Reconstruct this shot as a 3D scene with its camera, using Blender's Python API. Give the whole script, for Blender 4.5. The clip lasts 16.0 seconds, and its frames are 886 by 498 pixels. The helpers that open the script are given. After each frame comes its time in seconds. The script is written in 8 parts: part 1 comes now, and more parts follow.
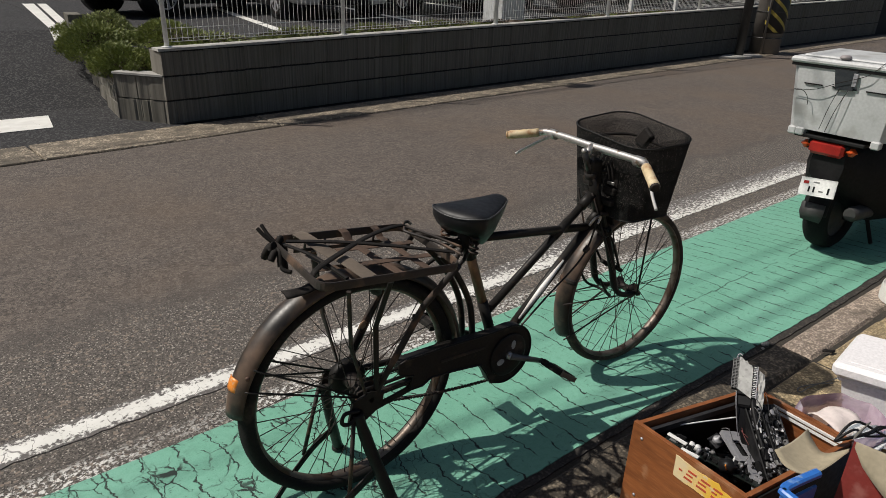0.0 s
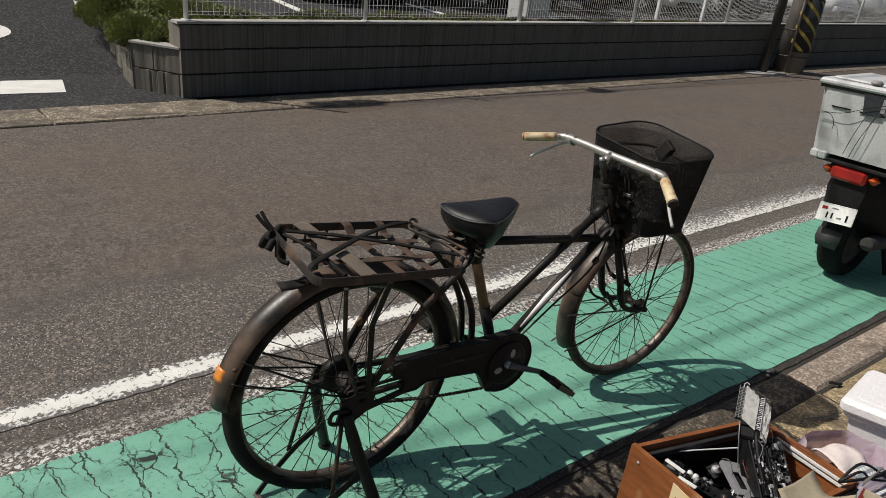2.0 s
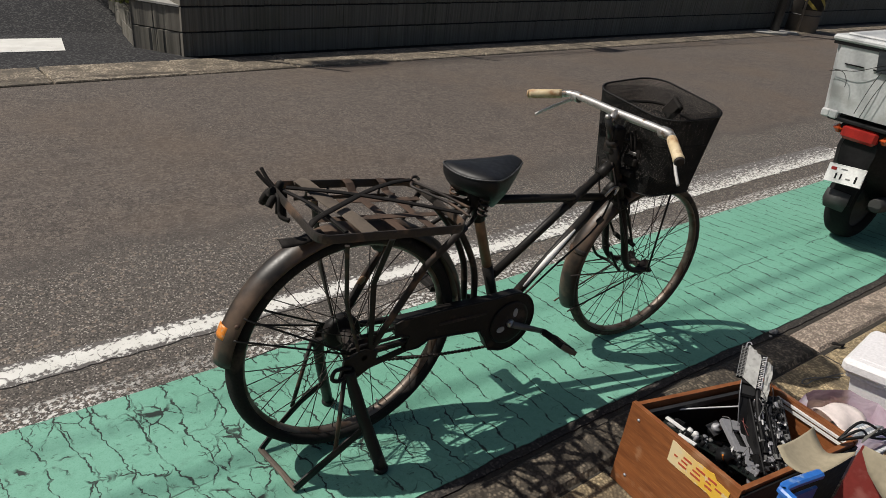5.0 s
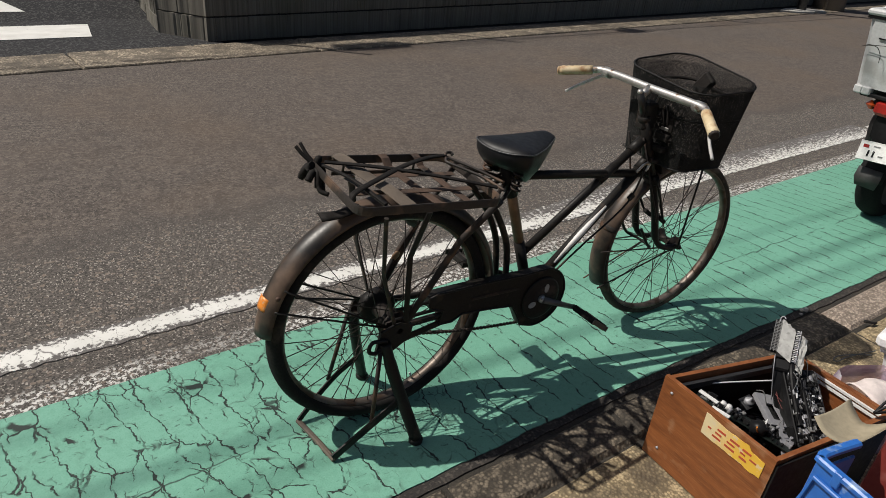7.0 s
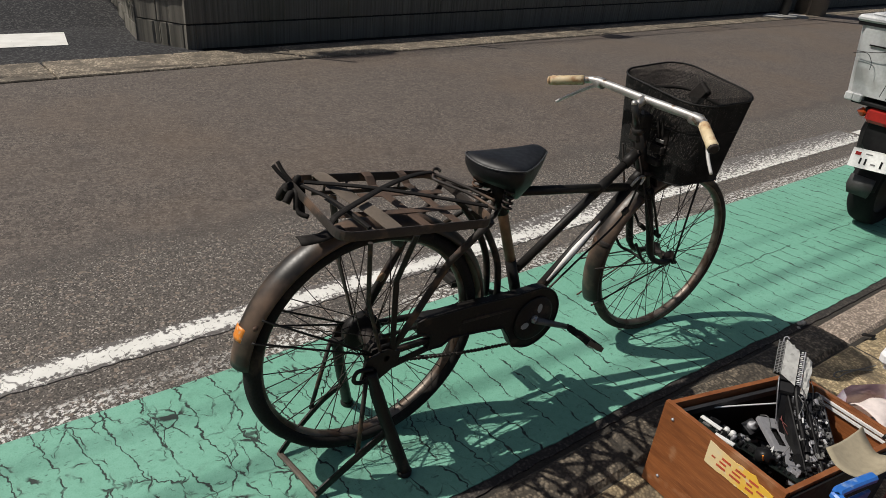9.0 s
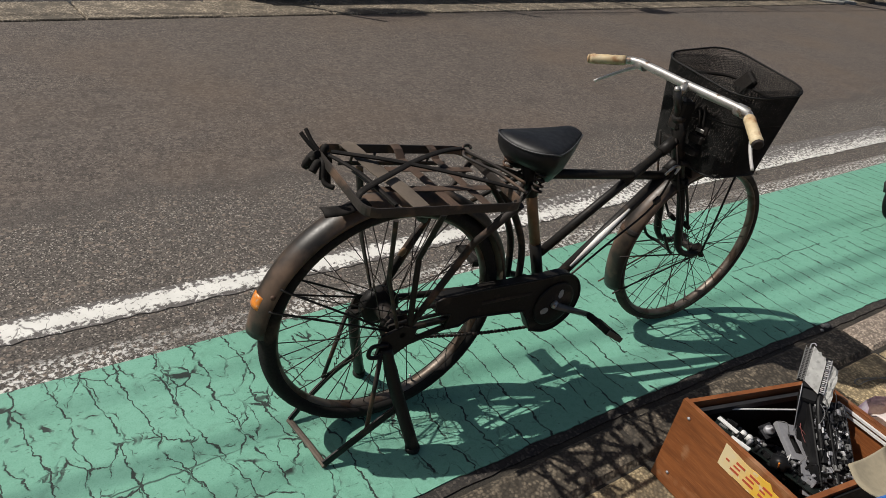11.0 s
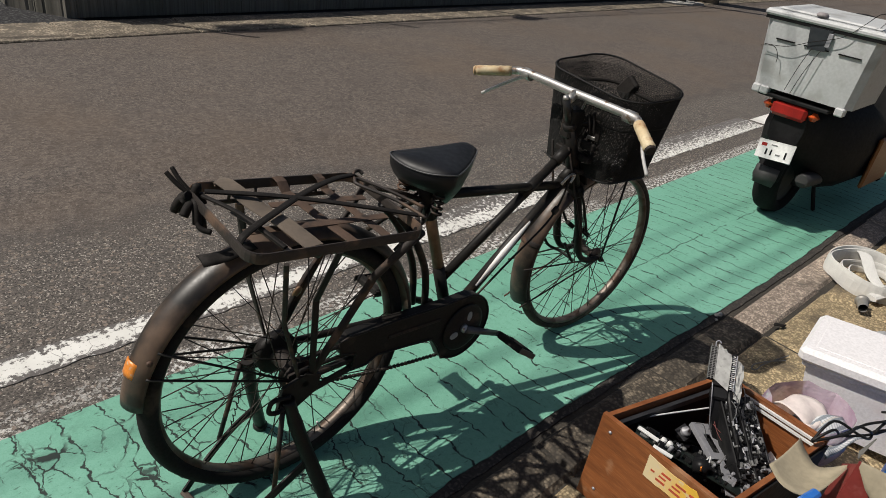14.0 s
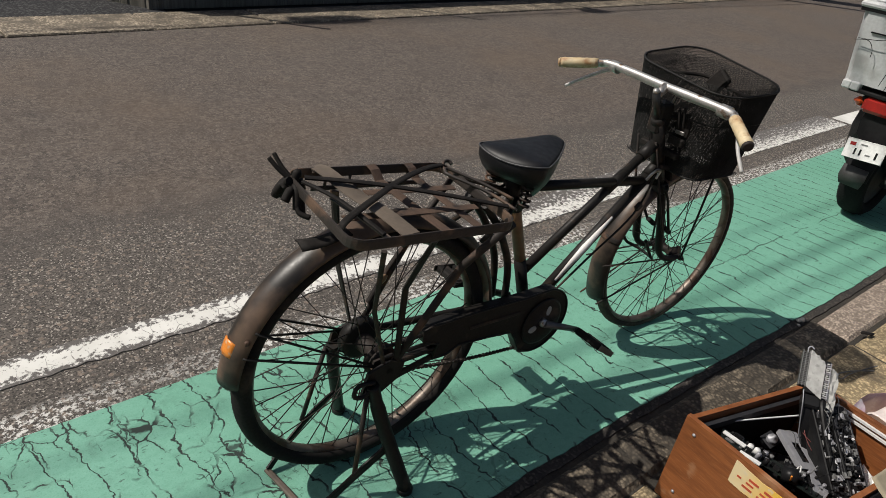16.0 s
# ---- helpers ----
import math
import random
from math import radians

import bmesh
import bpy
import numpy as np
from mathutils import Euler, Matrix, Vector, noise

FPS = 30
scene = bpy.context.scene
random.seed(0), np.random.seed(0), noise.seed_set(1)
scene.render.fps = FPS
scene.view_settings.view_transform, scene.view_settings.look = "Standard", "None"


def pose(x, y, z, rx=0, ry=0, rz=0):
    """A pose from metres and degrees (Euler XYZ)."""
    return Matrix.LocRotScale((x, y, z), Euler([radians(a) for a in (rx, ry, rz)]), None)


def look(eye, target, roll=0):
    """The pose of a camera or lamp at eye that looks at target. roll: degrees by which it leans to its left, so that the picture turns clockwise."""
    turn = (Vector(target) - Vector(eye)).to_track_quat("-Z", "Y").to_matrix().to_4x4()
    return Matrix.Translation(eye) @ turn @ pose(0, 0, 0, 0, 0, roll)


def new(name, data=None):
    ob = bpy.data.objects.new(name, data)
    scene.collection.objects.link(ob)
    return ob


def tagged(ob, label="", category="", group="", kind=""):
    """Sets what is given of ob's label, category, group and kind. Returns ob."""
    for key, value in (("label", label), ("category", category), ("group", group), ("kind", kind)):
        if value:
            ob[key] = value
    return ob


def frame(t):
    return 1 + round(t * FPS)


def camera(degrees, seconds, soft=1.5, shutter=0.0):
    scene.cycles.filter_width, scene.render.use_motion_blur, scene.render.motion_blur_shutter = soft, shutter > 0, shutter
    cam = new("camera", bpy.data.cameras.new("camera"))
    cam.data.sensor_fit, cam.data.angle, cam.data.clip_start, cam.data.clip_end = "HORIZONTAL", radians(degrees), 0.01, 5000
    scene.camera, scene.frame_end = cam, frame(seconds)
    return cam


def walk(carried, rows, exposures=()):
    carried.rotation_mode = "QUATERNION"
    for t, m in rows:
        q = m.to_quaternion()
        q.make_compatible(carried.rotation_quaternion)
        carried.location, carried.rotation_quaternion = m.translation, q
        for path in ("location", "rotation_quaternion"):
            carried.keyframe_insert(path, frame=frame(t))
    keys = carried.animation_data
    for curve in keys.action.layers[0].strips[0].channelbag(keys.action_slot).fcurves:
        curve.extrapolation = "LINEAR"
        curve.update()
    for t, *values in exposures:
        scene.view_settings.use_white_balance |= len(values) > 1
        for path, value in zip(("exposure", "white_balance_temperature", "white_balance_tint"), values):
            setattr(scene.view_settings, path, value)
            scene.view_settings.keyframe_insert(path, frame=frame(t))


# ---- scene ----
cam = camera(69.0, 16.0, soft=0.85)
PATH = [
    (0, (-0.78, -1.233, 1.375), (0.411, 0.166, 0.584), 2.2),
    (0.5, (-0.778, -1.192, 1.369), (0.351, 0.248, 0.561), 5.1),
    (1, (-0.765, -1.172, 1.365), (0.349, 0.269, 0.54), 7.1),
    (1.5, (-0.747, -1.178, 1.372), (0.431, 0.23, 0.578), 6.6),
    (2, (-0.738, -1.182, 1.368), (0.436, 0.22, 0.558), 6.5),
    (2.5, (-0.746, -1.185, 1.365), (0.378, 0.244, 0.531), 6.3),
    (3, (-0.733, -1.176, 1.362), (0.397, 0.238, 0.512), 5.6),
    (3.5, (-0.725, -1.161, 1.358), (0.394, 0.225, 0.448), 5.3),
    (4, (-0.72, -1.156, 1.358), (0.418, 0.211, 0.443), 6.2),
    (4.2, (-0.72, -1.162, 1.358), (0.428, 0.207, 0.46), 6.4),
    (6.3, (-0.782, -1.188, 1.333), (0.344, 0.168, 0.388), 7.1),
    (6.5, (-0.791, -1.183, 1.332), (0.34, 0.178, 0.399), 7.2),
    (7, (-0.778, -1.182, 1.33), (0.309, 0.197, 0.373), 5.7),
    (7.5, (-0.689, -1.181, 1.324), (0.329, 0.229, 0.337), 4.6),
    (8, (-0.622, -1.174, 1.327), (0.334, 0.283, 0.346), 3.2),
    (8.5, (-0.653, -1.138, 1.322), (0.397, 0.257, 0.347), 4.2),
    (9, (-0.723, -1.102, 1.324), (0.4, 0.26, 0.384), 5.7),
    (9.2, (-0.739, -1.091, 1.321), (0.377, 0.28, 0.386), 6.0),
    (11.3, (-0.711, -1.048, 1.332), (0.35, 0.287, 0.288), 9.4),
    (11.5, (-0.722, -1.05, 1.317), (0.321, 0.298, 0.271), 8.2),
    (12, (-0.715, -1.013, 1.302), (0.282, 0.31, 0.182), 8.7),
    (12.5, (-0.613, -0.946, 1.288), (0.315, 0.399, 0.135), 7.4),
    (13, (-0.544, -0.919, 1.286), (0.47, 0.388, 0.162), 7.1),
    (13.5, (-0.58, -0.95, 1.307), (0.672, 0.233, 0.291), 6.3),
    (14, (-0.648, -0.952, 1.317), (0.668, 0.201, 0.349), 9.3),
    (14.5, (-0.662, -0.953, 1.323), (0.676, 0.195, 0.378), 9.6),
    (15, (-0.664, -0.949, 1.324), (0.654, 0.219, 0.377), 9.6),
    (15.5, (-0.669, -0.937, 1.317), (0.596, 0.268, 0.344), 9.3),
    (16, (-0.705, -0.903, 1.301), (0.487, 0.349, 0.294), 8.6),
]
walk(cam, [(t, look(eye, target, roll)) for t, eye, target, roll in PATH])

# ---- world, sun, exposure ----
SUN_WAY = Vector((0.62, -0.50, -1.0)).normalized()
world = bpy.data.worlds.new("world")
scene.world = world
world.use_nodes = True
_nt = world.node_tree
_bg = _nt.nodes["Background"]
_sky = _nt.nodes.new("ShaderNodeTexSky")
_sky.sky_type = "NISHITA"
_sky.sun_disc = False
_sky.dust_density = 3.0
_sky.sun_elevation = math.asin(-SUN_WAY.z)
_sky.sun_rotation = math.atan2(-SUN_WAY.x, -SUN_WAY.y)
_nt.links.new(_sky.outputs[0], _bg.inputs[0])
_bg.inputs[1].default_value = 0.05
sun = new("sun", bpy.data.lights.new("sun", "SUN"))
sun.data.energy, sun.data.angle, sun.data.color = 4.3, radians(0.53), (1.0, 0.945, 0.865)
sun.matrix_world = look((0, 0, 30), Vector((0, 0, 30)) + SUN_WAY)
scene.view_settings.exposure = 0.0


# ---- materials ----
def mat(name, c1, c2=None, rough=0.6, metal=0.0, scale=6.0, fine=60.0, bump=0.15, dist=0.002, contrast=0.5, dirt=None, dirt_amt=0.0, dirt_scale=4.0, spots=None, spot_scale=200.0, spot_at=0.3, world_space=False, per_object=0.0, spec=0.5, coat=0.0):
    """A procedural surface: two colours mixed by coarse and fine noise, dirt patches, specks and relief."""
    m = bpy.data.materials.new(name)
    m.use_nodes = True
    nt, N, L = m.node_tree, m.node_tree.nodes, m.node_tree.links
    b = N["Principled BSDF"]
    b.inputs["Roughness"].default_value, b.inputs["Metallic"].default_value = rough, metal
    b.inputs["Specular IOR Level"].default_value = spec
    b.inputs["Coat Weight"].default_value = coat
    if world_space:
        co = N.new("ShaderNodeNewGeometry").outputs["Position"]
    else:
        co = N.new("ShaderNodeTexCoord").outputs["Object"]
    c2 = c2 or tuple(v * 0.75 for v in c1)

    def noise_at(s, detail=4.0):
        n = N.new("ShaderNodeTexNoise")
        n.inputs["Scale"].default_value, n.inputs["Detail"].default_value = s, detail
        L.new(co, n.inputs["Vector"])
        return n.outputs["Fac"]

    def ramp(src, lo, hi):
        r = N.new("ShaderNodeMapRange")
        r.inputs["From Min"].default_value, r.inputs["From Max"].default_value = lo, hi
        L.new(src, r.inputs["Value"])
        return r.outputs["Result"]

    def mix(fac, a, bb):
        x = N.new("ShaderNodeMix")
        x.data_type = "RGBA"
        for sock, v in ((x.inputs[0], fac), (x.inputs[6], a), (x.inputs[7], bb)):
            if hasattr(v, "is_linked"):
                L.new(v, sock)
            elif isinstance(v, tuple):
                sock.default_value = (*v, 1)
            else:
                sock.default_value = v
        return x.outputs[2]

    big, small = noise_at(scale), noise_at(fine, 6.0)
    w = contrast * 0.5
    col = mix(ramp(big, 0.5 - w * 0.6, 0.5 + w * 0.6), c1, c2)
    dark = tuple(v * 0.7 for v in c1)
    col = mix(ramp(small, 0.35, 0.95), col, dark)
    if spots:
        v = N.new("ShaderNodeTexVoronoi")
        v.inputs["Scale"].default_value = spot_scale
        L.new(co, v.inputs["Vector"])
        sep = N.new("ShaderNodeSeparateColor")
        L.new(v.outputs["Color"], sep.inputs[0])
        col = mix(ramp(sep.outputs[0], spot_at, spot_at + 0.25), col, spots)
    if dirt:
        dn = noise_at(dirt_scale, 8.0)
        col = mix(ramp(dn, 0.62 - dirt_amt * 0.4, 0.70 - dirt_amt * 0.25), col, dirt)
    if per_object:
        oi = N.new("ShaderNodeObjectInfo")
        hs = N.new("ShaderNodeHueSaturation")
        L.new(ramp_out(N, L, oi.outputs["Random"], 1 - per_object, 1 + per_object), hs.inputs["Value"])
        L.new(col, hs.inputs["Color"])
        col = hs.outputs[0]
    L.new(col, b.inputs["Base Color"])
    L.new(ramp_out(N, L, small, max(rough - 0.12, 0.03), min(rough + 0.12, 1.0)), b.inputs["Roughness"])
    if bump:
        bp = N.new("ShaderNodeBump")
        bp.inputs["Strength"].default_value, bp.inputs["Distance"].default_value = bump, dist
        L.new(small, bp.inputs["Height"])
        L.new(bp.outputs[0], b.inputs["Normal"])
    return m


def ramp_out(N, L, src, lo, hi):
    r = N.new("ShaderNodeMapRange")
    r.inputs["To Min"].default_value, r.inputs["To Max"].default_value = lo, hi
    L.new(src, r.inputs["Value"])
    return r.outputs["Result"]


class Net:
    """Short hand for a material's nodes."""

    def __init__(self, name, rough=0.9):
        self.m = bpy.data.materials.new(name)
        self.m.use_nodes = True
        self.N, self.L = self.m.node_tree.nodes, self.m.node_tree.links
        self.b = self.N["Principled BSDF"]
        self.b.inputs["Roughness"].default_value = rough
        self.pos = self.N.new("ShaderNodeNewGeometry").outputs["Position"]

    def put(self, sock, v):
        if hasattr(v, "is_linked"):
            self.L.new(v, sock)
        elif isinstance(v, tuple) and len(v) == 3 and sock.type == "RGBA":
            sock.default_value = (*v, 1)
        else:
            sock.default_value = v

    def scaled(self, vec, s):
        n = self.N.new("ShaderNodeVectorMath")
        n.operation = "MULTIPLY"
        self.put(n.inputs[0], vec)
        n.inputs[1].default_value = s
        return n.outputs[0]

    def noise(self, scale, detail=4.0, vec=None, out="Fac", rough=0.5):
        n = self.N.new("ShaderNodeTexNoise")
        n.inputs["Scale"].default_value, n.inputs["Detail"].default_value, n.inputs["Roughness"].default_value = scale, detail, rough
        self.put(n.inputs["Vector"], vec or self.pos)
        return n.outputs[out]

    def voronoi(self, scale, vec=None, feature="F1", out="Distance", rnd=1.0):
        n = self.N.new("ShaderNodeTexVoronoi")
        n.feature = feature
        n.inputs["Scale"].default_value, n.inputs["Randomness"].default_value = scale, rnd
        self.put(n.inputs["Vector"], vec or self.pos)
        return n.outputs[out]

    def ramp(self, v, lo, hi, a=0.0, b=1.0):
        n = self.N.new("ShaderNodeMapRange")
        for i, x in enumerate((v, lo, hi, a, b)):
            self.put(n.inputs[i], x)
        return n.outputs[0]

    def math(self, op, a, b=0.0):
        n = self.N.new("ShaderNodeMath")
        n.operation = op
        self.put(n.inputs[0], a)
        self.put(n.inputs[1], b)
        return n.outputs[0]

    def mix(self, f, a, b, how="MIX"):
        n = self.N.new("ShaderNodeMix")
        n.data_type, n.blend_type = "RGBA", how
        for i, x in ((0, f), (6, a), (7, b)):
            self.put(n.inputs[i], x)
        return n.outputs[2]

    def xyz(self, v=None):
        n = self.N.new("ShaderNodeSeparateXYZ")
        self.put(n.inputs[0], v or self.pos)
        return n.outputs

    def add(self, a, b):
        n = self.N.new("ShaderNodeVectorMath")
        self.put(n.inputs[0], a)
        self.put(n.inputs[1], b)
        return n.outputs[0]

    def warp(self, vec, scale, amount, detail=3.0):
        """vec, shifted by coloured noise."""
        c = self.N.new("ShaderNodeVectorMath")
        c.operation = "SUBTRACT"
        self.put(c.inputs[0], self.noise(scale, detail, vec, "Color"))
        c.inputs[1].default_value = (0.5, 0.5, 0.5)
        return self.add(vec, self.scaled(c.outputs[0], (amount, amount, 0)))

    def done(self, col, height=None, strength=0.5, dist=0.003, rough=None):
        self.put(self.b.inputs["Base Color"], col)
        if rough is not None:
            self.put(self.b.inputs["Roughness"], rough)
        if height is not None:
            n = self.N.new("ShaderNodeBump")
            n.inputs["Strength"].default_value, n.inputs["Distance"].default_value = strength, dist
            self.L.new(height, n.inputs["Height"])
            self.L.new(n.outputs[0], self.b.inputs["Normal"])
        return self.m


def road_material():
    """Smooth brownish asphalt on the carriageway, a coarse strip beside the line, traces of old paint at the green edge."""
    n = Net("asphalt", 0.85)
    x, y, z = n.xyz()
    yy = n.math("ADD", y, n.math("MULTIPLY", n.math("SUBTRACT", n.noise(2.2, 6.0), 0.5), 0.5))
    coarse = n.ramp(yy, 1.28, 1.62, 1.0, 0.0)
    cell = n.voronoi(215.0, out="Color")
    sep = n.N.new("ShaderNodeSeparateColor")
    n.L.new(cell, sep.inputs[0])
    stone = n.ramp(sep.outputs[0], 0.62, 0.95)
    cell2 = n.voronoi(420.0, out="Color")
    sep2 = n.N.new("ShaderNodeSeparateColor")
    n.L.new(cell2, sep2.inputs[0])
    fine = n.ramp(sep2.outputs[0], 0.5, 1.0)
    cell3 = n.voronoi(95.0, out="Color")
    sep3 = n.N.new("ShaderNodeSeparateColor")
    n.L.new(cell3, sep3.inputs[0])
    patch = n.noise(0.9, 5.0)
    smooth = n.mix(n.ramp(patch, 0.35, 0.65), (0.072, 0.0575, 0.0480), (0.094, 0.0760, 0.0630))
    smooth = n.mix(n.math("MULTIPLY", n.ramp(sep3.outputs[0], 0.45, 1.0), 0.75), smooth, (0.185, 0.153, 0.130))
    smooth = n.mix(n.ramp(sep3.outputs[1], 0.60, 0.88, 0.0, 0.78), smooth, (0.030, 0.025, 0.022))
    smooth = n.mix(n.ramp(sep.outputs[2], 0.965, 0.985, 0.0, 0.55), smooth, (0.34, 0.31, 0.27))
    smooth = n.mix(n.ramp(n.noise(14.0, 6.0), 0.58, 0.72, 0.0, 0.55), smooth, (0.044, 0.037, 0.033))
    streak = n.noise(1.0, 5.0, n.scaled(n.pos, (0.35, 3.0, 1.0)))
    smooth = n.mix(n.ramp(streak, 0.45, 0.7, 0.0, 0.35), smooth, (0.112, 0.090, 0.076))
    smooth = n.mix(n.ramp(n.noise(60.0, 4.0, rough=0.6), 0.54, 0.66, 0.0, 0.5), smooth, (0.042, 0.034, 0.029))
    smooth = n.mix(n.ramp(n.noise(48.0, 4.0, rough=0.6), 0.58, 0.70, 0.0, 0.4), smooth, (0.150, 0.118, 0.094))
    smooth = n.mix(n.ramp(sep2.outputs[1], 0.72, 0.95, 0.0, 0.55), smooth, (0.205, 0.168, 0.140))
    smooth = n.mix(n.ramp(sep2.outputs[2], 0.70, 0.95, 0.0, 0.60), smooth, (0.030, 0.025, 0.022))
    smooth = n.mix(n.ramp(sep.outputs[0], 0.90, 0.97, 0.0, 0.45), smooth, (0.25, 0.21, 0.18))
    # coarser stones and pits
    cell4 = n.voronoi(48.0, out="Color")
    sep4 = n.N.new("ShaderNodeSeparateColor")
    n.L.new(cell4, sep4.inputs[0])
    smooth = n.mix(n.ramp(sep4.outputs[0], 0.80, 0.95, 0.0, 0.45), smooth, (0.170, 0.138, 0.114))
    smooth = n.mix(n.ramp(sep4.outputs[1], 0.80, 0.95, 0.0, 0.50), smooth, (0.036, 0.029, 0.025))
    # worn brown and grey patches
    smooth = n.mix(n.ramp(n.noise(0.55, 6.0, rough=0.6), 0.46, 0.62, 0.0, 0.45), smooth, (0.118, 0.084, 0.058))
    smooth = n.mix(n.ramp(n.noise(5.0, 7.0, rough=0.7), 0.52, 0.66, 0.0, 0.42), smooth, (0.052, 0.042, 0.036))
    rough = n.mix(sep.outputs[0], (0.042, 0.036, 0.031), (0.150, 0.130, 0.112))
    rough = n.mix(n.ramp(n.noise(5.0, 5.0), 0.35, 0.65, 0.0, 0.35), rough, (0.056, 0.050, 0.045))
    rough = n.mix(n.ramp(sep.outputs[1], 0.86, 0.95, 0.0, 0.85), rough, (0.400, 0.360, 0.315))
    rough = n.mix(n.ramp(sep.outputs[2], 0.78, 0.92, 0.0, 0.85), rough, (0.022, 0.019, 0.017))
    rough = n.mix(n.ramp(sep3.outputs[2], 0.90, 0.97, 0.0, 0.6), rough, (0.260, 0.205, 0.165))
    col = n.mix(coarse, smooth, rough)
    # dark seam between the two surfacings
    seam = n.math("ABSOLUTE", n.math("SUBTRACT", yy, 1.44))
    col = n.mix(n.ramp(seam, 0.0, 0.10, 0.35, 0.0), col, (0.035, 0.030, 0.028))
    # narrow cracks along the line and the green edge
    wob = n.math("MULTIPLY", n.math("SUBTRACT", n.noise(3.0, 5.0), 0.5), 0.05)
    for at in (0.694, 0.600):
        d = n.math("ABSOLUTE", n.math("SUBTRACT", n.math("ADD", y, wob), at))
        col = n.mix(n.ramp(d, 0.0012, 0.0045, 0.4, 0.0), col, (0.014, 0.012, 0.012))
    # remains of an older line
    old = n.math("MULTIPLY", n.ramp(n.math("ABSOLUTE", n.math("SUBTRACT", y, 0.532)), 0.030, 0.066, 1.0, 0.0), n.ramp(n.noise(60.0, 6.0, rough=0.7), 0.505, 0.555))
    old = n.math("MULTIPLY", old, n.ramp(n.noise(3.0, 3.0), 0.34, 0.52))
    col = n.mix(old, col, (0.62, 0.61, 0.58))
    h = n.math("ADD", n.math("MULTIPLY", stone, n.ramp(coarse, 0, 1, 0.25, 1.0)), n.math("MULTIPLY", fine, 0.35))
    return n.done(col, h, 0.55, 0.003)


def green_material():
    """Green surfacing: a net of cracks where it is crazed, cracks across the strip elsewhere."""
    n = Net("green_coating", 0.7)
    x, y, z = n.xyz()
    p = n.warp(n.warp(n.warp(n.pos, 4.0, 0.050), 15.0, 0.036), 52.0, 0.024)
    turn = n.N.new("ShaderNodeVectorRotate")
    turn.rotation_type = "Z_AXIS"
    n.L.new(p, turn.inputs["Vector"])
    turn.inputs["Angle"].default_value = radians(-7)
    p = turn.outputs[0]
    along = n.xyz(p)[0]
    phase = n.math("ADD", n.math("MULTIPLY", along, 11.5), n.math("MULTIPLY", n.noise(1.7, 3.0), 2.2))
    cross = n.math("ABSOLUTE", n.math("SUBTRACT", n.math("FRACT", phase), 0.5))
    cells = n.voronoi(1.0, n.scaled(p, (14.0, 8.0, 0.0)), "DISTANCE_TO_EDGE")
    small = n.voronoi(1.0, n.scaled(p, (24.0, 15.0, 0.0)), "DISTANCE_TO_EDGE")
    crazed = n.ramp(n.math("ADD", x, n.math("MULTIPLY", n.noise(3.0, 3.0), 1.0)), 0.40, 0.95, 1.0, 0.0)
    # cracks swell and pinch along their way
    thick = n.ramp(n.noise(17.0, 4.0), 0.34, 0.68, 0.35, 1.0)
    gap1 = n.ramp(n.noise(8.0, 3.0, n.scaled(n.pos, (1.0, 1.3, 1.0))), 0.38, 0.46)
    gap2 = n.ramp(n.noise(10.0, 3.0), 0.47, 0.55)
    w1 = n.math("MULTIPLY", n.math("MULTIPLY", thick, 0.036), n.ramp(crazed, 0.0, 1.0, 1.5, 1.35))
    c1 = n.math("MULTIPLY", n.ramp(cross, n.math("MULTIPLY", w1, 0.55), w1, 1.0, 0.0), gap1)
    w2 = n.math("MULTIPLY", thick, 0.042)
    c2 = n.math("MULTIPLY", n.ramp(cells, n.math("MULTIPLY", w2, 0.55), w2, 1.0, 0.0), n.math("MULTIPLY", gap2, crazed))
    c4 = n.math("MULTIPLY", n.ramp(small, 0.014, 0.032, 0.85, 0.0), n.math("MULTIPLY", n.ramp(n.noise(9.0, 3.0), 0.56, 0.62), n.ramp(crazed, 0.0, 1.0, 0.35, 1.0)))
    pits = n.math("MULTIPLY", n.ramp(n.noise(90.0, 3.0, n.scaled(n.pos, (0.55, 1.3, 1.0))), 0.66, 0.70), n.ramp(n.noise(6.0), 0.40, 0.52))
    # one long crack runs along the strip
    wob = n.math("MULTIPLY", n.math("SUBTRACT", n.noise(9.0, 6.0), 0.5), 0.05)
    run = n.math("ABSOLUTE", n.math("ADD", n.math("SUBTRACT", y, n.ramp(x, 1.9, 3.0, 0.055, 0.013)), wob))
    c3 = n.math("MULTIPLY", n.ramp(run, 0.0012, 0.0035, 0.8, 0.0), n.ramp(n.math("ABSOLUTE", n.math("SUBTRACT", x, 0.45)), 0.55, 0.95))
    crack = n.math("MAXIMUM", n.math("MAXIMUM", c1, n.math("MULTIPLY", c3, gap1)), n.math("MAXIMUM", c2, c4))
    crack = n.math("MAXIMUM", crack, n.math("MULTIPLY", pits, 0.6))
    col = n.mix(n.ramp(n.noise(1.6, 5.0), 0.35, 0.65), (0.138, 0.350, 0.250), (0.170, 0.400, 0.298))
    col = n.mix(n.ramp(n.noise(55.0, 6.0, rough=0.6), 0.45, 0.72, 0.0, 0.45), col, (0.100, 0.280, 0.194))
    col = n.mix(n.ramp(n.noise(240.0, 3.0, rough=0.6), 0.52, 0.68, 0.0, 0.40), col, (0.085, 0.235, 0.165))
    col = n.mix(n.ramp(n.noise(210.0, 3.0, rough=0.6), 0.56, 0.70, 0.0, 0.30), col, (0.24, 0.48, 0.37))
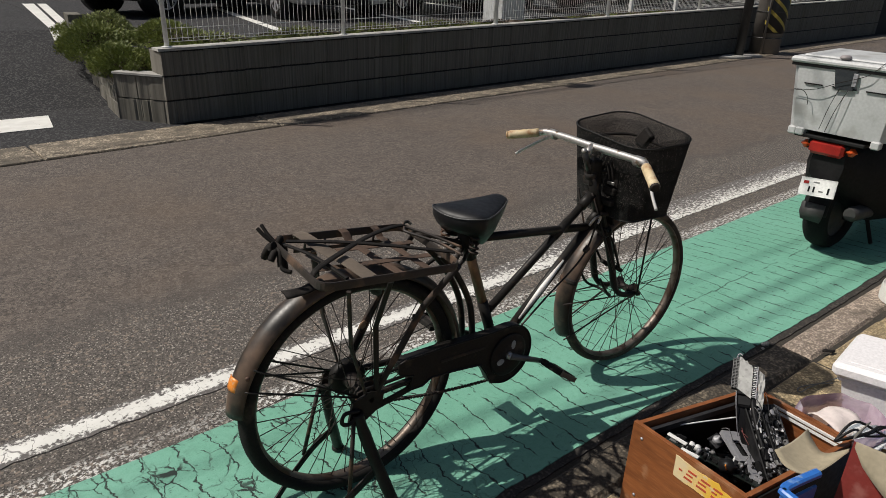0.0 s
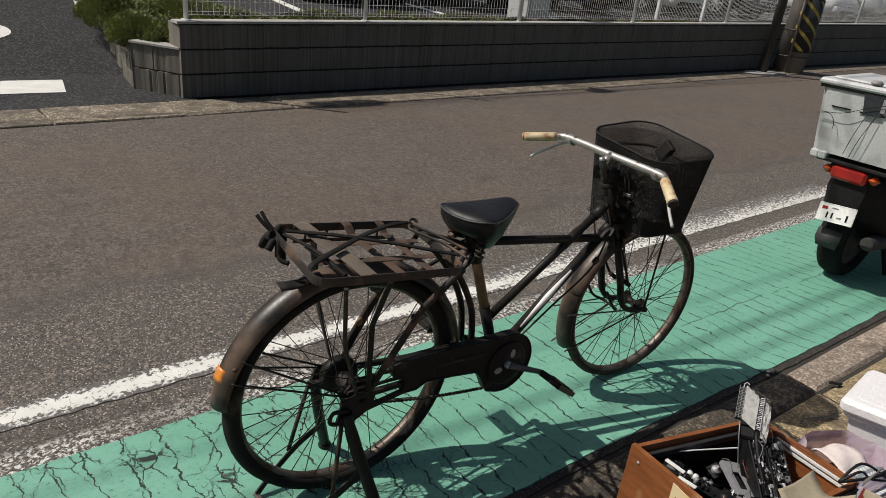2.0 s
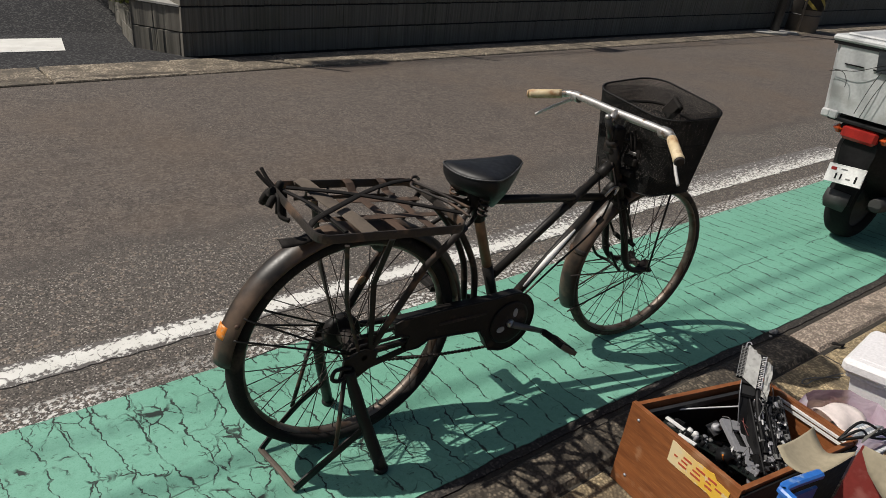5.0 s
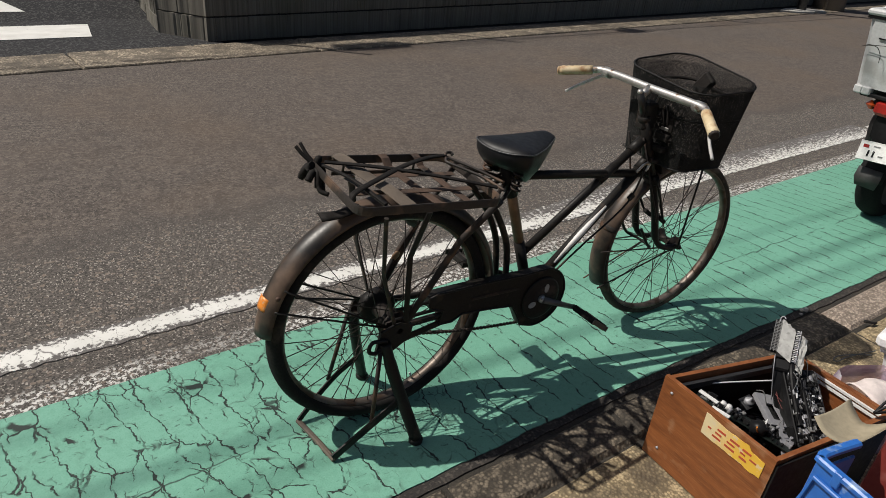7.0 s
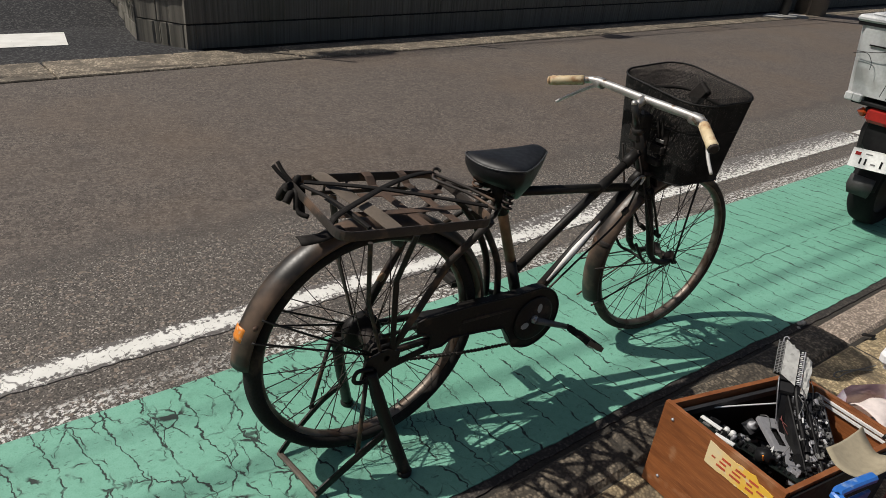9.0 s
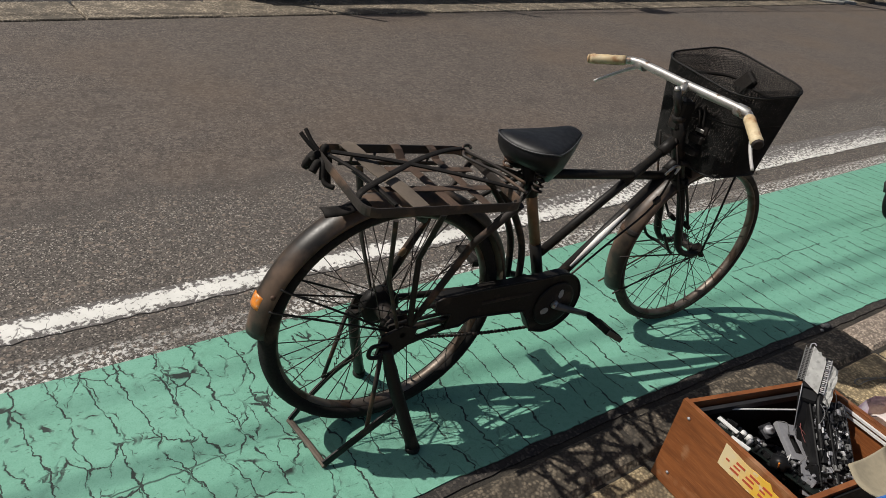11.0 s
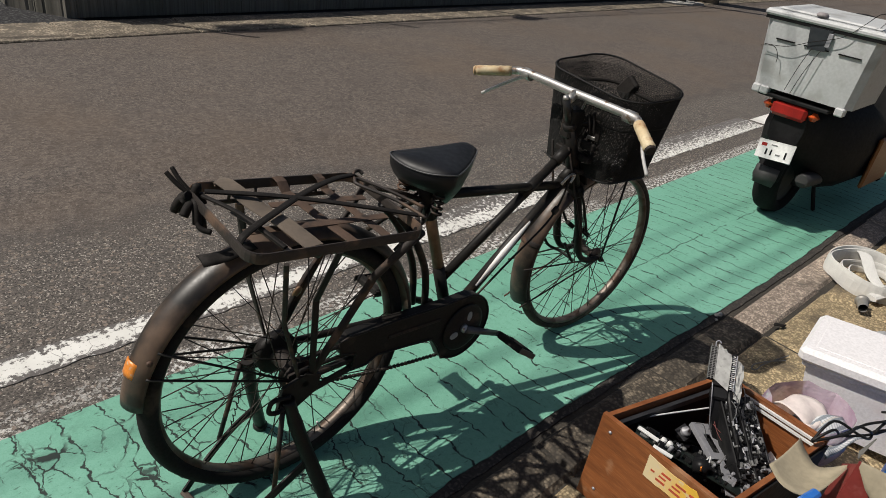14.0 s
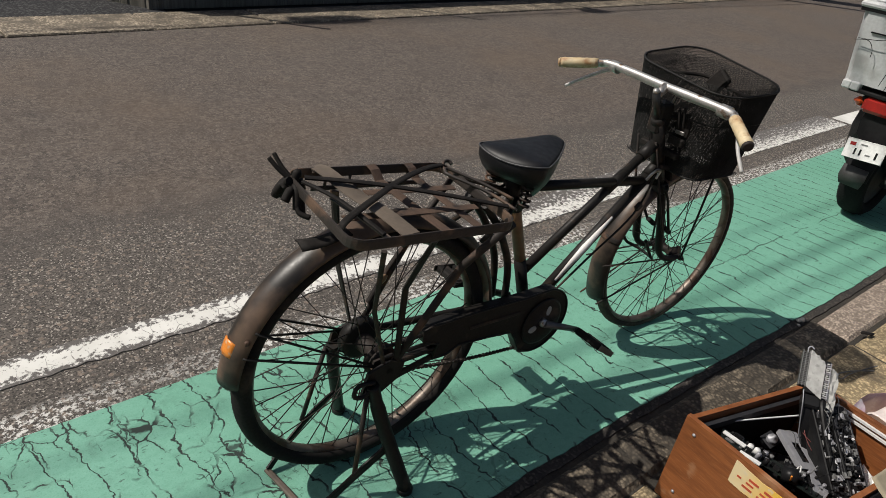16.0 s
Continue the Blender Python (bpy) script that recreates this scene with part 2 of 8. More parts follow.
    col = n.mix(n.ramp(n.noise(10.0, 6.0, n.scaled(n.pos, (1.0, 0.4, 1.0))), 0.56, 0.75, 0.0, 0.30), col, (0.17, 0.36, 0.27))
    col = n.mix(n.ramp(n.noise(3.0, 8.0), 0.60, 0.78, 0.0, 0.30), col, (0.09, 0.21, 0.15))
    # a dirty halo round the cracks
    halo = n.math("MULTIPLY", n.ramp(cells, 0.0, 0.14, 0.35, 0.0), crazed)
    col = n.mix(n.math("MULTIPLY", halo, n.ramp(n.noise(30.0, 5.0), 0.45, 0.65)), col, (0.07, 0.16, 0.115))
    col = n.mix(crack, col, (0.014, 0.026, 0.021))
    h = n.math("SUBTRACT", n.math("MULTIPLY", n.noise(90.0, 6.0), 0.3), crack)
    return n.done(col, h, 0.55, 0.003)


def paint_material(name, wear):
    """White road paint worn through to the asphalt."""
    n = Net(name, 0.7)
    f = n.ramp(n.math("ADD", n.noise(38.0, 8.0, rough=0.65), n.math("MULTIPLY", n.noise(4.0, 3.0), 0.35)), 0.70 - wear, 0.74 - wear)
    # cracks across the paint
    e = n.voronoi(1.0, n.scaled(n.warp(n.pos, 12.0, 0.05), (17.0, 5.0, 0.0)), "DISTANCE_TO_EDGE")
    f = n.math("MAXIMUM", f, n.ramp(e, 0.012, 0.03, 0.85 if wear > 0.05 else 0.0, 0.0))
    white = n.mix(n.ramp(n.noise(7.0, 6.0), 0.35, 0.7), (0.72, 0.71, 0.67), (0.58, 0.57, 0.53))
    return n.done(n.mix(f, white, (0.075, 0.068, 0.062)), n.math("SUBTRACT", 1.0, f), 0.4, 0.002)


def line_material():
    """The edge line: bright core, scuffed towards both edges."""
    n = Net("worn_line_paint", 0.7)
    x, y, z = n.xyz()
    edge = n.ramp(n.math("ABSOLUTE", n.math("SUBTRACT", y, 0.748)), 0.010, 0.062, 0.0, 0.24)
    far = n.ramp(x, 0.7, 2.0)
    edge = n.math("ADD", n.math("MULTIPLY", edge, n.math("SUBTRACT", 1.0, far)), n.math("MULTIPLY", n.ramp(y, 0.735, 0.92, 0.055, 0.21), far))
    fade = n.ramp(x, 0.6, 2.2, 0.0, 0.02)
    f = n.ramp(n.math("ADD", n.math("ADD", n.noise(55.0, 8.0, rough=0.7), edge), fade), 0.585, 0.655)
    e = n.voronoi(1.0, n.scaled(n.warp(n.pos, 14.0, 0.05), (15.0, 6.0, 0.0)), "DISTANCE_TO_EDGE")
    f = n.math("MAXIMUM", f, n.math("MULTIPLY", n.ramp(e, 0.004, 0.010, 0.8, 0.0), n.ramp(n.noise(9.0, 3.0), 0.48, 0.56)))
    white = n.mix(n.ramp(n.noise(7.0, 6.0), 0.35, 0.7), (0.74, 0.73, 0.69), (0.60, 0.59, 0.55))
    gap = n.mix(n.noise(150.0, 4.0), (0.05, 0.045, 0.042), (0.16, 0.145, 0.135))
    return n.done(n.mix(f, white, gap), n.math("SUBTRACT", 1.0, f), 0.4, 0.002)


def pebble_material(name, light, dark, dirt, dirt_lo=0.52, grain=190.0):
    """Washed concrete with small pebbles showing."""
    n = Net(name, 0.85)
    v = n.voronoi(grain, out="Color")
    s = n.N.new("ShaderNodeSeparateColor")
    n.L.new(v, s.inputs[0])
    d = n.voronoi(grain)
    col = n.mix(n.ramp(s.outputs[0], 0.2, 0.9), light, dark)
    col = n.mix(n.ramp(s.outputs[2], 0.86, 0.96, 0.0, 0.6), col, tuple(c * 1.25 for c in light))
    col = n.mix(n.ramp(s.outputs[1], 0.66, 0.86, 0.0, 0.75), col, tuple(c * 0.45 for c in dark))
    col = n.mix(n.ramp(d, 0.34, 0.58, 0.0, 0.85), col, tuple(c * 0.40 for c in dark))
    col = n.mix(n.ramp(n.noise(grain * 0.45, 6.0, rough=0.7), 0.56, 0.66, 0.0, 0.55), col, tuple(c * 0.42 for c in dark))
    col = n.mix(n.ramp(n.noise(grain * 0.6, 5.0, rough=0.7), 0.30, 0.42, 0.4, 0.0), col, tuple(min(c * 1.35, 0.6) for c in light))
    col = n.mix(n.ramp(n.noise(grain * 0.20, 5.0, rough=0.65), 0.52, 0.62, 0.0, 0.65), col, tuple(c * 0.38 for c in dark))
    col = n.mix(n.ramp(n.noise(grain * 0.28, 4.0, rough=0.6), 0.57, 0.66, 0.0, 0.55), col, tuple(min(c * 1.3, 0.66) for c in light))
    col = n.mix(n.ramp(n.noise(4.5, 8.0), dirt_lo, dirt_lo + 0.16, 0.0, 0.85), col, dirt)
    oi = n.N.new("ShaderNodeObjectInfo")
    hs = n.N.new("ShaderNodeHueSaturation")
    n.L.new(n.ramp(oi.outputs["Random"], 0, 1, 0.85, 1.12), hs.inputs["Value"])
    n.L.new(col, hs.inputs["Color"])
    return n.done(hs.outputs[0], n.math("SUBTRACT", 1.0, d), 0.7, 0.004)


def wood_material():
    n = Net("veneer", 0.45)
    tc = n.N.new("ShaderNodeTexCoord").outputs["Object"]
    g = n.noise(3.0, 8.0, n.scaled(tc, (2.2, 2.2, 20.0)), rough=0.65)
    g2 = n.noise(14.0, 6.0, n.scaled(tc, (2.0, 2.0, 30.0)))
    col = n.mix(n.ramp(g, 0.3, 0.7), (0.275, 0.094, 0.029), (0.135, 0.043, 0.014))
    col = n.mix(n.ramp(g2, 0.5, 0.75, 0.0, 0.6), col, (0.33, 0.135, 0.052))
    col = n.mix(n.ramp(n.noise(9.0, 8.0, tc), 0.60, 0.70, 0.0, 0.5), col, (0.46, 0.30, 0.18))
    return n.done(col, g, 0.15, 0.001)


def wall_material():
    """Dark split-face concrete block with lighter and darker upright streaks."""
    n = Net("block_face", 0.9)
    st = n.noise(1.0, 3.0, n.scaled(n.pos, (42.0, 3.0, 0.5)), rough=0.7)
    col = n.mix(n.ramp(st, 0.32, 0.68), (0.185, 0.170, 0.140), (0.088, 0.080, 0.067))
    col = n.mix(n.ramp(n.noise(2.2, 6.0), 0.5, 0.75, 0.0, 0.6), col, (0.090, 0.088, 0.058))
    col = n.mix(n.ramp(n.noise(90.0, 4.0), 0.5, 0.9, 0.0, 0.6), col, (0.14, 0.145, 0.135))
    return n.done(col, n.noise(120.0, 4.0), 0.4, 0.003)


M_ROAD = road_material()
M_GREEN = green_material()
M_LINE = line_material()
M_PAINT = paint_material("road_paint", -0.16)
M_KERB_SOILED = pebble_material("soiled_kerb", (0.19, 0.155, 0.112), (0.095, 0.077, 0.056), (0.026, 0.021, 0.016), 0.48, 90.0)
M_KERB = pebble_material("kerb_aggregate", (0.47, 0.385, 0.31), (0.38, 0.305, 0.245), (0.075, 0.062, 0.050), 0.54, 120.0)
M_PAVER = pebble_material("pebble_paving", (0.50, 0.39, 0.23), (0.42, 0.325, 0.19), (0.080, 0.062, 0.042), 0.53, 110.0)
M_GUTTER = pebble_material("gutter_concrete", (0.40, 0.335, 0.25), (0.25, 0.205, 0.148), (0.085, 0.070, 0.052), 0.47, 60.0)
M_WALL = wall_material()
M_TAR = mat("tar_joint", (0.022, 0.019, 0.017), (0.038, 0.033, 0.028), 0.9, scale=14.0, fine=150.0, bump=0.6, dist=0.004, spots=(0.075, 0.064, 0.054), spot_scale=150.0, spot_at=0.70, world_space=True)
M_WOOD = wood_material()
M_LOT = mat("car_park_asphalt", (0.024, 0.024, 0.026), (0.034, 0.033, 0.034), 0.95, scale=0.8, fine=60.0, bump=0.6, dist=0.006, spec=0.2, spots=(0.075, 0.074, 0.073), spot_scale=75.0, spot_at=0.62, world_space=True)
M_SOIL = mat("joint_dirt", (0.030, 0.026, 0.021), (0.050, 0.042, 0.032), 0.95, scale=12.0, fine=140.0, bump=0.8, dist=0.006, world_space=True)
M_CAP = mat("pale_cement", (0.42, 0.41, 0.38), (0.30, 0.29, 0.27), 0.9, scale=5.0, world_space=True)
M_BLACK = mat("worn_black_enamel", (0.013, 0.0122, 0.0115), (0.019, 0.0165, 0.0145), 0.5, spec=0.22, scale=14.0, fine=160.0, bump=0.25, dist=0.0008, dirt=(0.050, 0.036, 0.027), dirt_amt=0.07, dirt_scale=16.0)
M_RUST = mat("rusty_iron", (0.026, 0.018, 0.014), (0.014, 0.011, 0.0095), 0.7, metal=0.15, scale=18.0, fine=190.0, bump=0.5, dist=0.001, dirt=(0.105, 0.058, 0.036), dirt_amt=0.20, dirt_scale=16.0)
M_GUARD = mat("dusty_mudguard", (0.026, 0.021, 0.017), (0.014, 0.012, 0.010), 0.42, spec=0.45, scale=9.0, fine=130.0, bump=0.2, dist=0.0008, dirt=(0.130, 0.086, 0.060), dirt_amt=0.36, dirt_scale=6.0)
M_RACK = mat("rusted_strip_iron", (0.038, 0.030, 0.025), (0.020, 0.016, 0.014), 0.6, metal=0.1, scale=10.0, fine=170.0, bump=0.5, dist=0.001, dirt=(0.125, 0.078, 0.052), dirt_amt=0.26, dirt_scale=13.0)
M_TYRE = mat("old_rubber", (0.014, 0.0132, 0.0125), (0.021, 0.0185, 0.0165), 0.85, spec=0.2, scale=10.0, fine=150.0, bump=0.3, dist=0.001, dirt=(0.07, 0.052, 0.038), dirt_amt=0.06, dirt_scale=9.0)
M_RIM = mat("corroded_rim", (0.22, 0.185, 0.155), (0.085, 0.066, 0.052), 0.5, metal=0.6, scale=12.0, fine=170.0, bump=0.4, dist=0.0008, dirt=(0.085, 0.056, 0.040), dirt_amt=0.34, dirt_scale=15.0)
M_SPOKE = mat("dark_spoke", (0.030, 0.026, 0.023), (0.060, 0.045, 0.035), 0.5, metal=0.4, scale=20.0)
M_CHROME = mat("pitted_chrome", (0.60, 0.59, 0.57), (0.42, 0.40, 0.37), 0.48, metal=0.85, scale=20.0, fine=220.0, bump=0.15, dist=0.0005, dirt=(0.20, 0.14, 0.10), dirt_amt=0.08, dirt_scale=30.0)
M_BRASS = mat("tarnished_tube", (0.27, 0.165, 0.090), (0.13, 0.080, 0.048), 0.5, metal=0.2, scale=20.0, fine=150.0)
M_DULL = mat("dull_dark_steel", (0.15, 0.145, 0.14), (0.10, 0.095, 0.09), 0.42, metal=0.5, scale=20.0, fine=200.0)
M_SATIN = mat("satin_steel", (0.56, 0.55, 0.53), (0.42, 0.41, 0.40), 0.5, scale=20.0, fine=200.0)
M_SADDLE = mat("creased_vinyl", (0.008, 0.0083, 0.0095), (0.013, 0.013, 0.0145), 0.48, spec=0.28, scale=12.0, fine=60.0, bump=0.25, dist=0.0015)
M_GRIP = mat("yellowed_grip", (0.66, 0.55, 0.36), (0.52, 0.38, 0.20), 0.55, scale=20.0, fine=120.0, bump=0.2, dist=0.0008, dirt=(0.34, 0.19, 0.085), dirt_amt=0.26, dirt_scale=22.0)
M_STRAP = mat("black_rubber_strap", (0.011, 0.0095, 0.0085), (0.020, 0.017, 0.015), 0.72, spec=0.18, scale=30.0, fine=200.0)
M_SLAT = mat("weathered_slat", (0.165, 0.130, 0.098), (0.060, 0.047, 0.038), 0.75, scale=12.0, fine=140.0, bump=0.3, dist=0.001)
M_ORANGE = mat("orange_reflector", (0.80, 0.27, 0.035), (0.70, 0.22, 0.03), 0.35, scale=30.0, fine=300.0, bump=0.4, dist=0.0008, dirt=(0.55, 0.36, 0.22), dirt_amt=0.1, dirt_scale=60.0)
M_SEAM = mat("worn_seam", (0.065, 0.065, 0.068), (0.020, 0.020, 0.021), 0.5, scale=60.0)
M_RUSTY = mat("flaking_rust", (0.110, 0.068, 0.046), (0.058, 0.038, 0.028), 0.75, metal=0.1, scale=22.0, fine=180.0, bump=0.5, dist=0.001, dirt=(0.020, 0.016, 0.014), dirt_amt=0.18, dirt_scale=24.0)
M_STEM = mat("dark_worn_chrome", (0.060, 0.058, 0.055), (0.030, 0.028, 0.026), 0.32, metal=0.6, scale=20.0, fine=200.0)
M_TYRE_DUSTY = mat("dusty_rubber", (0.062, 0.050, 0.040), (0.034, 0.029, 0.025), 0.85, spec=0.2, scale=10.0, fine=150.0, bump=0.3, dist=0.001, dirt=(0.130, 0.100, 0.076), dirt_amt=0.22, dirt_scale=9.0)
# pale colour of the painted highlight on the down tube
M_TUBE_GLINT = mat("painted_tube_glint", (0.78, 0.77, 0.74), (0.62, 0.60, 0.57), 0.4, scale=20.0, fine=200.0)
M_BRIGHT_HOLE = mat("bare_chain_wheel", (0.42, 0.43, 0.42), (0.30, 0.31, 0.30), 0.5, scale=40.0)
M_BASKET = mat("black_wire", (0.019, 0.019, 0.0185), (0.027, 0.026, 0.025), 0.65, spec=0.15, scale=30.0)


# ---- mesh building ----
class Shape:
    """Collects vertices and faces, then becomes one mesh."""

    def __init__(self):
        self.v, self.f, self.s = [], [], []

    def face(self, idx, smooth=False):
        self.f.append(tuple(idx))
        self.s.append(smooth)

    def box(self, lo, hi, m=None, bevel=0.0):
        """A box with chamfered upright and level edges if bevel is given."""
        (x0, y0, z0), (x1, y1, z1) = lo, hi
        m = m or Matrix()
        b = min(bevel, (x1 - x0) * 0.45, (y1 - y0) * 0.45, (z1 - z0) * 0.45)
        if b <= 0:
            base = len(self.v)
            for x, y, z in ((x0, y0, z0), (x1, y0, z0), (x1, y1, z0), (x0, y1, z0), (x0, y0, z1), (x1, y0, z1), (x1, y1, z1), (x0, y1, z1)):
                self.v.append(tuple(m @ Vector((x, y, z))))
            for q in ((0, 3, 2, 1), (4, 5, 6, 7), (0, 1, 5, 4), (1, 2, 6, 5), (2, 3, 7, 6), (3, 0, 4, 7)):
                self.face([base + i for i in q])
            return self
        rings = []
        for z, k in ((z0, b), (z0 + b, 0), (z1 - b, 0), (z1, b)):
            ring = []
            for x, y, dx, dy in ((x0, y0, 1, 1), (x1, y0, -1, 1), (x1, y1, -1, -1), (x0, y1, 1, -1)):
                pts = ((x + dx * (k + (0 if k else 0)), y + dy * (b + k * 0)), (x + dx * b, y + dy * k))
                if k:
                    pts = ((x + dx * b * 0.9, y + dy * b * 1.3), (x + dx * b * 1.3, y + dy * b * 0.9))
                if (dx > 0) != (dy > 0):
                    pts = pts[::-1]
                for px, py in pts:
                    ring.append(len(self.v))
                    self.v.append(tuple(m @ Vector((px, py, z))))
            rings.append(ring)
        n = 8
        for a, c in zip(rings, rings[1:]):
            for i in range(n):
                self.face((a[i], a[(i + 1) % n], c[(i + 1) % n], c[i]))
        self.face(rings[0][::-1])
        self.face(rings[-1])
        return self

    def tube(self, pts, r, n=8, closed=False, caps=True, flat=None, smooth=True):
        """A round bar along points; r may be a list; flat=(w, h) gives an oblong section with w level."""
        pts = [Vector(p) for p in pts]
        k = len(pts)
        rs = r if isinstance(r, (list, tuple)) else [r] * k
        rings, up = [], None
        for i, p in enumerate(pts):
            a = pts[i - 1] if (i or closed) else p
            c = pts[(i + 1) % k] if (i < k - 1 or closed) else p
            d = (c - a).normalized()
            if flat:
                side = d.cross(Vector((0, 0, 1)))
                side = side.normalized() if side.length > 1e-4 else Vector((0, 1, 0))
                up = side.cross(d)
            else:
                if up is None:
                    up = Vector((0, 0, 1)) if abs(d.z) < 0.9 else Vector((1, 0, 0))
                side = d.cross(up).normalized()
                up = side.cross(d).normalized()
            ring = []
            for j in range(n):
                t = 2 * math.pi * (j + 0.5) / n
                if flat:
                    q = p + side * (flat[0] / 2 * max(-1, min(1, 1.42 * math.cos(t)))) + up * (flat[1] / 2 * max(-1, min(1, 1.42 * math.sin(t))))
                else:
                    q = p + side * (rs[i] * math.cos(t)) + up * (rs[i] * math.sin(t))
                ring.append(len(self.v))
                self.v.append(tuple(q))
            rings.append(ring)
        pairs = list(zip(rings, rings[1:])) + ([(rings[-1], rings[0])] if closed else [])
        for a, c in pairs:
            for j in range(n):
                self.face((a[j], a[(j + 1) % n], c[(j + 1) % n], c[j]), smooth and not flat)
        if caps and not closed:
            self.face(rings[0][::-1])
            self.face(rings[-1])
        return self

    def lathe(self, profile, m=None, n=24, smooth=True, cap=True):
        """Profile of (radius, z) turned round z."""
        m = m or Matrix()
        rings = []
        for r, z in profile:
            ring = []
            for j in range(n):
                t = 2 * math.pi * j / n
                ring.append(len(self.v))
                self.v.append(tuple(m @ Vector((r * math.cos(t), r * math.sin(t), z))))
            rings.append(ring)
        for a, c in zip(rings, rings[1:]):
            for j in range(n):
                self.face((a[j], a[(j + 1) % n], c[(j + 1) % n], c[j]), smooth)
        if cap:
            self.face(rings[0][::-1])
            self.face(rings[-1])
        return self

    def sheet(self, grid, smooth=True, thick=0.0):
        """A grid of points as a surface; thick gives it a back."""
        rows, cols = len(grid), len(grid[0])
        base = len(self.v)
        for row in grid:
            self.v.extend(tuple(p) for p in row)
        at = lambda i, j: base + i * cols + j
        for i in range(rows - 1):
            for j in range(cols - 1):
                self.face((at(i, j), at(i, j + 1), at(i + 1, j + 1), at(i + 1, j)), smooth)
        if thick:
            g = [[Vector(p) for p in row] for row in grid]
            back = []
            for i in range(rows):
                row = []
                for j in range(cols):
                    du = g[min(i + 1, rows - 1)][j] - g[max(i - 1, 0)][j]
                    dv = g[i][min(j + 1, cols - 1)] - g[i][max(j - 1, 0)]
                    nn = du.cross(dv)
                    row.append(g[i][j] + (nn.normalized() * thick if nn.length > 1e-9 else Vector((0, 0, thick))))
                back.append(row)
            b2 = len(self.v)
            for row in back:
                self.v.extend(tuple(p) for p in row)
            at2 = lambda i, j: b2 + i * cols + j
            for i in range(rows - 1):
                for j in range(cols - 1):
                    self.face((at2(i, j), at2(i + 1, j), at2(i + 1, j + 1), at2(i, j + 1)), smooth)
            rim = [(0, j) for j in range(cols)] + [(i, cols - 1) for i in range(1, rows)] + [(rows - 1, j) for j in range(cols - 2, -1, -1)] + [(i, 0) for i in range(rows - 2, 0, -1)]
            for (a, b), (c, d) in zip(rim, rim[1:] + rim[:1]):
                self.face((at(a, b), at2(a, b), at2(c, d), at(c, d)))
        return self

    def prism(self, outline, z0, z1, m=None):
        """A flat outline of (x, y) raised from z0 to z1."""
        m = m or Matrix()
        a = len(self.v)
        k = len(outline)
        for z in (z0, z1):
            self.v.extend(tuple(m @ Vector((x, y, z))) for x, y in outline)
        self.face([a + i for i in range(k)][::-1])
        self.face([a + k + i for i in range(k)])
        for i in range(k):
            j = (i + 1) % k
            self.face((a + i, a + j, a + k + j, a + k + i))
        return self

    def mesh(self, name, material):
        me = bpy.data.meshes.new(name)
        me.from_pydata(self.v, [], self.f)
        me.polygons.foreach_set("use_smooth", self.s)
        me.materials.append(material)
        me.update()
        return me


def part(name, shape, material, parent=None, label="", m=None):
    """One mesh object from a shape, under a thing or a part if parent is given."""
    ob = new(name, shape if isinstance(shape, bpy.types.Mesh) else shape.mesh(name, material))
    if parent is not None:
        ob.parent = parent
    if m is not None:
        ob.matrix_basis = m
    if label:
        ob["label"] = label
    return ob


def thing(name, label, category, m=None, group="", kind=""):
    ob = new(name)
    ob.empty_display_size = 0.05
    if m is not None:
        ob.matrix_basis = m
    return tagged(ob, label, category, group, kind)


def arc(c, r, a0, a1, n, y=0.0):
    """Points of an arc in an upright plane along x."""
    return [(c[0] + r * math.cos(radians(a0 + (a1 - a0) * i / n)), y, c[1] + r * math.sin(radians(a0 + (a1 - a0) * i / n))) for i in range(n + 1)]


def curve(pts, n=6):
    """A smooth line through points."""
    P = [Vector(p) for p in pts]
    out = []
    for i in range(len(P) - 1):
        a, b, c, d = P[max(i - 1, 0)], P[i], P[i + 1], P[min(i + 2, len(P) - 1)]
        for k in range(n):
            t = k / n
            out.append(0.5 * ((2 * b) + (c - a) * t + (2 * a - 5 * b + 4 * c - d) * t * t + (3 * b - a - 3 * c + d) * t ** 3))
    return out + [P[-1]]


# ---- ground, road, pavement ----
def y_green_near(x):
    return -0.283 - 0.033 * max(x, 0.0) + (0.010 * math.sin(x * 2.1) if x > 0 else 0)


def y_gutter(x):
    return 4.20 + 0.075 * (x - 1.0)


def y_wall(x):
    return 4.88 + 0.083 * (x - 1.1)


def strip(name, material, x0, x1, ya, yb, z, step=0.05, rag=0.0, seed=1, far_step=2.0, fine_to=6.0, depth=0.02):
    """A ground strip between two lines ya(x) and yb(x), finely stepped near the origin, with ragged edges."""
    rnd = random.Random(seed)
    xs, x = [], x0
    while x < x1:
        xs.append(x)
        x += step if -3.0 < x < fine_to else far_step
    xs.append(x1)
    sh = Shape()
    for x in xs:
        a, b = ya(x), yb(x)
        near = -3.0 < x < fine_to
        a += rnd.uniform(-rag, rag) if near else 0
        b += rnd.uniform(-rag, rag) * 0.3 if near else 0
        sh.v += [(x, a, z), (x, b, z), (x, a, z - depth), (x, b, z - depth)]
    for i in range(len(xs) - 1):
        a, c = i * 4, i * 4 + 4
        sh.face((a, c, c + 1, a + 1))
        sh.face((a, a + 2, c + 2, c))
        sh.face((a + 1, c + 1, c + 3, a + 3))
    return part(name, sh, material)


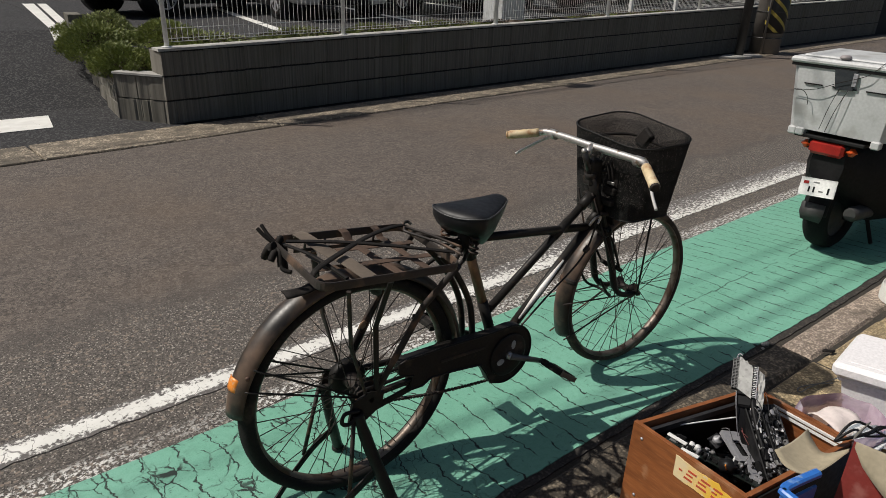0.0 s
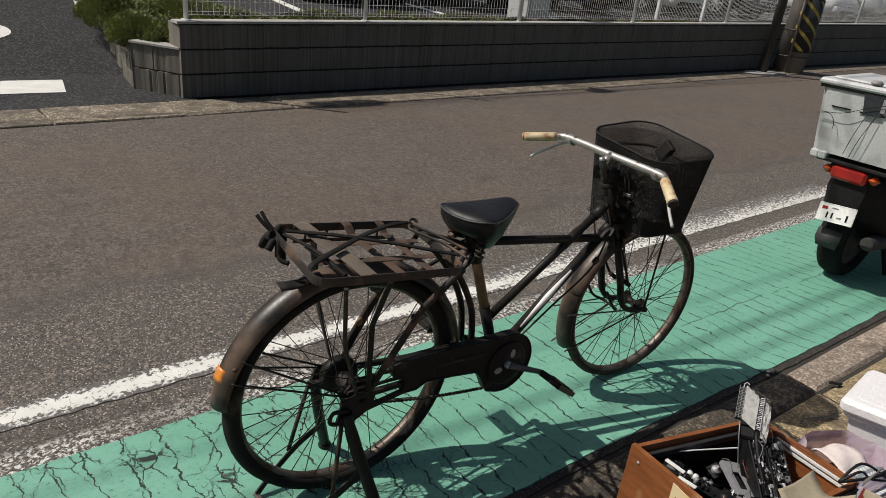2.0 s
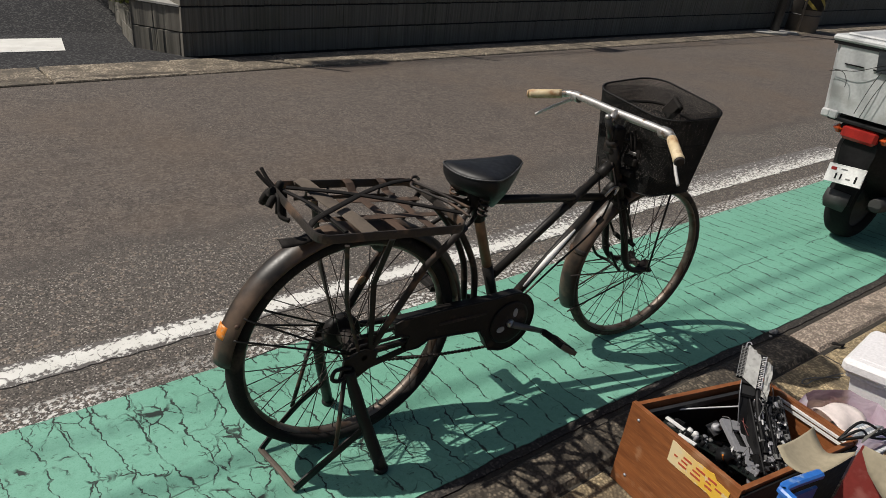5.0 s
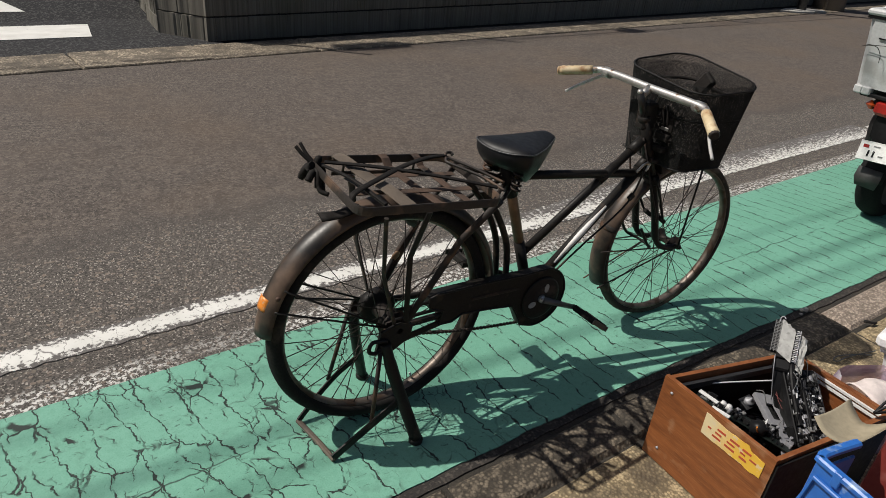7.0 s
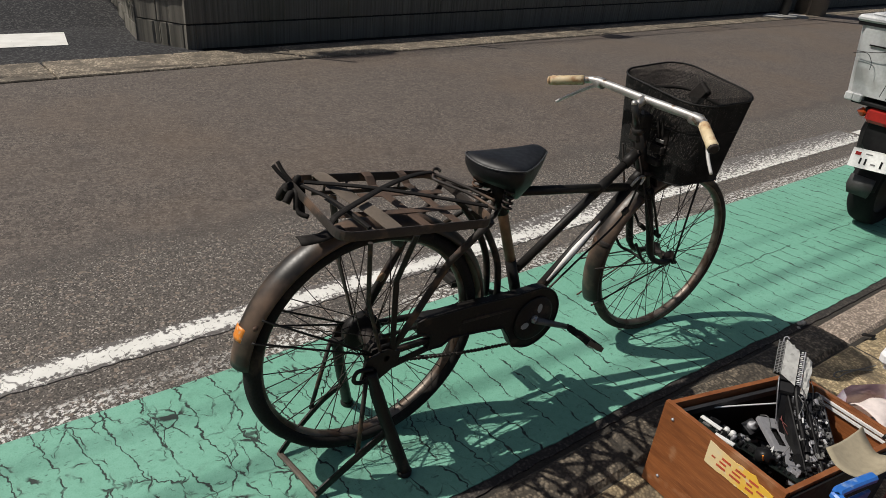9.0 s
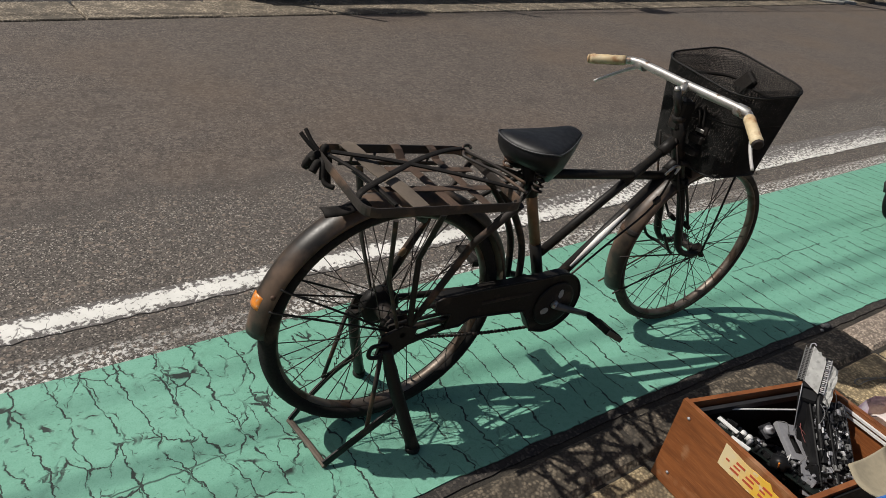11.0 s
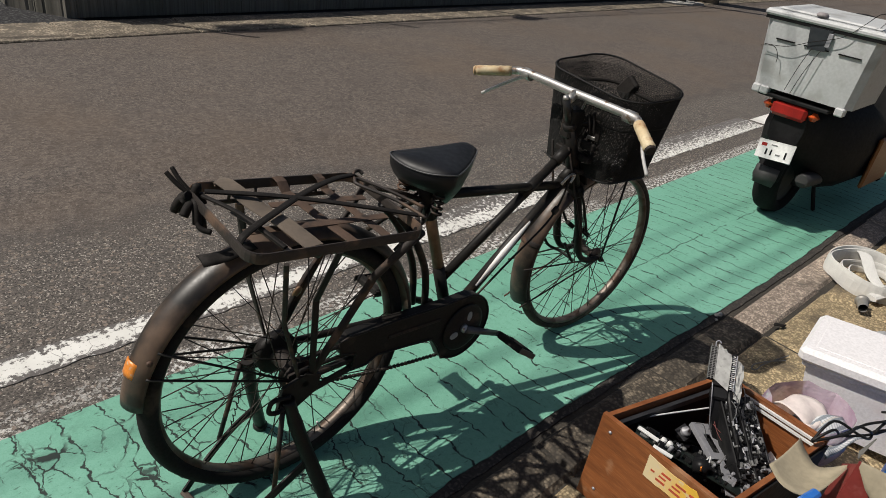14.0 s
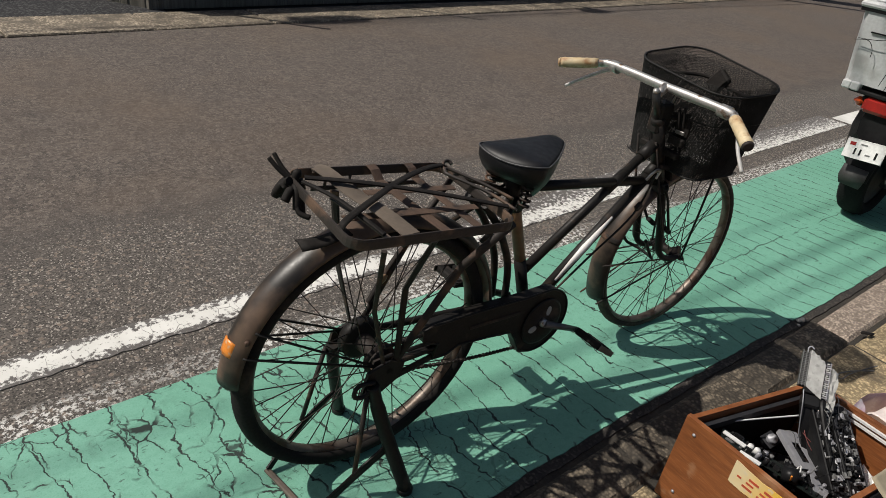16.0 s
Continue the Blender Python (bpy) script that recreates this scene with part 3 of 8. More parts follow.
g = Shape().sheet([[(-400, -400, -0.03), (-400, 400, -0.03)], [(400, -400, -0.03), (400, 400, -0.03)]], False)
tagged(part("ground", g, M_LOT), "dark rough asphalt ground of the car park", "ground", kind="structure")
tagged(strip("road", M_ROAD, -60, 150, lambda x: 0.45, y_gutter, 0.0, 0.5), "brown-grey asphalt carriageway with a coarse worn edge", "road", kind="structure")
tagged(strip("green_lane", M_GREEN, -60, 150, lambda x: y_green_near(x) + 0.016 + 0.003 * math.sin(x * 23.0) * math.sin(x * 5.1), lambda x: 0.492, 0.004, 0.02, 0.0018, 3), "green coated roadside lane crazed with dark cracks", "pavement", kind="structure")
tagged(strip("tar_joint", M_TAR, -60, 60, lambda x: y_green_near(x) - 0.014, lambda x: y_green_near(x) + 0.03, 0.0005, 0.03, 0.003, 8), "dark tar-filled joint beside the kerb", "ground", kind="structure")
tagged(strip("edge_line", M_LINE, -60, 4.95, lambda x: 0.690 + 0.03 * min(max((x - 1.0) / 2.0, 0.0), 1.0), lambda x: 0.806 + 0.13 * min(max((x - 0.7) / 1.6, 0.0), 1.0), 0.003, 0.03, 0.006, 4), "worn white painted edge line on the asphalt", "road marking", kind="structure")
tagged(strip("bright_line", M_PAINT, 5.0, 5.55, lambda x: 0.70, lambda x: 0.86, 0.004, 0.03, 0.002, 4), "fresh white painted line beyond the worn one", "road marking", kind="structure")
tagged(strip("pavement_bed", M_SOIL, -30, 60, lambda x: -12.0, lambda x: y_green_near(x) + 0.02, -0.004, 0.5), "dark dirt in the joints beside the kerb", "ground", kind="structure")


def lot_z(x, y):
    """The drive ramps up from the road to the car park, which lies level with the wall's top."""
    if x > 1.2 and y > y_wall(x) + 0.1:
        return 0.52 + 0.0195 * (x - 1.1)
    return min(max((y - 6.0) * 0.2, 0.0), 0.52) - 0.006


def car_park_floor():
    xs = [-60, -20, -5, 0, 0.6, 1.185, 1.19, 1.21, 6, 12, 24, 60, 150]
    sh = Shape()
    rows = []
    for x in xs:
        ys = [y_gutter(x) + 0.45] + [max(y, y_gutter(x) + 0.5) for y in (5.0, 5.5, 6.0, 7.0, 8.0, 8.6)] + [20.0, 60.0, 130.0] if x < 1.188 else [y_wall(x) + 0.12] + [y_wall(x) + d for d in (0.2, 0.5, 0.8, 1.5, 2.5, 3.5)] + [max(20.0, y_wall(x) + 5), max(60.0, y_wall(x) + 9), 130.0]
        rows.append([(x, y, lot_z(x, y)) for y in ys])
    sh.sheet(rows, False)
    return part("car_park_floor", sh, M_LOT)


tagged(car_park_floor(), "dark coarse asphalt of the car park", "ground", kind="structure")


def slab_shape(w, d, h, rnd, bevel=0.012):
    j = lambda: rnd.uniform(-0.006, 0.006)
    out = []
    for x, y in ((0, 0), (w, 0), (w, d), (0, d)):
        out.append((x + j(), y + j()))
    sh = Shape()
    a = 0
    for z, k in ((-h, 0.0), (-bevel, 0.0), (0.0, bevel)):
        for (x, y), (sx, sy) in zip(out, ((1, 1), (-1, 1), (-1, -1), (1, -1))):
            sh.v.append((x + sx * k, y + sy * k, z + (rnd.uniform(-0.003, 0.002) if z == 0 else 0)))
    for r in (0, 4):
        for i in range(4):
            sh.face((r + i, r + (i + 1) % 4, r + 4 + (i + 1) % 4, r + 4 + i))
    sh.face((8, 9, 10, 11))
    return sh


# ---- things ----
def spoke_mesh(r0, r1, skew, side, name):
    """One spoke from hub flange to rim in wheel space (axle along y)."""
    a = radians(skew)
    return Shape().tube([(r0 * math.cos(a), side, r0 * math.sin(a)), (r1, side * 0.12, 0.0)], 0.0014, 4).mesh(name, M_SPOKE)


def wheel(parent, name, at, yaw, n_spokes, hub_r, hub_half, fat=1.18, size=1.0, deep=1.0):
    """A spoked wheel: rim with tyre, hub and single spokes."""
    R, rt = 0.333, 0.0185
    rim = Shape()
    prof = [(0.3115, -0.0155), (0.303, -0.0135), (0.2965, -0.006), (0.2965, 0.006), (0.303, 0.0135), (0.3115, 0.0155), (0.307, 0.010), (0.307, -0.010)]
    N = 64
    for i in range(N):
        t = 2 * math.pi * i / N
        for r, y in prof:
            r -= 0.025 * (deep - 1)
            rim.v.append((r * math.cos(t), y, r * math.sin(t)))
    k = len(prof)
    for i in range(N):
        for j in range(k):
            a, b = i * k + j, i * k + (j + 1) % k
            c, d = ((i + 1) % N) * k + (j + 1) % k, ((i + 1) % N) * k + j
            rim.face((a, d, c, b), True)
    w = part(name, rim, M_RIM, parent, "corroded steel rim", pose(*at, 0, 0, yaw) @ Matrix.Diagonal((size, 1, size, 1)))
    tyre = Shape()
    prof = [(0.306, -0.012), (0.311, -0.0165), (0.318, -0.0195), (0.325, -0.0175), (0.3305, -0.010), (0.3330, -0.003), (0.3330, 0.003), (0.3305, 0.010), (0.325, 0.0175), (0.318, 0.0195), (0.311, 0.0165), (0.306, 0.012)]
    k = len(prof)
    N = 96
    for i in range(N):
        t = 2 * math.pi * i / N
        for j, (r, y) in enumerate(prof):
            rr = 0.333 - (0.333 - r) * deep - (0.0016 if (i % 2 and j in (4, 7)) else 0)
            tyre.v.append((rr * math.cos(t), y * fat, rr * math.sin(t)))
    for i in range(N):
        for j in range(k):
            a, b = i * k + j, i * k + (j + 1) % k
            c, d = ((i + 1) % N) * k + (j + 1) % k, ((i + 1) % N) * k + j
            tyre.face((a, d, c, b), True)
    part("tyre", tyre, M_TYRE if fat > 1.2 else M_TYRE_DUSTY, w, "dusty black rubber tyre")
    h = Shape()
    turn = pose(0, 0, 0, 90, 0, 0)
    h.lathe([(0.006, -hub_half - 0.03), (0.0075, -hub_half - 0.005), (0.013, -hub_half), (hub_r + 0.012, -hub_half + 0.004), (hub_r + 0.012, -hub_half + 0.008), (hub_r * 0.8, -hub_half + 0.014), (hub_r * 0.7, 0.0), (hub_r * 0.8, hub_half - 0.014), (hub_r + 0.012, hub_half - 0.008), (hub_r + 0.012, hub_half - 0.004), (0.013, hub_half), (0.0075, hub_half + 0.005), (0.006, hub_half + 0.03)], turn, 20)
    part("hub", h, M_RUST, w)
    for sgn in (1, -1):
        for skew in (62, -62):
            me = spoke_mesh(hub_r + 0.006, 0.299 - 0.025 * (deep - 1), skew, sgn * (hub_half - 0.006), "spoke")
            q = n_spokes // 4
            for i in range(q):
                ang = 360.0 / n_spokes * (4 * i + (0 if skew > 0 else 1) + (2 if sgn > 0 else 0)) + (4 if sgn > 0 else 0)
                part("spoke", me, M_SPOKE, w, "", pose(0, 0, 0, 0, -ang, 0))
    part("valve", Shape().tube([(0.297, 0, 0.0), (0.262, 0, 0.0)], 0.003, 6), M_CHROME, w, "", pose(0, 0, 0, 0, 68, 0))
    return w


def mudguard_shape(r, half, a0, a1, n=40, deep=0.026):
    """An arched strip with rounded crown and steep side lips."""
    grid = []
    for i in range(n + 1):
        a = radians(a0 + (a1 - a0) * i / n)
        row = []
        for j in range(13):
            q = radians(-90 + 15 * j)
            rr = r - deep * (1 - math.cos(q)) ** 0.9
            row.append((rr * math.cos(a), half * math.sin(q), rr * math.sin(a)))
        grid.append(row)
    return Shape().sheet(grid, True, 0.0014)


def saddle_width(s):
    """Half width of the saddle at share s of its length, tail to nose."""
    w = 0.072 * (1 - s ** 1.45) ** 0.95 + 0.019
    if s < 0.15:
        w *= math.sqrt(max(0.0, 1 - (1 - s / 0.15) ** 2)) * 0.98 + 0.02
    if s > 0.93:
        w *= math.sqrt(max(0.0, 1 - ((s - 0.93) / 0.07) ** 2))
    return w


def saddle_top(s):
    return 0.012 * (1 - s) ** 2 + 0.010 * s * s - (0.022 * ((s - 0.9) / 0.1) ** 2 if s > 0.9 else 0) - (0.010 * (1 - s / 0.1) ** 2 if s < 0.1 else 0)


SADDLE_LEN = 0.270


def saddle_shape():
    """Sprung saddle: broad tail, narrow nose, deep skirt all round."""
    edge = []
    n = 30
    for i in range(n + 1):
        s = 0.5 - 0.5 * math.cos(math.pi * i / n)
        edge.append((s, saddle_width(s)))
    loop = edge + [(s, -w) for s, w in edge[-2:0:-1]]
    loop.append(loop[0])
    grid = []
    for s, w in loop:
        sp = min(max(s, 0.30), 0.86)
        skirt = 0.046 - 0.028 * s + 0.060 * math.sin(math.pi * s ** 0.9)
        row = []
        for q in (0.0, 0.3, 0.55, 0.78, 0.92, 1.0):
            ss, ww = sp + (s - sp) * q, w * q
            row.append((SADDLE_LEN * ss, ww, saddle_top(ss) - 0.011 * q * q - (0.004 if q == 1.0 else 0)))
        ox, oy = (s - 0.35), w
        for k, q in enumerate((0.12, 0.35, 0.65, 1.0)):
            f = 1.0 + 0.05 * math.sin(q * 2.6) - 0.42 * q * q
            row.append((SADDLE_LEN * (0.35 + ox * (1 + (f - 1) * 0.6)), oy * f, saddle_top(s) - 0.015 - skirt * q))
        grid.append(row)
    sh = Shape().sheet(grid, True, -0.003)
    # join the points that coincide along the spine and the tail
    first, at, v = {}, [], []
    for p in sh.v:
        k = tuple(round(c, 5) for c in p)
        if k not in first:
            first[k] = len(v)
            v.append(p)
        at.append(first[k])
    f, smooth = [], []
    for idx, sm in zip(sh.f, sh.s):
        q = []
        for i in idx:
            if at[i] not in q:
                q.append(at[i])
        if len(q) > 2:
            f.append(tuple(q))
            smooth.append(sm)
    sh.v, sh.f, sh.s = v, f, smooth
    return sh


def bicycle():
    # local x runs from the rear axle to the front one, local y is the frame's middle plane
    b = thing("bicycle", "old black roadster bicycle with rusty rear carrier on a double-leg stand", "bicycle", pose(0, 0.031, 0.0, 0, 0, -2.63))
    RZ, FX, FY, FZ, FYAW, SYAW = 0.331, 1.156, 0.0, 0.312, -4.4, -4.4
    rw = wheel(b, "rear_wheel", (0, 0, RZ), 0, 40, 0.030, 0.045, 1.50, 0.980, 1.35)
    fw = wheel(b, "front_wheel", (FX, FY, FZ), FYAW, 36, 0.020, 0.040, 1.0, 0.925, 1.10)
    # drum brake and sprocket at the rear hub
    turn = pose(0, 0, 0, 90, 0, 0)
    drum = Shape().lathe([(0.02, -0.064), (0.050, -0.062), (0.054, -0.058), (0.054, -0.036), (0.048, -0.032), (0.015, -0.030)], turn, 28)
    part("brake_drum", drum, M_BLACK, rw, "black band brake drum", pose(0, 0.0, 0))
    spr = Shape().lathe([(0.012, 0.050), (0.038, 0.051), (0.040, 0.053), (0.012, 0.055)], turn, 20)
    part("sprocket", spr, M_RUST, rw)
    # frame: each tube a part
    seat = Vector((0.360, 0, 0.700))
    bb = Vector((0.503, 0, 0.288))
    head_t, head_b = Vector((0.874, 0.0, 0.790)), Vector((0.966, 0.0, 0.600))
    tubes = [
        ("seat_tube", [seat * 0.42 + bb * 0.58, bb], 0.0165, M_BLACK, ""),
        ("seat_tube_top", [seat, seat * 0.42 + bb * 0.58], 0.0150, M_BRASS, "tarnished brownish upper seat tube"),
        ("top_tube", [(0.372, 0, 0.679), (0.930, 0, 0.604)], 0.0130, M_BLACK, ""),
        ("diagonal_tube", [(0.455, 0, 0.410), (0.886, 0, 0.717)], 0.0130, M_BLACK, ""),
        ("down_tube", [(0.520, 0, 0.274), (0.938, 0, 0.650)], 0.0155, M_BLACK, ""),
        ("head_tube", [head_t, head_b], 0.0195, M_BLACK, ""),
    ]
    for nm, pts, r, mt, lb in tubes:
        part(nm, Shape().tube(pts, r, 14), mt, b, lb)
    # sun's glint along the glossy down tube, modelled as a thin pale strip
    part("tube_decal", Shape().tube([(0.598, -0.0090, 0.3535), (0.690, -0.0095, 0.4370), (0.780, -0.0090, 0.5170)], [0.005, 0.0100, 0.005], 8), M_TUBE_GLINT, b, "pale strip standing in for the sun's highlight on the tube")
    for z in (0.0, 1.0):
        p = head_t.lerp(head_b, z)
        d = (head_t - head_b).normalized() * 0.012
        part("headset_cup", Shape().tube([p - d, p - d * 0.2, p + d * 0.2, p + d], [0.018, 0.020, 0.020, 0.018], 14), M_BLACK, b)
    # lugs and cluster
    part("seat_lug", Shape().tube([(0.353, 0, 0.715), (0.388, 0, 0.618)], 0.0185, 12), M_BLACK, b)
    part("crossing_lug", Shape().tube([(0.728, 0, 0.6055), (0.790, 0, 0.6490)], 0.0148, 12), M_BLACK, b)
    part("lower_head_lug", Shape().tube([(0.905, 0, 0.621), (0.946, 0, 0.657)], 0.0185, 12), M_BLACK, b)
    part("upper_head_lug", Shape().tube([(0.845, 0, 0.688), (0.892, 0, 0.722)], 0.0165, 12), M_BLACK, b)
    part("bottom_bracket", Shape().lathe([(0.020, -0.038), (0.022, -0.034), (0.022, 0.034), (0.020, 0.038)], pose(*bb, 90, 0, 0), 18), M_BLACK, b)
    for sg in (-1, 1):
        part("chain_stay", Shape().tube(curve([(0.47, sg * 0.025, 0.295), (0.36, sg * 0.040, 0.305), (0.0, sg * 0.066, RZ)]), 0.0095, 10), M_BLACK, b)
        part("seat_stay", Shape().tube([(0.366, sg * 0.020, 0.660), (0.33, sg * 0.040, 0.640), (0.24, sg * 0.055, 0.590)], 0.0060, 10), M_BLACK, b)
        part("dropout", Shape().prism([(-0.035, 0.0), (-0.03, 0.022), (0.02, 0.026), (0.045, 0.012), (0.045, -0.014), (0.0, -0.022)], -0.003, 0.003, pose(0, sg * 0.064, RZ, 90, 0, 0)), M_RUST, b)
        part("axle_nut", Shape().lathe([(0.009, -0.006), (0.010, -0.004), (0.010, 0.004), (0.009, 0.006)], pose(0, sg * 0.080, RZ, 90, 0, 0), 6, False), M_RUST, b)
        # curved guard irons between cluster and bottom bracket
        part("curved_stay", Shape().tube(curve([(0.255, sg * 0.030, 0.668), (0.317, sg * 0.028, 0.590), (0.374, sg * 0.026, 0.475), (0.392, sg * 0.024, 0.345)]), 0.0095, 10), M_BLACK, b)
    # rear mudguard with its stays and reflector
    mg = part("rear_mudguard", mudguard_shape(0.354, 0.036, 172, 2, 60), M_GUARD, b, "dusty scratched dark mudguard", pose(0, 0, RZ))
    for sg in (-1, 1):
        for a in (159, 149):
            e = (0.336 * math.cos(radians(a)), sg * 0.036, RZ + 0.336 * math.sin(radians(a)))
            part("mudguard_stay", Shape().tube([(-0.020, sg * 0.074, RZ + 0.008), e], 0.0030, 6), M_BLACK, b)
    refl = []
    for i in range(5):
        a = radians(161.0 - i * 1.35)
        refl.append([((0.3575 - 0.010 * u * u) * math.cos(a), 0.004 + 0.024 * u, (0.3575 - 0.010 * u * u) * math.sin(a)) for u in (-1.0, -0.5, 0.0, 0.5)])
    part("reflector", Shape().sheet(refl, True, 0.002), M_ORANGE, mg, "small orange reflective sticker")
    part("bolt", Shape().lathe([(0.006, 0.0), (0.006, 0.004), (0.003, 0.006)], pose(0.340 * math.cos(radians(153)), -0.034, 0.340 * math.sin(radians(153)), 60, -55, 0), 8), M_RUST, mg)
    rows = []
    for u, x, z in ((0.0, -0.200, 0.342), (0.3, -0.176, 0.340), (0.6, -0.150, 0.340), (1.0, -0.095, 0.350)):
        rows.append([(x, y - 0.026, z + 0.006 * (1 - u) * math.cos(y * 90)) for y in (-0.022, -0.012, 0.0, 0.010)])
    flap = Shape().sheet(rows, True, 0.003)
    part("leather_flap", flap, M_STRAP, mg, "curled black leather flap")
    # crank, chain case and chain
    case = Shape()
    cx, cz, cr = 0.497, 0.290, 0.098
    rim_o = []
    for i in range(25):
        a = radians(95 - i * 200 / 24)
        rim_o.append((cx + cr * math.cos(a), cz + cr * math.sin(a)))
    rim_o += [(0.432, 0.210), (0.412, 0.252), (0.385, 0.292), (0.300, 0.306), (0.205, 0.318), (0.172, 0.302), (0.130, 0.304), (0.140, 0.346), (0.098, 0.362), (0.092, 0.398), (0.12, 0.404), (0.25, 0.400), (0.42, 0.388)]
    case.prism(rim_o, 0.0, 0.030, pose(0, -0.044, 0, 90, 0, 0))
    cc = part("chain_case", case, M_BLACK, b, "greasy black sheet chain case")
    part("case_rim", Shape().tube([(x, -0.074, z) for x, z in rim_o], 0.0035, 6, closed=True), M_BLACK, cc)
    part("case_ridge", Shape().tube([(0.235, -0.0745, 0.358), (0.33, -0.0745, 0.352), (0.405, -0.0745, 0.348)], 0, 8, flat=(0.004, 0.010)), M_RUST, cc, "rubbed raised ridge")
    part("case_disc", Shape().lathe([(0.0, 0.0), (0.068, 0.0), (0.072, 0.003), (0.072, 0.006), (0.066, 0.007), (0.0, 0.007)], pose(cx, -0.073, cz, 90, 0, 0), 32), M_BLACK, cc)
    for a, w, h in ((205, 1.1, 0.80), (62, 0.65, 1.15)):
        part("chainring_window", Shape().lathe([(0.0, 0.0), (0.014, 0.0), (0.0135, 0.0015), (0.0, 0.0015)], pose(cx + 0.036 * math.cos(radians(a)), -0.0795, cz + 0.036 * math.sin(radians(a)), 90, 0, 0) @ Matrix.Diagonal((w, h, 1, 1)), 9, False), M_BRIGHT_HOLE, cc, "bright opening through the chain wheel")
    part("axle_cap", Shape().lathe([(0.0, 0), (0.013, 0), (0.011, 0.010), (0.0, 0.012)], pose(cx, -0.080, cz, 90, 0, 0), 14), M_CHROME, cc)
    part("stay_guard", Shape().tube([(0.185, -0.060, 0.305), (-0.015, -0.074, 0.288)], 0, 8, flat=(0.006, 0.020)), M_BLACK, cc)
    for z0, z1 in ((0.383, 0.392), (0.352, 0.362), (0.330, 0.340)):
        part("guard_bar", Shape().tube([(0.15, -0.068, z0), (-0.01, -0.074, z1)], 0, 8, flat=(0.008, 0.009)), M_BLACK, cc)
    p0, p1 = Vector((0.470, -0.050, 0.197)), Vector((0.02, -0.050, 0.292))
    link = Shape().prism([(-0.0055, -0.0022), (-0.0035, -0.0036), (0.0035, -0.0036), (0.0055, -0.0022), (0.0055, 0.0022), (0.0035, 0.0036), (-0.0035, 0.0036), (-0.0055, 0.0022)], -0.0035, 0.0035, pose(0, 0, 0, 90, 0, 0)).mesh("chain_link", M_RUST)
    ch = part("chain", Shape().tube([p0.lerp(p1, i / 12) + Vector((0, 0, -0.010 * math.sin(math.pi * i / 12))) for i in range(13)], 0.0013, 5), M_RUST, b)
    for i in range(36):
        q = p0.lerp(p1, i / 35) + Vector((0, 0, -0.010 * math.sin(math.pi * i / 35)))
        part("chain_link", link, M_RUST, ch, "", pose(*q, 0, 12.5, 0))

    def crank(sg, ang, y0, nm):
        a = radians(ang)
        e = Vector((cx + 0.155 * math.cos(a), sg * (y0 + 0.012), cz + 0.155 * math.sin(a)))
        c = part("crank_" + nm, Shape().tube([(cx, sg * y0, cz), e], [0.011, 0.008], 10), M_DULL if sg < 0 else M_BLACK, b)
        return e, c
    e, c = crank(-1, -24, 0.088, "arm")
    pd = part("pedal", Shape().tube([e, e + Vector((0.004, -0.10, 0.0))], 0.006, 8), M_RUST, c)
    tilt = Matrix.Translation(e) @ pose(0, 0, 0, 0, 36, 0)
    for dx in (-0.030, 0.030):
        part("pedal_rubber", Shape().box((dx - 0.013, -0.105, -0.010), (dx + 0.013, -0.018, 0.010), tilt, 0.004), M_TYRE, c, "worn black rubber tread")
    for y in (-0.108, -0.016):
        part("pedal_plate", Shape().box((-0.044, y - 0.0015, -0.008), (0.044, y + 0.0015, 0.008), tilt), M_DULL, c)
    e, c = crank(1, 156, 0.060, "arm")
    for dx in (-0.030, 0.030):
        part("pedal_rubber", Shape().box((-0.012, 0.018, -0.010), (0.012, 0.105, 0.010), Matrix.Translation(e) @ pose(dx * 0.9, 0, dx * -0.2, 0, 10, 0), 0.004), M_TYRE, c)
    part("pedal_spindle", Shape().tube([e, e + Vector((0, 0.11, 0))], 0.006, 8), M_RUST, c)
    for y in (0.016, 0.108):
        part("pedal_plate", Shape().box((-0.044, y - 0.0015, -0.008), (0.044, y + 0.0015, 0.008), Matrix.Translation(e) @ pose(0, 0, 0, 0, 10, 0)), M_RUST, c)
    # saddle with springs
    sm = pose(0.287, -0.034, 0.784, 0, 3.5, 18)
    sd = part("saddle", saddle_shape(), M_SADDLE, b, "worn black vinyl saddle", sm)
    along = [0.5 - 0.5 * math.cos(math.pi * (i + 0.4) / 30) for i in range(29)]
    seam = [(SADDLE_LEN * (q - 0.004 * (q < 0.1)), sg * saddle_width(q) * 1.022, saddle_top(q) - 0.0135) for sg, run in ((1, along[::-1]), (-1, along)) for q in run]
    part("saddle_seam", Shape().tube(seam, 0.0021, 6), M_SEAM, sd, "pale stitched seam")
    for sg in (1, -1):
        coil = [(0.045 + 0.013 * math.cos(t * 0.9), sg * 0.048 + 0.013 * math.sin(t * 0.9), -0.060 - 0.0022 * t * 0.9) for t in range(0, 30)]
        part("saddle_spring", Shape().tube(coil, 0.0028, 6), M_RUST, sd)
        part("saddle_rail", Shape().tube(curve([(0.045, sg * 0.048, -0.118), (0.08, sg * 0.035, -0.105), (0.13, sg * 0.018, -0.085), (0.20, sg * 0.012, -0.045)]), 0.0038, 6), M_RUST, sd)
    part("saddle_clamp", Shape().tube([(0.100, -0.030, -0.088), (0.100, 0.035, -0.088)], 0.014, 10), M_RUST, sd)
    part("seat_post", Shape().tube([(0.360, 0, 0.700), (0.345, 0, 0.742)], 0.0125, 10), M_RUST, b)
    # carrier: strip iron on edge round the rim, slats slung a little lower
    rm = pose(0.0126, -0.0522, 0.7377, 3.5, 6.3, -0.2)
    hw, hl = 0.133, 0.192
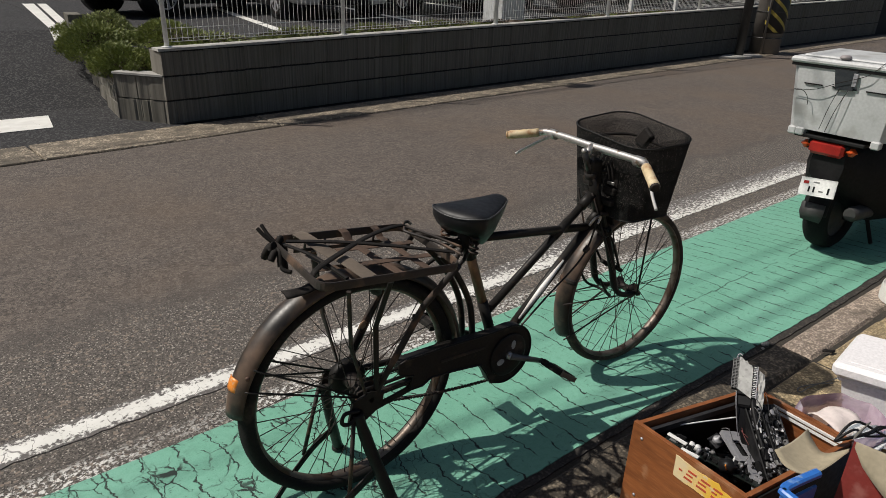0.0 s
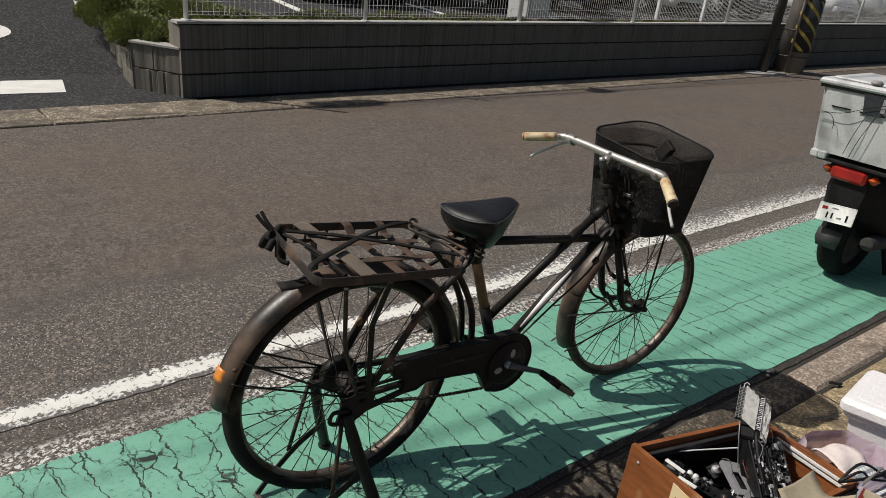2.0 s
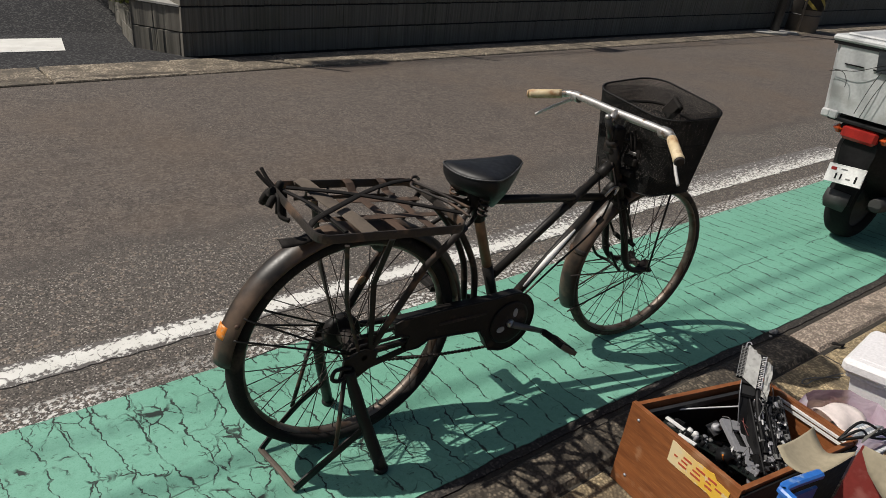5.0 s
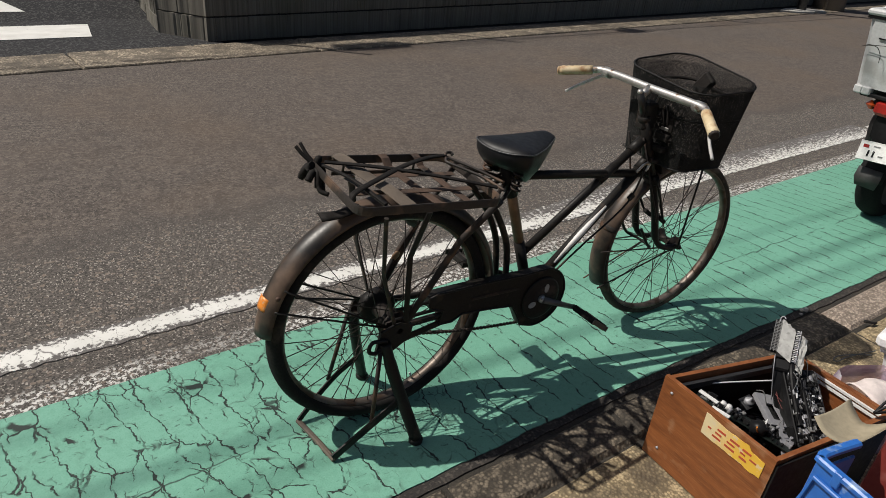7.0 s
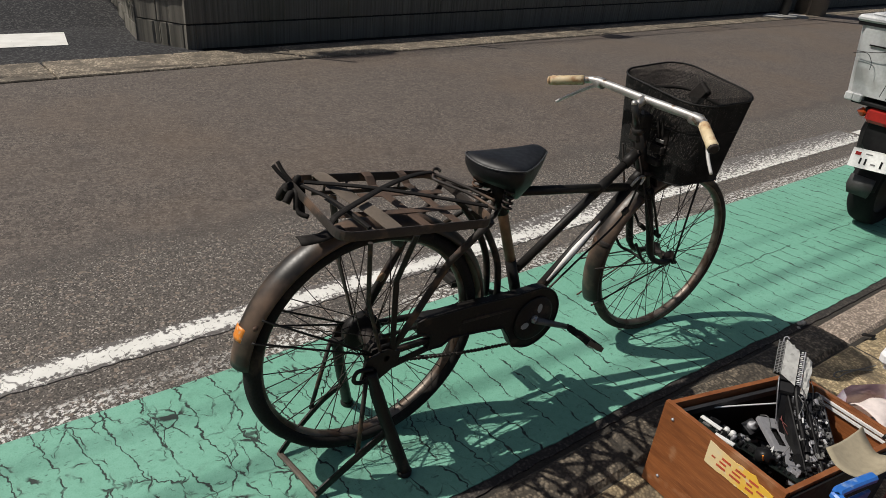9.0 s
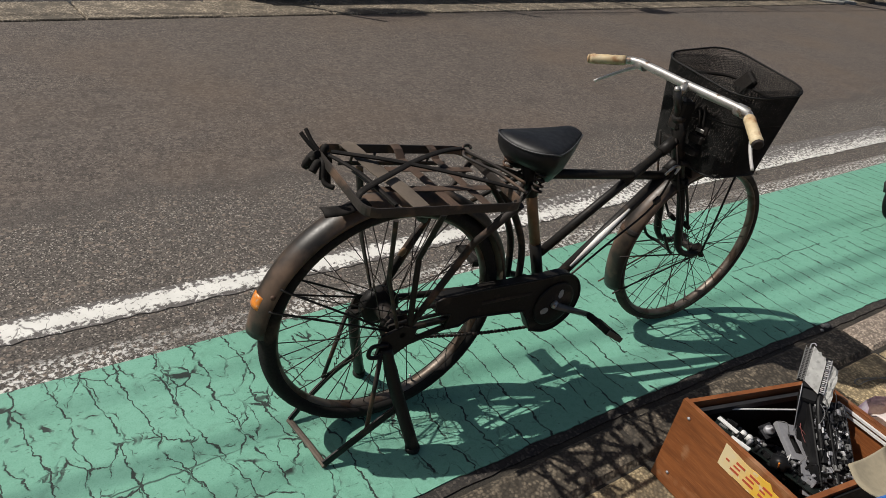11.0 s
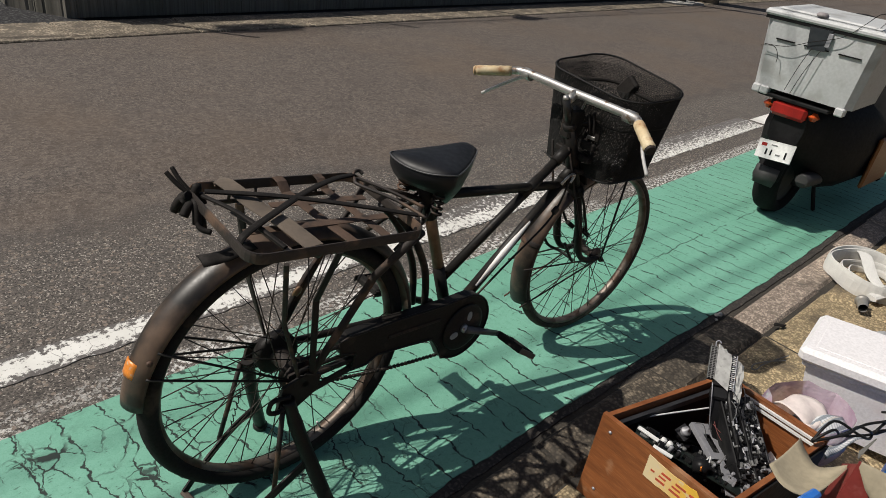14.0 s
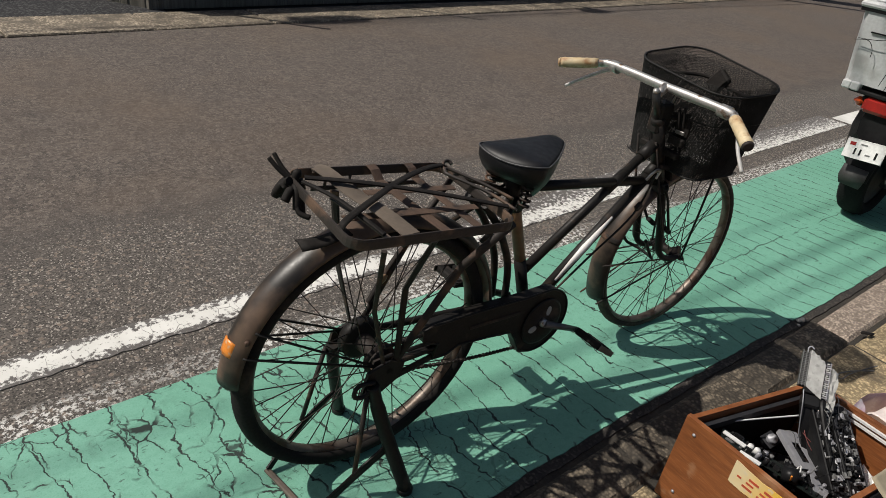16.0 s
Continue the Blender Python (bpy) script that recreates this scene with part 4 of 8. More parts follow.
    loop = []
    for (x, y), a0 in (((hl - 0.03, hw - 0.03), 0), ((-hl + 0.03, hw - 0.03), 90), ((-hl + 0.03, -hw + 0.03), 180), ((hl - 0.03, -hw + 0.03), 270)):
        for i in range(6):
            a = radians(a0 + i * 18)
            loop.append((x + 0.03 * math.cos(a), y + 0.03 * math.sin(a), 0))
    rk = part("carrier_frame", Shape().tube(loop, 0, 8, closed=True, flat=(0.0045, 0.021)), M_RACK, b, "rusty iron luggage carrier frame", rm)
    for x, w, skew in ((0.020, 0.024, 0.022), (0.108, 0.022, 0.016)):
        far, near = hw - 0.002, -hw + 0.002
        pts = [(x - skew, far, 0.012), (x - skew * 0.9, far - 0.016, 0.009), (x - skew * 0.8, far - 0.036, -0.006), (x, 0.0, -0.011), (x + skew * 0.8, near + 0.018, -0.013), (x + skew, near, -0.003)]
        part("carrier_slat", Shape().tube(pts, 0, 8, flat=(w, 0.003)), M_RUSTY, rk, "flaking dark-brown iron slat")
    for y, x0, x1 in ((-0.030, -0.150, 0.165), (0.055, -0.055, 0.168)):
        part("carrier_bar", Shape().tube([(x0, y, -0.009), (x1, y - 0.004, -0.009)], 0, 8, flat=(0.020, 0.003)), M_RUSTY, rk, "flaking dark-brown iron strip")
    for x in (-0.10, -0.045, 0.030, 0.100):
        part("carrier_rivet", Shape().tube([(x, hw, -0.008), (x, hw + 0.001, -0.034)], 0.0036, 6), M_RACK, rk)
    part("carrier_lower_rail", Shape().tube([(-0.13, hw, -0.036), (0.15, hw, -0.036)], 0, 8, flat=(0.004, 0.010)), M_RACK, rk)
    part("pale_slat", Shape().tube(curve([(-0.125, hw + 0.006, 0.004), (-0.118, hw - 0.010, 0.012), (-0.100, 0.02, 0.009), (-0.082, -0.05, 0.010), (-0.068, -hw + 0.006, 0.006)], 4), 0, 8, flat=(0.040, 0.0035)), M_SLAT, rk, "weathered grey strap across the carrier")
    part("pale_slat", Shape().tube([(-0.150, 0.02, 0.006), (-0.128, -0.055, 0.004), (-0.112, -hw + 0.004, 0.001)], 0, 8, flat=(0.014, 0.003)), M_SLAT, rk, "frayed grey strip beside the strap")
    part("pinch_bail", Shape().tube(curve([(0.232, -0.085, 0.004), (0.205, -0.015, 0.012), (0.160, 0.058, 0.015), (0.157, 0.078, 0.015), (0.176, 0.090, 0.015), (0.218, 0.030, 0.012), (0.262, -0.040, 0.004)], 6), 0.0040, 6), M_RACK, rk, "rust-brown wire spring bail")
    hook = curve([(0.172, 0.095, 0.006), (0.176, 0.112, 0.010), (0.186, 0.122, 0.017), (0.199, 0.123, 0.018), (0.204, 0.115, 0.013)], 4)
    part("hook", Shape().tube(hook, 0.0042, 6), M_RACK, rk)
    for pts, w in (([(-0.175, 0.085, 0.016), (-0.06, 0.036, 0.022), (0.06, -0.020, 0.022), (0.205, -0.082, 0.014)], 0.014), ([(-0.190, -0.085, 0.000), (-0.176, -0.078, 0.018), (-0.100, -0.030, 0.022), (0.01, 0.040, 0.022), (0.110, 0.092, 0.018), (0.180, 0.118, 0.012)], 0.013), ([(-0.180, 0.080, 0.010), (-0.150, -0.010, 0.016), (-0.122, -0.120, 0.008)], 0.010)):
        part("rubber_cord", Shape().tube(curve(pts, 6), 0, 8, flat=(w, 0.006)), M_STRAP, rk, "black rubber tie cord")
    kn = Shape()
    rk_r = random.Random(5)
    for i in range(9):
        p = Vector((-0.190, 0.092, -0.004)) + Vector([rk_r.uniform(-0.012, 0.012) for _ in range(3)])
        q = p + Vector((rk_r.uniform(-0.026, 0.010), rk_r.uniform(-0.030, 0.020), rk_r.uniform(-0.045, 0.012)))
        kn.tube(curve([p, (p + q) / 2 + Vector((0, 0, 0.012)), q], 4), 0.0085, 6)
    kn.tube(curve([(-0.195, 0.100, 0.005), (-0.212, 0.118, 0.018), (-0.226, 0.136, 0.034)]), 0.0050, 6)
    kn.tube(curve([(-0.190, 0.105, 0.005), (-0.203, 0.126, 0.020), (-0.212, 0.146, 0.038)]), 0.0045, 6)
    kn.tube(curve([(-0.190, 0.070, -0.010), (-0.196, 0.050, -0.036), (-0.180, 0.032, -0.040)]), 0.0055, 6)
    part("cord_knot", kn, M_STRAP, rk, "bunched end of the rubber cord")
    part("carrier_strut", Shape().tube([(0.0, -0.178, 0.716), (0.006, -0.100, 0.56), (0.020, -0.078, RZ)], 0, 8, flat=(0.014, 0.006)), M_BLACK, b)
    part("carrier_strut", Shape().tube([(-0.075, 0.066, 0.720), (-0.046, 0.088, 0.525), (-0.004, 0.076, RZ)], 0, 8, flat=(0.018, 0.006)), M_RUST, b)
    part("carrier_strut", Shape().tube([(-0.110, -0.178, 0.722), (-0.062, -0.095, 0.52), (-0.008, -0.076, RZ)], 0, 8, flat=(0.010, 0.006)), M_RUST, b)
    part("carrier_brace", Shape().tube([(0.205, -0.170, 0.704), (0.155, -0.095, 0.570), (0.080, -0.080, 0.435), (0.010, -0.076, RZ)], 0.0095, 8), M_RUST, b)
    part("carrier_brace", Shape().tube([(0.225, 0.060, 0.705), (0.150, 0.085, 0.560), (0.010, 0.076, RZ)], 0.0075, 8), M_RUST, b)
    part("carrier_bridge", Shape().tube([(0.198, -0.160, 0.706), (0.29, -0.060, 0.668), (0.355, 0.0, 0.655)], 0.006, 8), M_RUST, b)
    part("carrier_bridge", Shape().tube([(0.20, 0.040, 0.722), (0.30, 0.02, 0.690), (0.355, 0.0, 0.670)], 0.006, 8), M_RUST, b)
    # side dynamo, brake band and linkage inside the rear triangle
    part("dynamo", Shape().lathe([(0.004, 0.0), (0.010, 0.004), (0.010, 0.014), (0.013, 0.018), (0.017, 0.026), (0.017, 0.070), (0.010, 0.078)], pose(0.120, 0.072, 0.545, 20, -35, 0), 16), M_RUST, b, "corroded bottle dynamo")
    part("brake_arm", Shape().tube(curve([(0.035, 0.078, 0.40), (0.075, 0.078, 0.47), (0.115, 0.075, 0.53), (0.165, 0.060, 0.60)]), 0, 8, flat=(0.012, 0.008)), M_RUST, b)
    part("brake_lever_plate", Shape().prism([(0, 0), (0.05, 0.012), (0.075, 0.05), (0.055, 0.055), (0.03, 0.03), (0, 0.022)], -0.004, 0.004, pose(0.100, 0.060, 0.560, 90, 0, 0)), M_RUST, b)
    part("linkage_block", Shape().box((-0.018, -0.010, -0.012), (0.018, 0.010, 0.012), pose(0.170, 0.050, 0.612, 0, -35, 0), 0.004), M_BLACK, b)
    part("amber_tag", Shape().lathe([(0.0, -0.018), (0.008, -0.012), (0.011, 0.0), (0.008, 0.014), (0.0, 0.018)], pose(0.068, 0.074, 0.458, 15, 20, 0) @ Matrix.Diagonal((1, 0.5, 1, 1)), 10), M_BRASS, b, "small amber reflector drop")
    # stand: two legs, foot frame behind
    st = part("stand", Shape().tube([(-0.204, -0.132, 0.012), (-0.216, -0.05, 0.013), (-0.234, 0.045, 0.014)], 0, 8, flat=(0.014, 0.010)), M_SLAT, b, "rusty double-leg parking stand with a pale foot bar")
    part("stand_leg", Shape().tube(curve([(-0.045, -0.090, 0.310), (-0.022, -0.112, 0.20), (0.022, -0.170, 0.018)]), [0.015] * 4 + [0.0175] * 9, 10), M_BLACK, st)
    part("stand_leg", Shape().tube(curve([(-0.055, 0.075, 0.310), (-0.036, 0.095, 0.20), (0.012, 0.140, 0.018)]), 0.0155, 10), M_BLACK, st)
    part("stand_foot", Shape().lathe([(0.017, 0), (0.020, 0.004), (0.020, 0.014), (0.015, 0.018)], pose(0.022, -0.170, 0.004), 12), M_BLACK, st)
    part("stand_foot", Shape().lathe([(0.017, 0), (0.019, 0.004), (0.019, 0.012), (0.015, 0.016)], pose(0.012, 0.140, 0.004), 12), M_BLACK, st)
    part("stand_side_bar", Shape().tube(curve([(-0.206, -0.128, 0.016), (-0.150, -0.126, 0.048), (-0.085, -0.124, 0.085), (-0.012, -0.128, 0.135)]), 0, 8, flat=(0.008, 0.024)), M_BLACK, st)
    part("stand_side_bar", Shape().tube(curve([(-0.232, 0.042, 0.016), (-0.170, 0.062, 0.060), (-0.095, 0.085, 0.100), (-0.025, 0.104, 0.120)]), 0, 8, flat=(0.008, 0.020)), M_BLACK, st)
    part("stand_rod", Shape().tube([(-0.056, -0.090, 0.300), (-0.088, -0.112, 0.060)], 0.0060, 8), M_RUST, st)
    part("stand_rod", Shape().tube([(-0.070, 0.080, 0.305), (-0.127, 0.082, 0.092)], 0.0058, 8), M_RUST, st)
    for sg in (-1, 1):
        part("stand_plate", Shape().prism([(-0.070, -0.050), (-0.020, -0.058), (0.030, -0.030), (0.040, 0.010), (0.0, 0.026), (-0.055, 0.010)], -0.004, 0.004, pose(0, sg * 0.082, RZ, 90, 0, 0)), M_BLACK, st)
    part("stand_spring", Shape().tube([(-0.062 - 0.0006 * t, 0.070 + 0.005 * math.cos(t * 0.8), 0.28 - 0.0022 * t + 0.005 * math.sin(t * 0.8)) for t in range(70)], 0.0014, 5), M_RUST, st)
    part("stand_hook", Shape().tube(curve([(-0.040, -0.090, 0.315), (-0.082, -0.092, 0.325), (-0.092, -0.092, 0.300), (-0.072, -0.092, 0.288), (-0.052, -0.092, 0.296)]), 0.0055, 8), M_BLACK, st)
    # fork and front mudguard
    F = Matrix.Translation((FX, FY, FZ)) @ pose(0, 0, 0, 0, 0, FYAW)
    for sg in (-1, 1):
        part("fork_blade", Shape().tube(curve([(-0.184, sg * 0.036, 0.262), (-0.146, sg * 0.046, 0.140), (-0.112, sg * 0.048, 0.042), (-0.060, sg * 0.048, 0.004), (0.0, sg * 0.048, 0.0)]), [0.0125] * 12 + [0.010] * 10 + [0.008] * 3, 10), M_BLACK, b, "", F)
        part("fork_nut", Shape().lathe([(0.009, -0.005), (0.010, 0.0), (0.009, 0.005)], F @ pose(0, sg * 0.060, 0, 90, 0, 0), 6, False), M_RUST, b)
        part("brake_rod", Shape().tube([(-0.275, sg * 0.032, 0.420), (-0.150, sg * 0.060, 0.130), (-0.105, sg * 0.045, 0.060)], 0.0034, 6), M_RUST, b, "", F)
        part("front_guard_stay", Shape().tube([(0.0, sg * 0.054, 0.0), (-0.325, sg * 0.036, -0.115)], 0.0028, 6), M_RUST, b, "", F)
        part("front_guard_stay", Shape().tube([(0.0, sg * 0.054, 0.0), (-0.345, sg * 0.036, 0.030)], 0.0028, 6), M_RUST, b, "", F)
    part("fork_crown", Shape().box((-0.206, -0.052, 0.250), (-0.164, 0.052, 0.284), None, 0.010), M_BLACK, b, "", F)
    part("brake_stirrup", Shape().tube(curve([(-0.20, -0.050, 0.10), (-0.155, -0.052, 0.035), (-0.115, -0.030, 0.010), (-0.110, 0.030, 0.010), (-0.155, 0.052, 0.035), (-0.20, 0.050, 0.10)]), 0.005, 8), M_BLACK, b, "", F)
    fm = part("front_mudguard", mudguard_shape(0.338, 0.036, 96, 200, 40), M_GUARD, b, "dusty scratched dark mudguard", F)
    part("guard_clip", mudguard_shape(0.3405, 0.037, 160, 163, 3), M_RUST, fm)
    # stem, handlebar, grips, levers
    top = Vector((0.836, 0.006, 0.872))
    part("steerer", Shape().tube([head_t, top], [0.0115, 0.0108], 14), M_STEM, b)
    part("stem_bolt", Shape().lathe([(0.009, 0), (0.0095, 0.002), (0.008, 0.008), (0.0, 0.010)], Matrix.Translation(top) @ pose(0, 0, 0.0, 0, -23, 0), 10), M_CHROME, b)
    part("stem_clamp", Shape().tube([top - Vector((-0.004, 0, 0.012)), (0.880, 0.012, 0.880)], [0.0105, 0.0135], 12), M_CHROME, b)
    S = pose(0.882, 0.014, 0.882, 0, 0, SYAW)
    bar_pts = curve([(-0.080, 0.303, -0.020), (-0.036, 0.254, -0.009), (-0.016, 0.233, -0.004), (-0.002, 0.205, 0.0), (0.0, 0.12, 0.001), (0.0, 0.0, 0.0), (0.0, -0.12, 0.001), (-0.002, -0.205, 0.0), (-0.016, -0.233, -0.005), (-0.034, -0.256, -0.013), (-0.068, -0.308, -0.034)], 7)
    hb = part("handlebar", Shape().tube(bar_pts, 0.0112, 12), M_CHROME, b, "pitted chrome handlebar", S)
    for sg, dz in ((1, 0.0), (-1, -0.002)):
        g0, g1 = Vector((-0.020, sg * 0.236, -0.005)), Vector((-0.092 - dz * 6, sg * 0.316 + dz * 5, -0.024 + dz * 4))
        gp = [g0.lerp(g1, i / 10) for i in range(11)]
        part("grip", Shape().tube(gp, [0.0136, 0.0146, 0.0140, 0.0147, 0.0141, 0.0148, 0.0142, 0.0149, 0.0145, 0.0158, 0.0130], 14), M_GRIP, hb, "yellowed cream plastic grip")
        part("grip_band", Shape().tube([p + Vector((0, 0, -0.0088)) for p in gp[:9]], 0.0068, 8), M_BRASS, hb, "brown band along the underside of the grip")
        part("grip_end", Shape().tube([g1, g1 + (g1 - g0).normalized() * 0.006], [0.0150, 0.011], 12), M_GRIP if sg > 0 else M_RUST, hb)
        lv = curve([(0.012, sg * 0.195, -0.012), (0.006, sg * 0.235, -0.030), (-0.03, sg * 0.280, -0.066 + dz * 2), (-0.055 - dz * 4, sg * 0.312 + dz * 3, -0.094 + dz * 6)])
        part("brake_lever", Shape().tube(lv, [0.0055] * 6 + [0.005] * 6 + [0.0045] * 7, 8), M_SATIN, hb, "thin chrome rod-brake lever")
        part("lever_pivot", Shape().tube([(0.004, sg * 0.175, -0.004), (0.004, sg * 0.205, -0.004)], 0.0165, 12), M_CHROME, hb)
        part("brake_tube", Shape().tube([(0.014, sg * 0.19, -0.012), (0.016, sg * 0.03, -0.016), (0.02, sg * 0.02, -0.05)], 0.0036, 6), M_CHROME, hb)
    # lamp bracket, rods and lock below the bar
    part("steering_lock", Shape().box((-0.02, -0.030, -0.125), (0.03, 0.010, -0.040), None, 0.006), M_BLACK, hb, "black lock and lamp bracket")
    part("lamp_bracket", Shape().box((0.0, 0.020, -0.150), (0.016, 0.042, -0.06), pose(0, 0, 0, 0, -14, 0), 0.004), M_STRAP, hb)
    for y, z0, z1 in ((-0.060, -0.04, -0.22), (-0.045, -0.05, -0.24), (0.040, -0.03, -0.24), (0.052, -0.05, -0.20)):
        part("brake_rod", Shape().tube([(0.030, y, z0), (0.055 - z1 * 0.2, y * 0.8, z1)], 0.004, 6), M_STRAP, hb)
    part("rod_clip", Shape().box((0.036, -0.080, -0.150), (0.050, -0.030, -0.128), None, 0.003), M_STRAP, hb)
    part("rod_clip", Shape().box((0.040, -0.070, -0.190), (0.062, 0.060, -0.172), None, 0.003), M_STRAP, hb)
    part("clip_plate", Shape().box((0.030, -0.078, -0.118), (0.034, -0.052, -0.108), pose(0, 0, 0, 0, 0, 10), 0.001), M_DULL, hb)
    part("lock_plate", Shape().box((0.042, -0.085, -0.125), (0.048, -0.045, -0.075), pose(0, 0, 0, 0, 0, 10), 0.002), M_STRAP, hb)
    part("front_rod", Shape().tube([(-0.012, -0.018, -0.03), (0.045, -0.012, -0.24), (0.085, 0.0, -0.33)], 0.0042, 6), M_DULL, hb)
    part("front_rod", Shape().tube([(0.012, 0.030, -0.03), (0.06, 0.030, -0.22)], 0.0042, 6), M_BLACK, hb)
    # keys and clip at the lower head
    part("lug_bracket", Shape().tube(curve([(0.875, -0.02, 0.622), (0.89, -0.03, 0.650), (0.915, -0.03, 0.648), (0.905, -0.028, 0.625)]), 0.0045, 6), M_CHROME, b)
    # rod brakes: stirrup at the front wheel, long rod to the rear
    for sg in (-1, 1):
        part("stirrup_rod", Shape().tube(curve([(0.950, sg * 0.030, 0.600), (0.972, sg * 0.046, 0.560), (1.010, sg * 0.047, 0.490), (1.030, sg * 0.040 - 0.012, 0.440)]), 0.0042, 8), M_BLACK, b)
        part("brake_block", Shape().box((-0.022, -0.007, -0.007), (0.022, 0.007, 0.007), pose(1.034, sg * 0.030 - 0.014, 0.436, 0, 35, 0), 0.002), M_TYRE, b)
    part("stirrup_bridge", Shape().tube(curve([(0.955, -0.046, 0.585), (0.985, -0.020, 0.592), (0.985, 0.020, 0.592), (0.955, 0.046, 0.585)]), 0.0045, 8), M_BLACK, b)
    part("long_rod", Shape().tube(curve([(0.905, -0.026, 0.640), (0.860, -0.024, 0.520), (0.700, -0.022, 0.405), (0.560, -0.024, 0.310)]), 0.0032, 6), M_BLACK, b)
    part("rod_joint", Shape().box((-0.012, -0.006, -0.009), (0.012, 0.006, 0.009), pose(0.872, -0.024, 0.540, 0, -38, 0), 0.002), M_RUST, b)
    part("crown_lamp_bracket", Shape().box((-0.004, -0.022, -0.045), (0.004, 0.022, 0.030), pose(0.985, -0.004, 0.640, 0, -20, 0), 0.003), M_BLACK, b)
    part("crown_clamp", Shape().tube([(0.925, -0.020, 0.655), (0.960, -0.030, 0.650), (0.975, -0.020, 0.640)], 0.008, 8), M_RUST, b)
    basket(b)
    return b


def basket(b):
    """Fine black wire basket: rim, straps and mesh walls."""
    B = pose(1.064, 0.006, 0.0, 0, 0, -5.4)
    tz, bz = 0.918, 0.646

    def ring(z, hx, hy, r, n=5):
        out = []
        for (x, y), a0 in (((hx - r, hy - r), 0), ((-hx + r, hy - r), 90), ((-hx + r, -hy + r), 180), ((hx - r, -hy + r), 270)):
            for i in range(n):
                a = radians(a0 + i * 90 / (n - 1))
                out.append((x + r * math.cos(a), y + r * math.sin(a), z))
        return out

    def outline(z, f):
        hx, hy = 0.108 + 0.027 * f, 0.130 + 0.038 * f
        pts = ring(z, hx, hy, 0.045 + 0.030 * f, 7)
        # the rim dips towards the bar
        return [(x, y, zz + (0.012 * (x / hx) + 0.013 * (y / hy) - 0.006 * max(0.0, -y / hy) * (1 + x / hx) if f > 0.9 else 0)) for x, y, zz in pts]

    top = outline(tz, 1.0)
    bk = part("basket", Shape().tube(top, 0.0030, 6, closed=True), M_BASKET, b, "black fine-mesh wire front basket", B)
    part("basket_base_rim", Shape().tube(outline(bz, 0.0), 0.003, 6, closed=True), M_BASKET, bk)
    part("basket_band", Shape().tube(outline(bz + 0.60 * (tz - bz), 0.60), 0.0022, 6, closed=True), M_BASKET, bk)
    mesh = Shape()

    def along(loop, s):
        """The point at share s of a closed loop's length."""
        P = [Vector(p) for p in loop]
        seg = [(P[(i + 1) % len(P)] - P[i]).length for i in range(len(P))]
        d = (s % 1.0) * sum(seg)
        for i, l in enumerate(seg):
            if d <= l:
                return P[i].lerp(P[(i + 1) % len(P)], d / l if l else 0)
            d -= l
        return P[0]

    base = outline(bz, 0.0)
    n = 380
    for i in range(n):
        mesh.tube([along(base, i / n), along(top, i / n)], 0.00076, 3, caps=False)
    for k in range(1, 100):
        f = k / 100
        mesh.tube(outline(bz + f * (tz - bz), min(f, 0.89)), 0.00076, 3, closed=True)
    for i in range(-16, 17):
        mesh.tube([(-0.108, i * 0.0075, bz), (0.108, i * 0.0075, bz)], 0.0009, 3, caps=False)
    for i in range(-13, 14):
        mesh.tube([(i * 0.0075, -0.136, bz), (i * 0.0075, 0.136, bz)], 0.0009, 3, caps=False)
    tagged(part("wire_mesh", mesh, M_BASKET, bk, "fine black wire mesh"), kind="stuff")
    part("basket_cable", Shape().tube(curve([(-0.06, 0.150, 0.858), (0.03, 0.145, 0.866), (0.105, 0.085, 0.872), (0.114, 0.0, 0.860), (0.114, -0.100, 0.852)]), 0.0055, 8), M_STRAP, bk, "black cable lock in the basket")
    part("cable_lock", Shape().box((-0.012, -0.026, -0.032), (0.012, 0.026, 0.032), pose(0.110, 0.038, 0.868, 32, 8, 0), 0.006), M_STRAP, bk)
    part("basket_bracket", Shape().tube([(-0.13, -0.05, 0.80), (-0.15, -0.03, 0.80), (-0.15, 0.03, 0.80), (-0.13, 0.05, 0.80)], 0.005, 6), M_BLACK, bk)
    for sg in (-1, 1):
        part("basket_stay", Shape().tube([(0.06, sg * 0.09, bz), (0.085, sg * 0.062, 0.312)], 0.0035, 6), M_BLACK, bk)


bicycle()
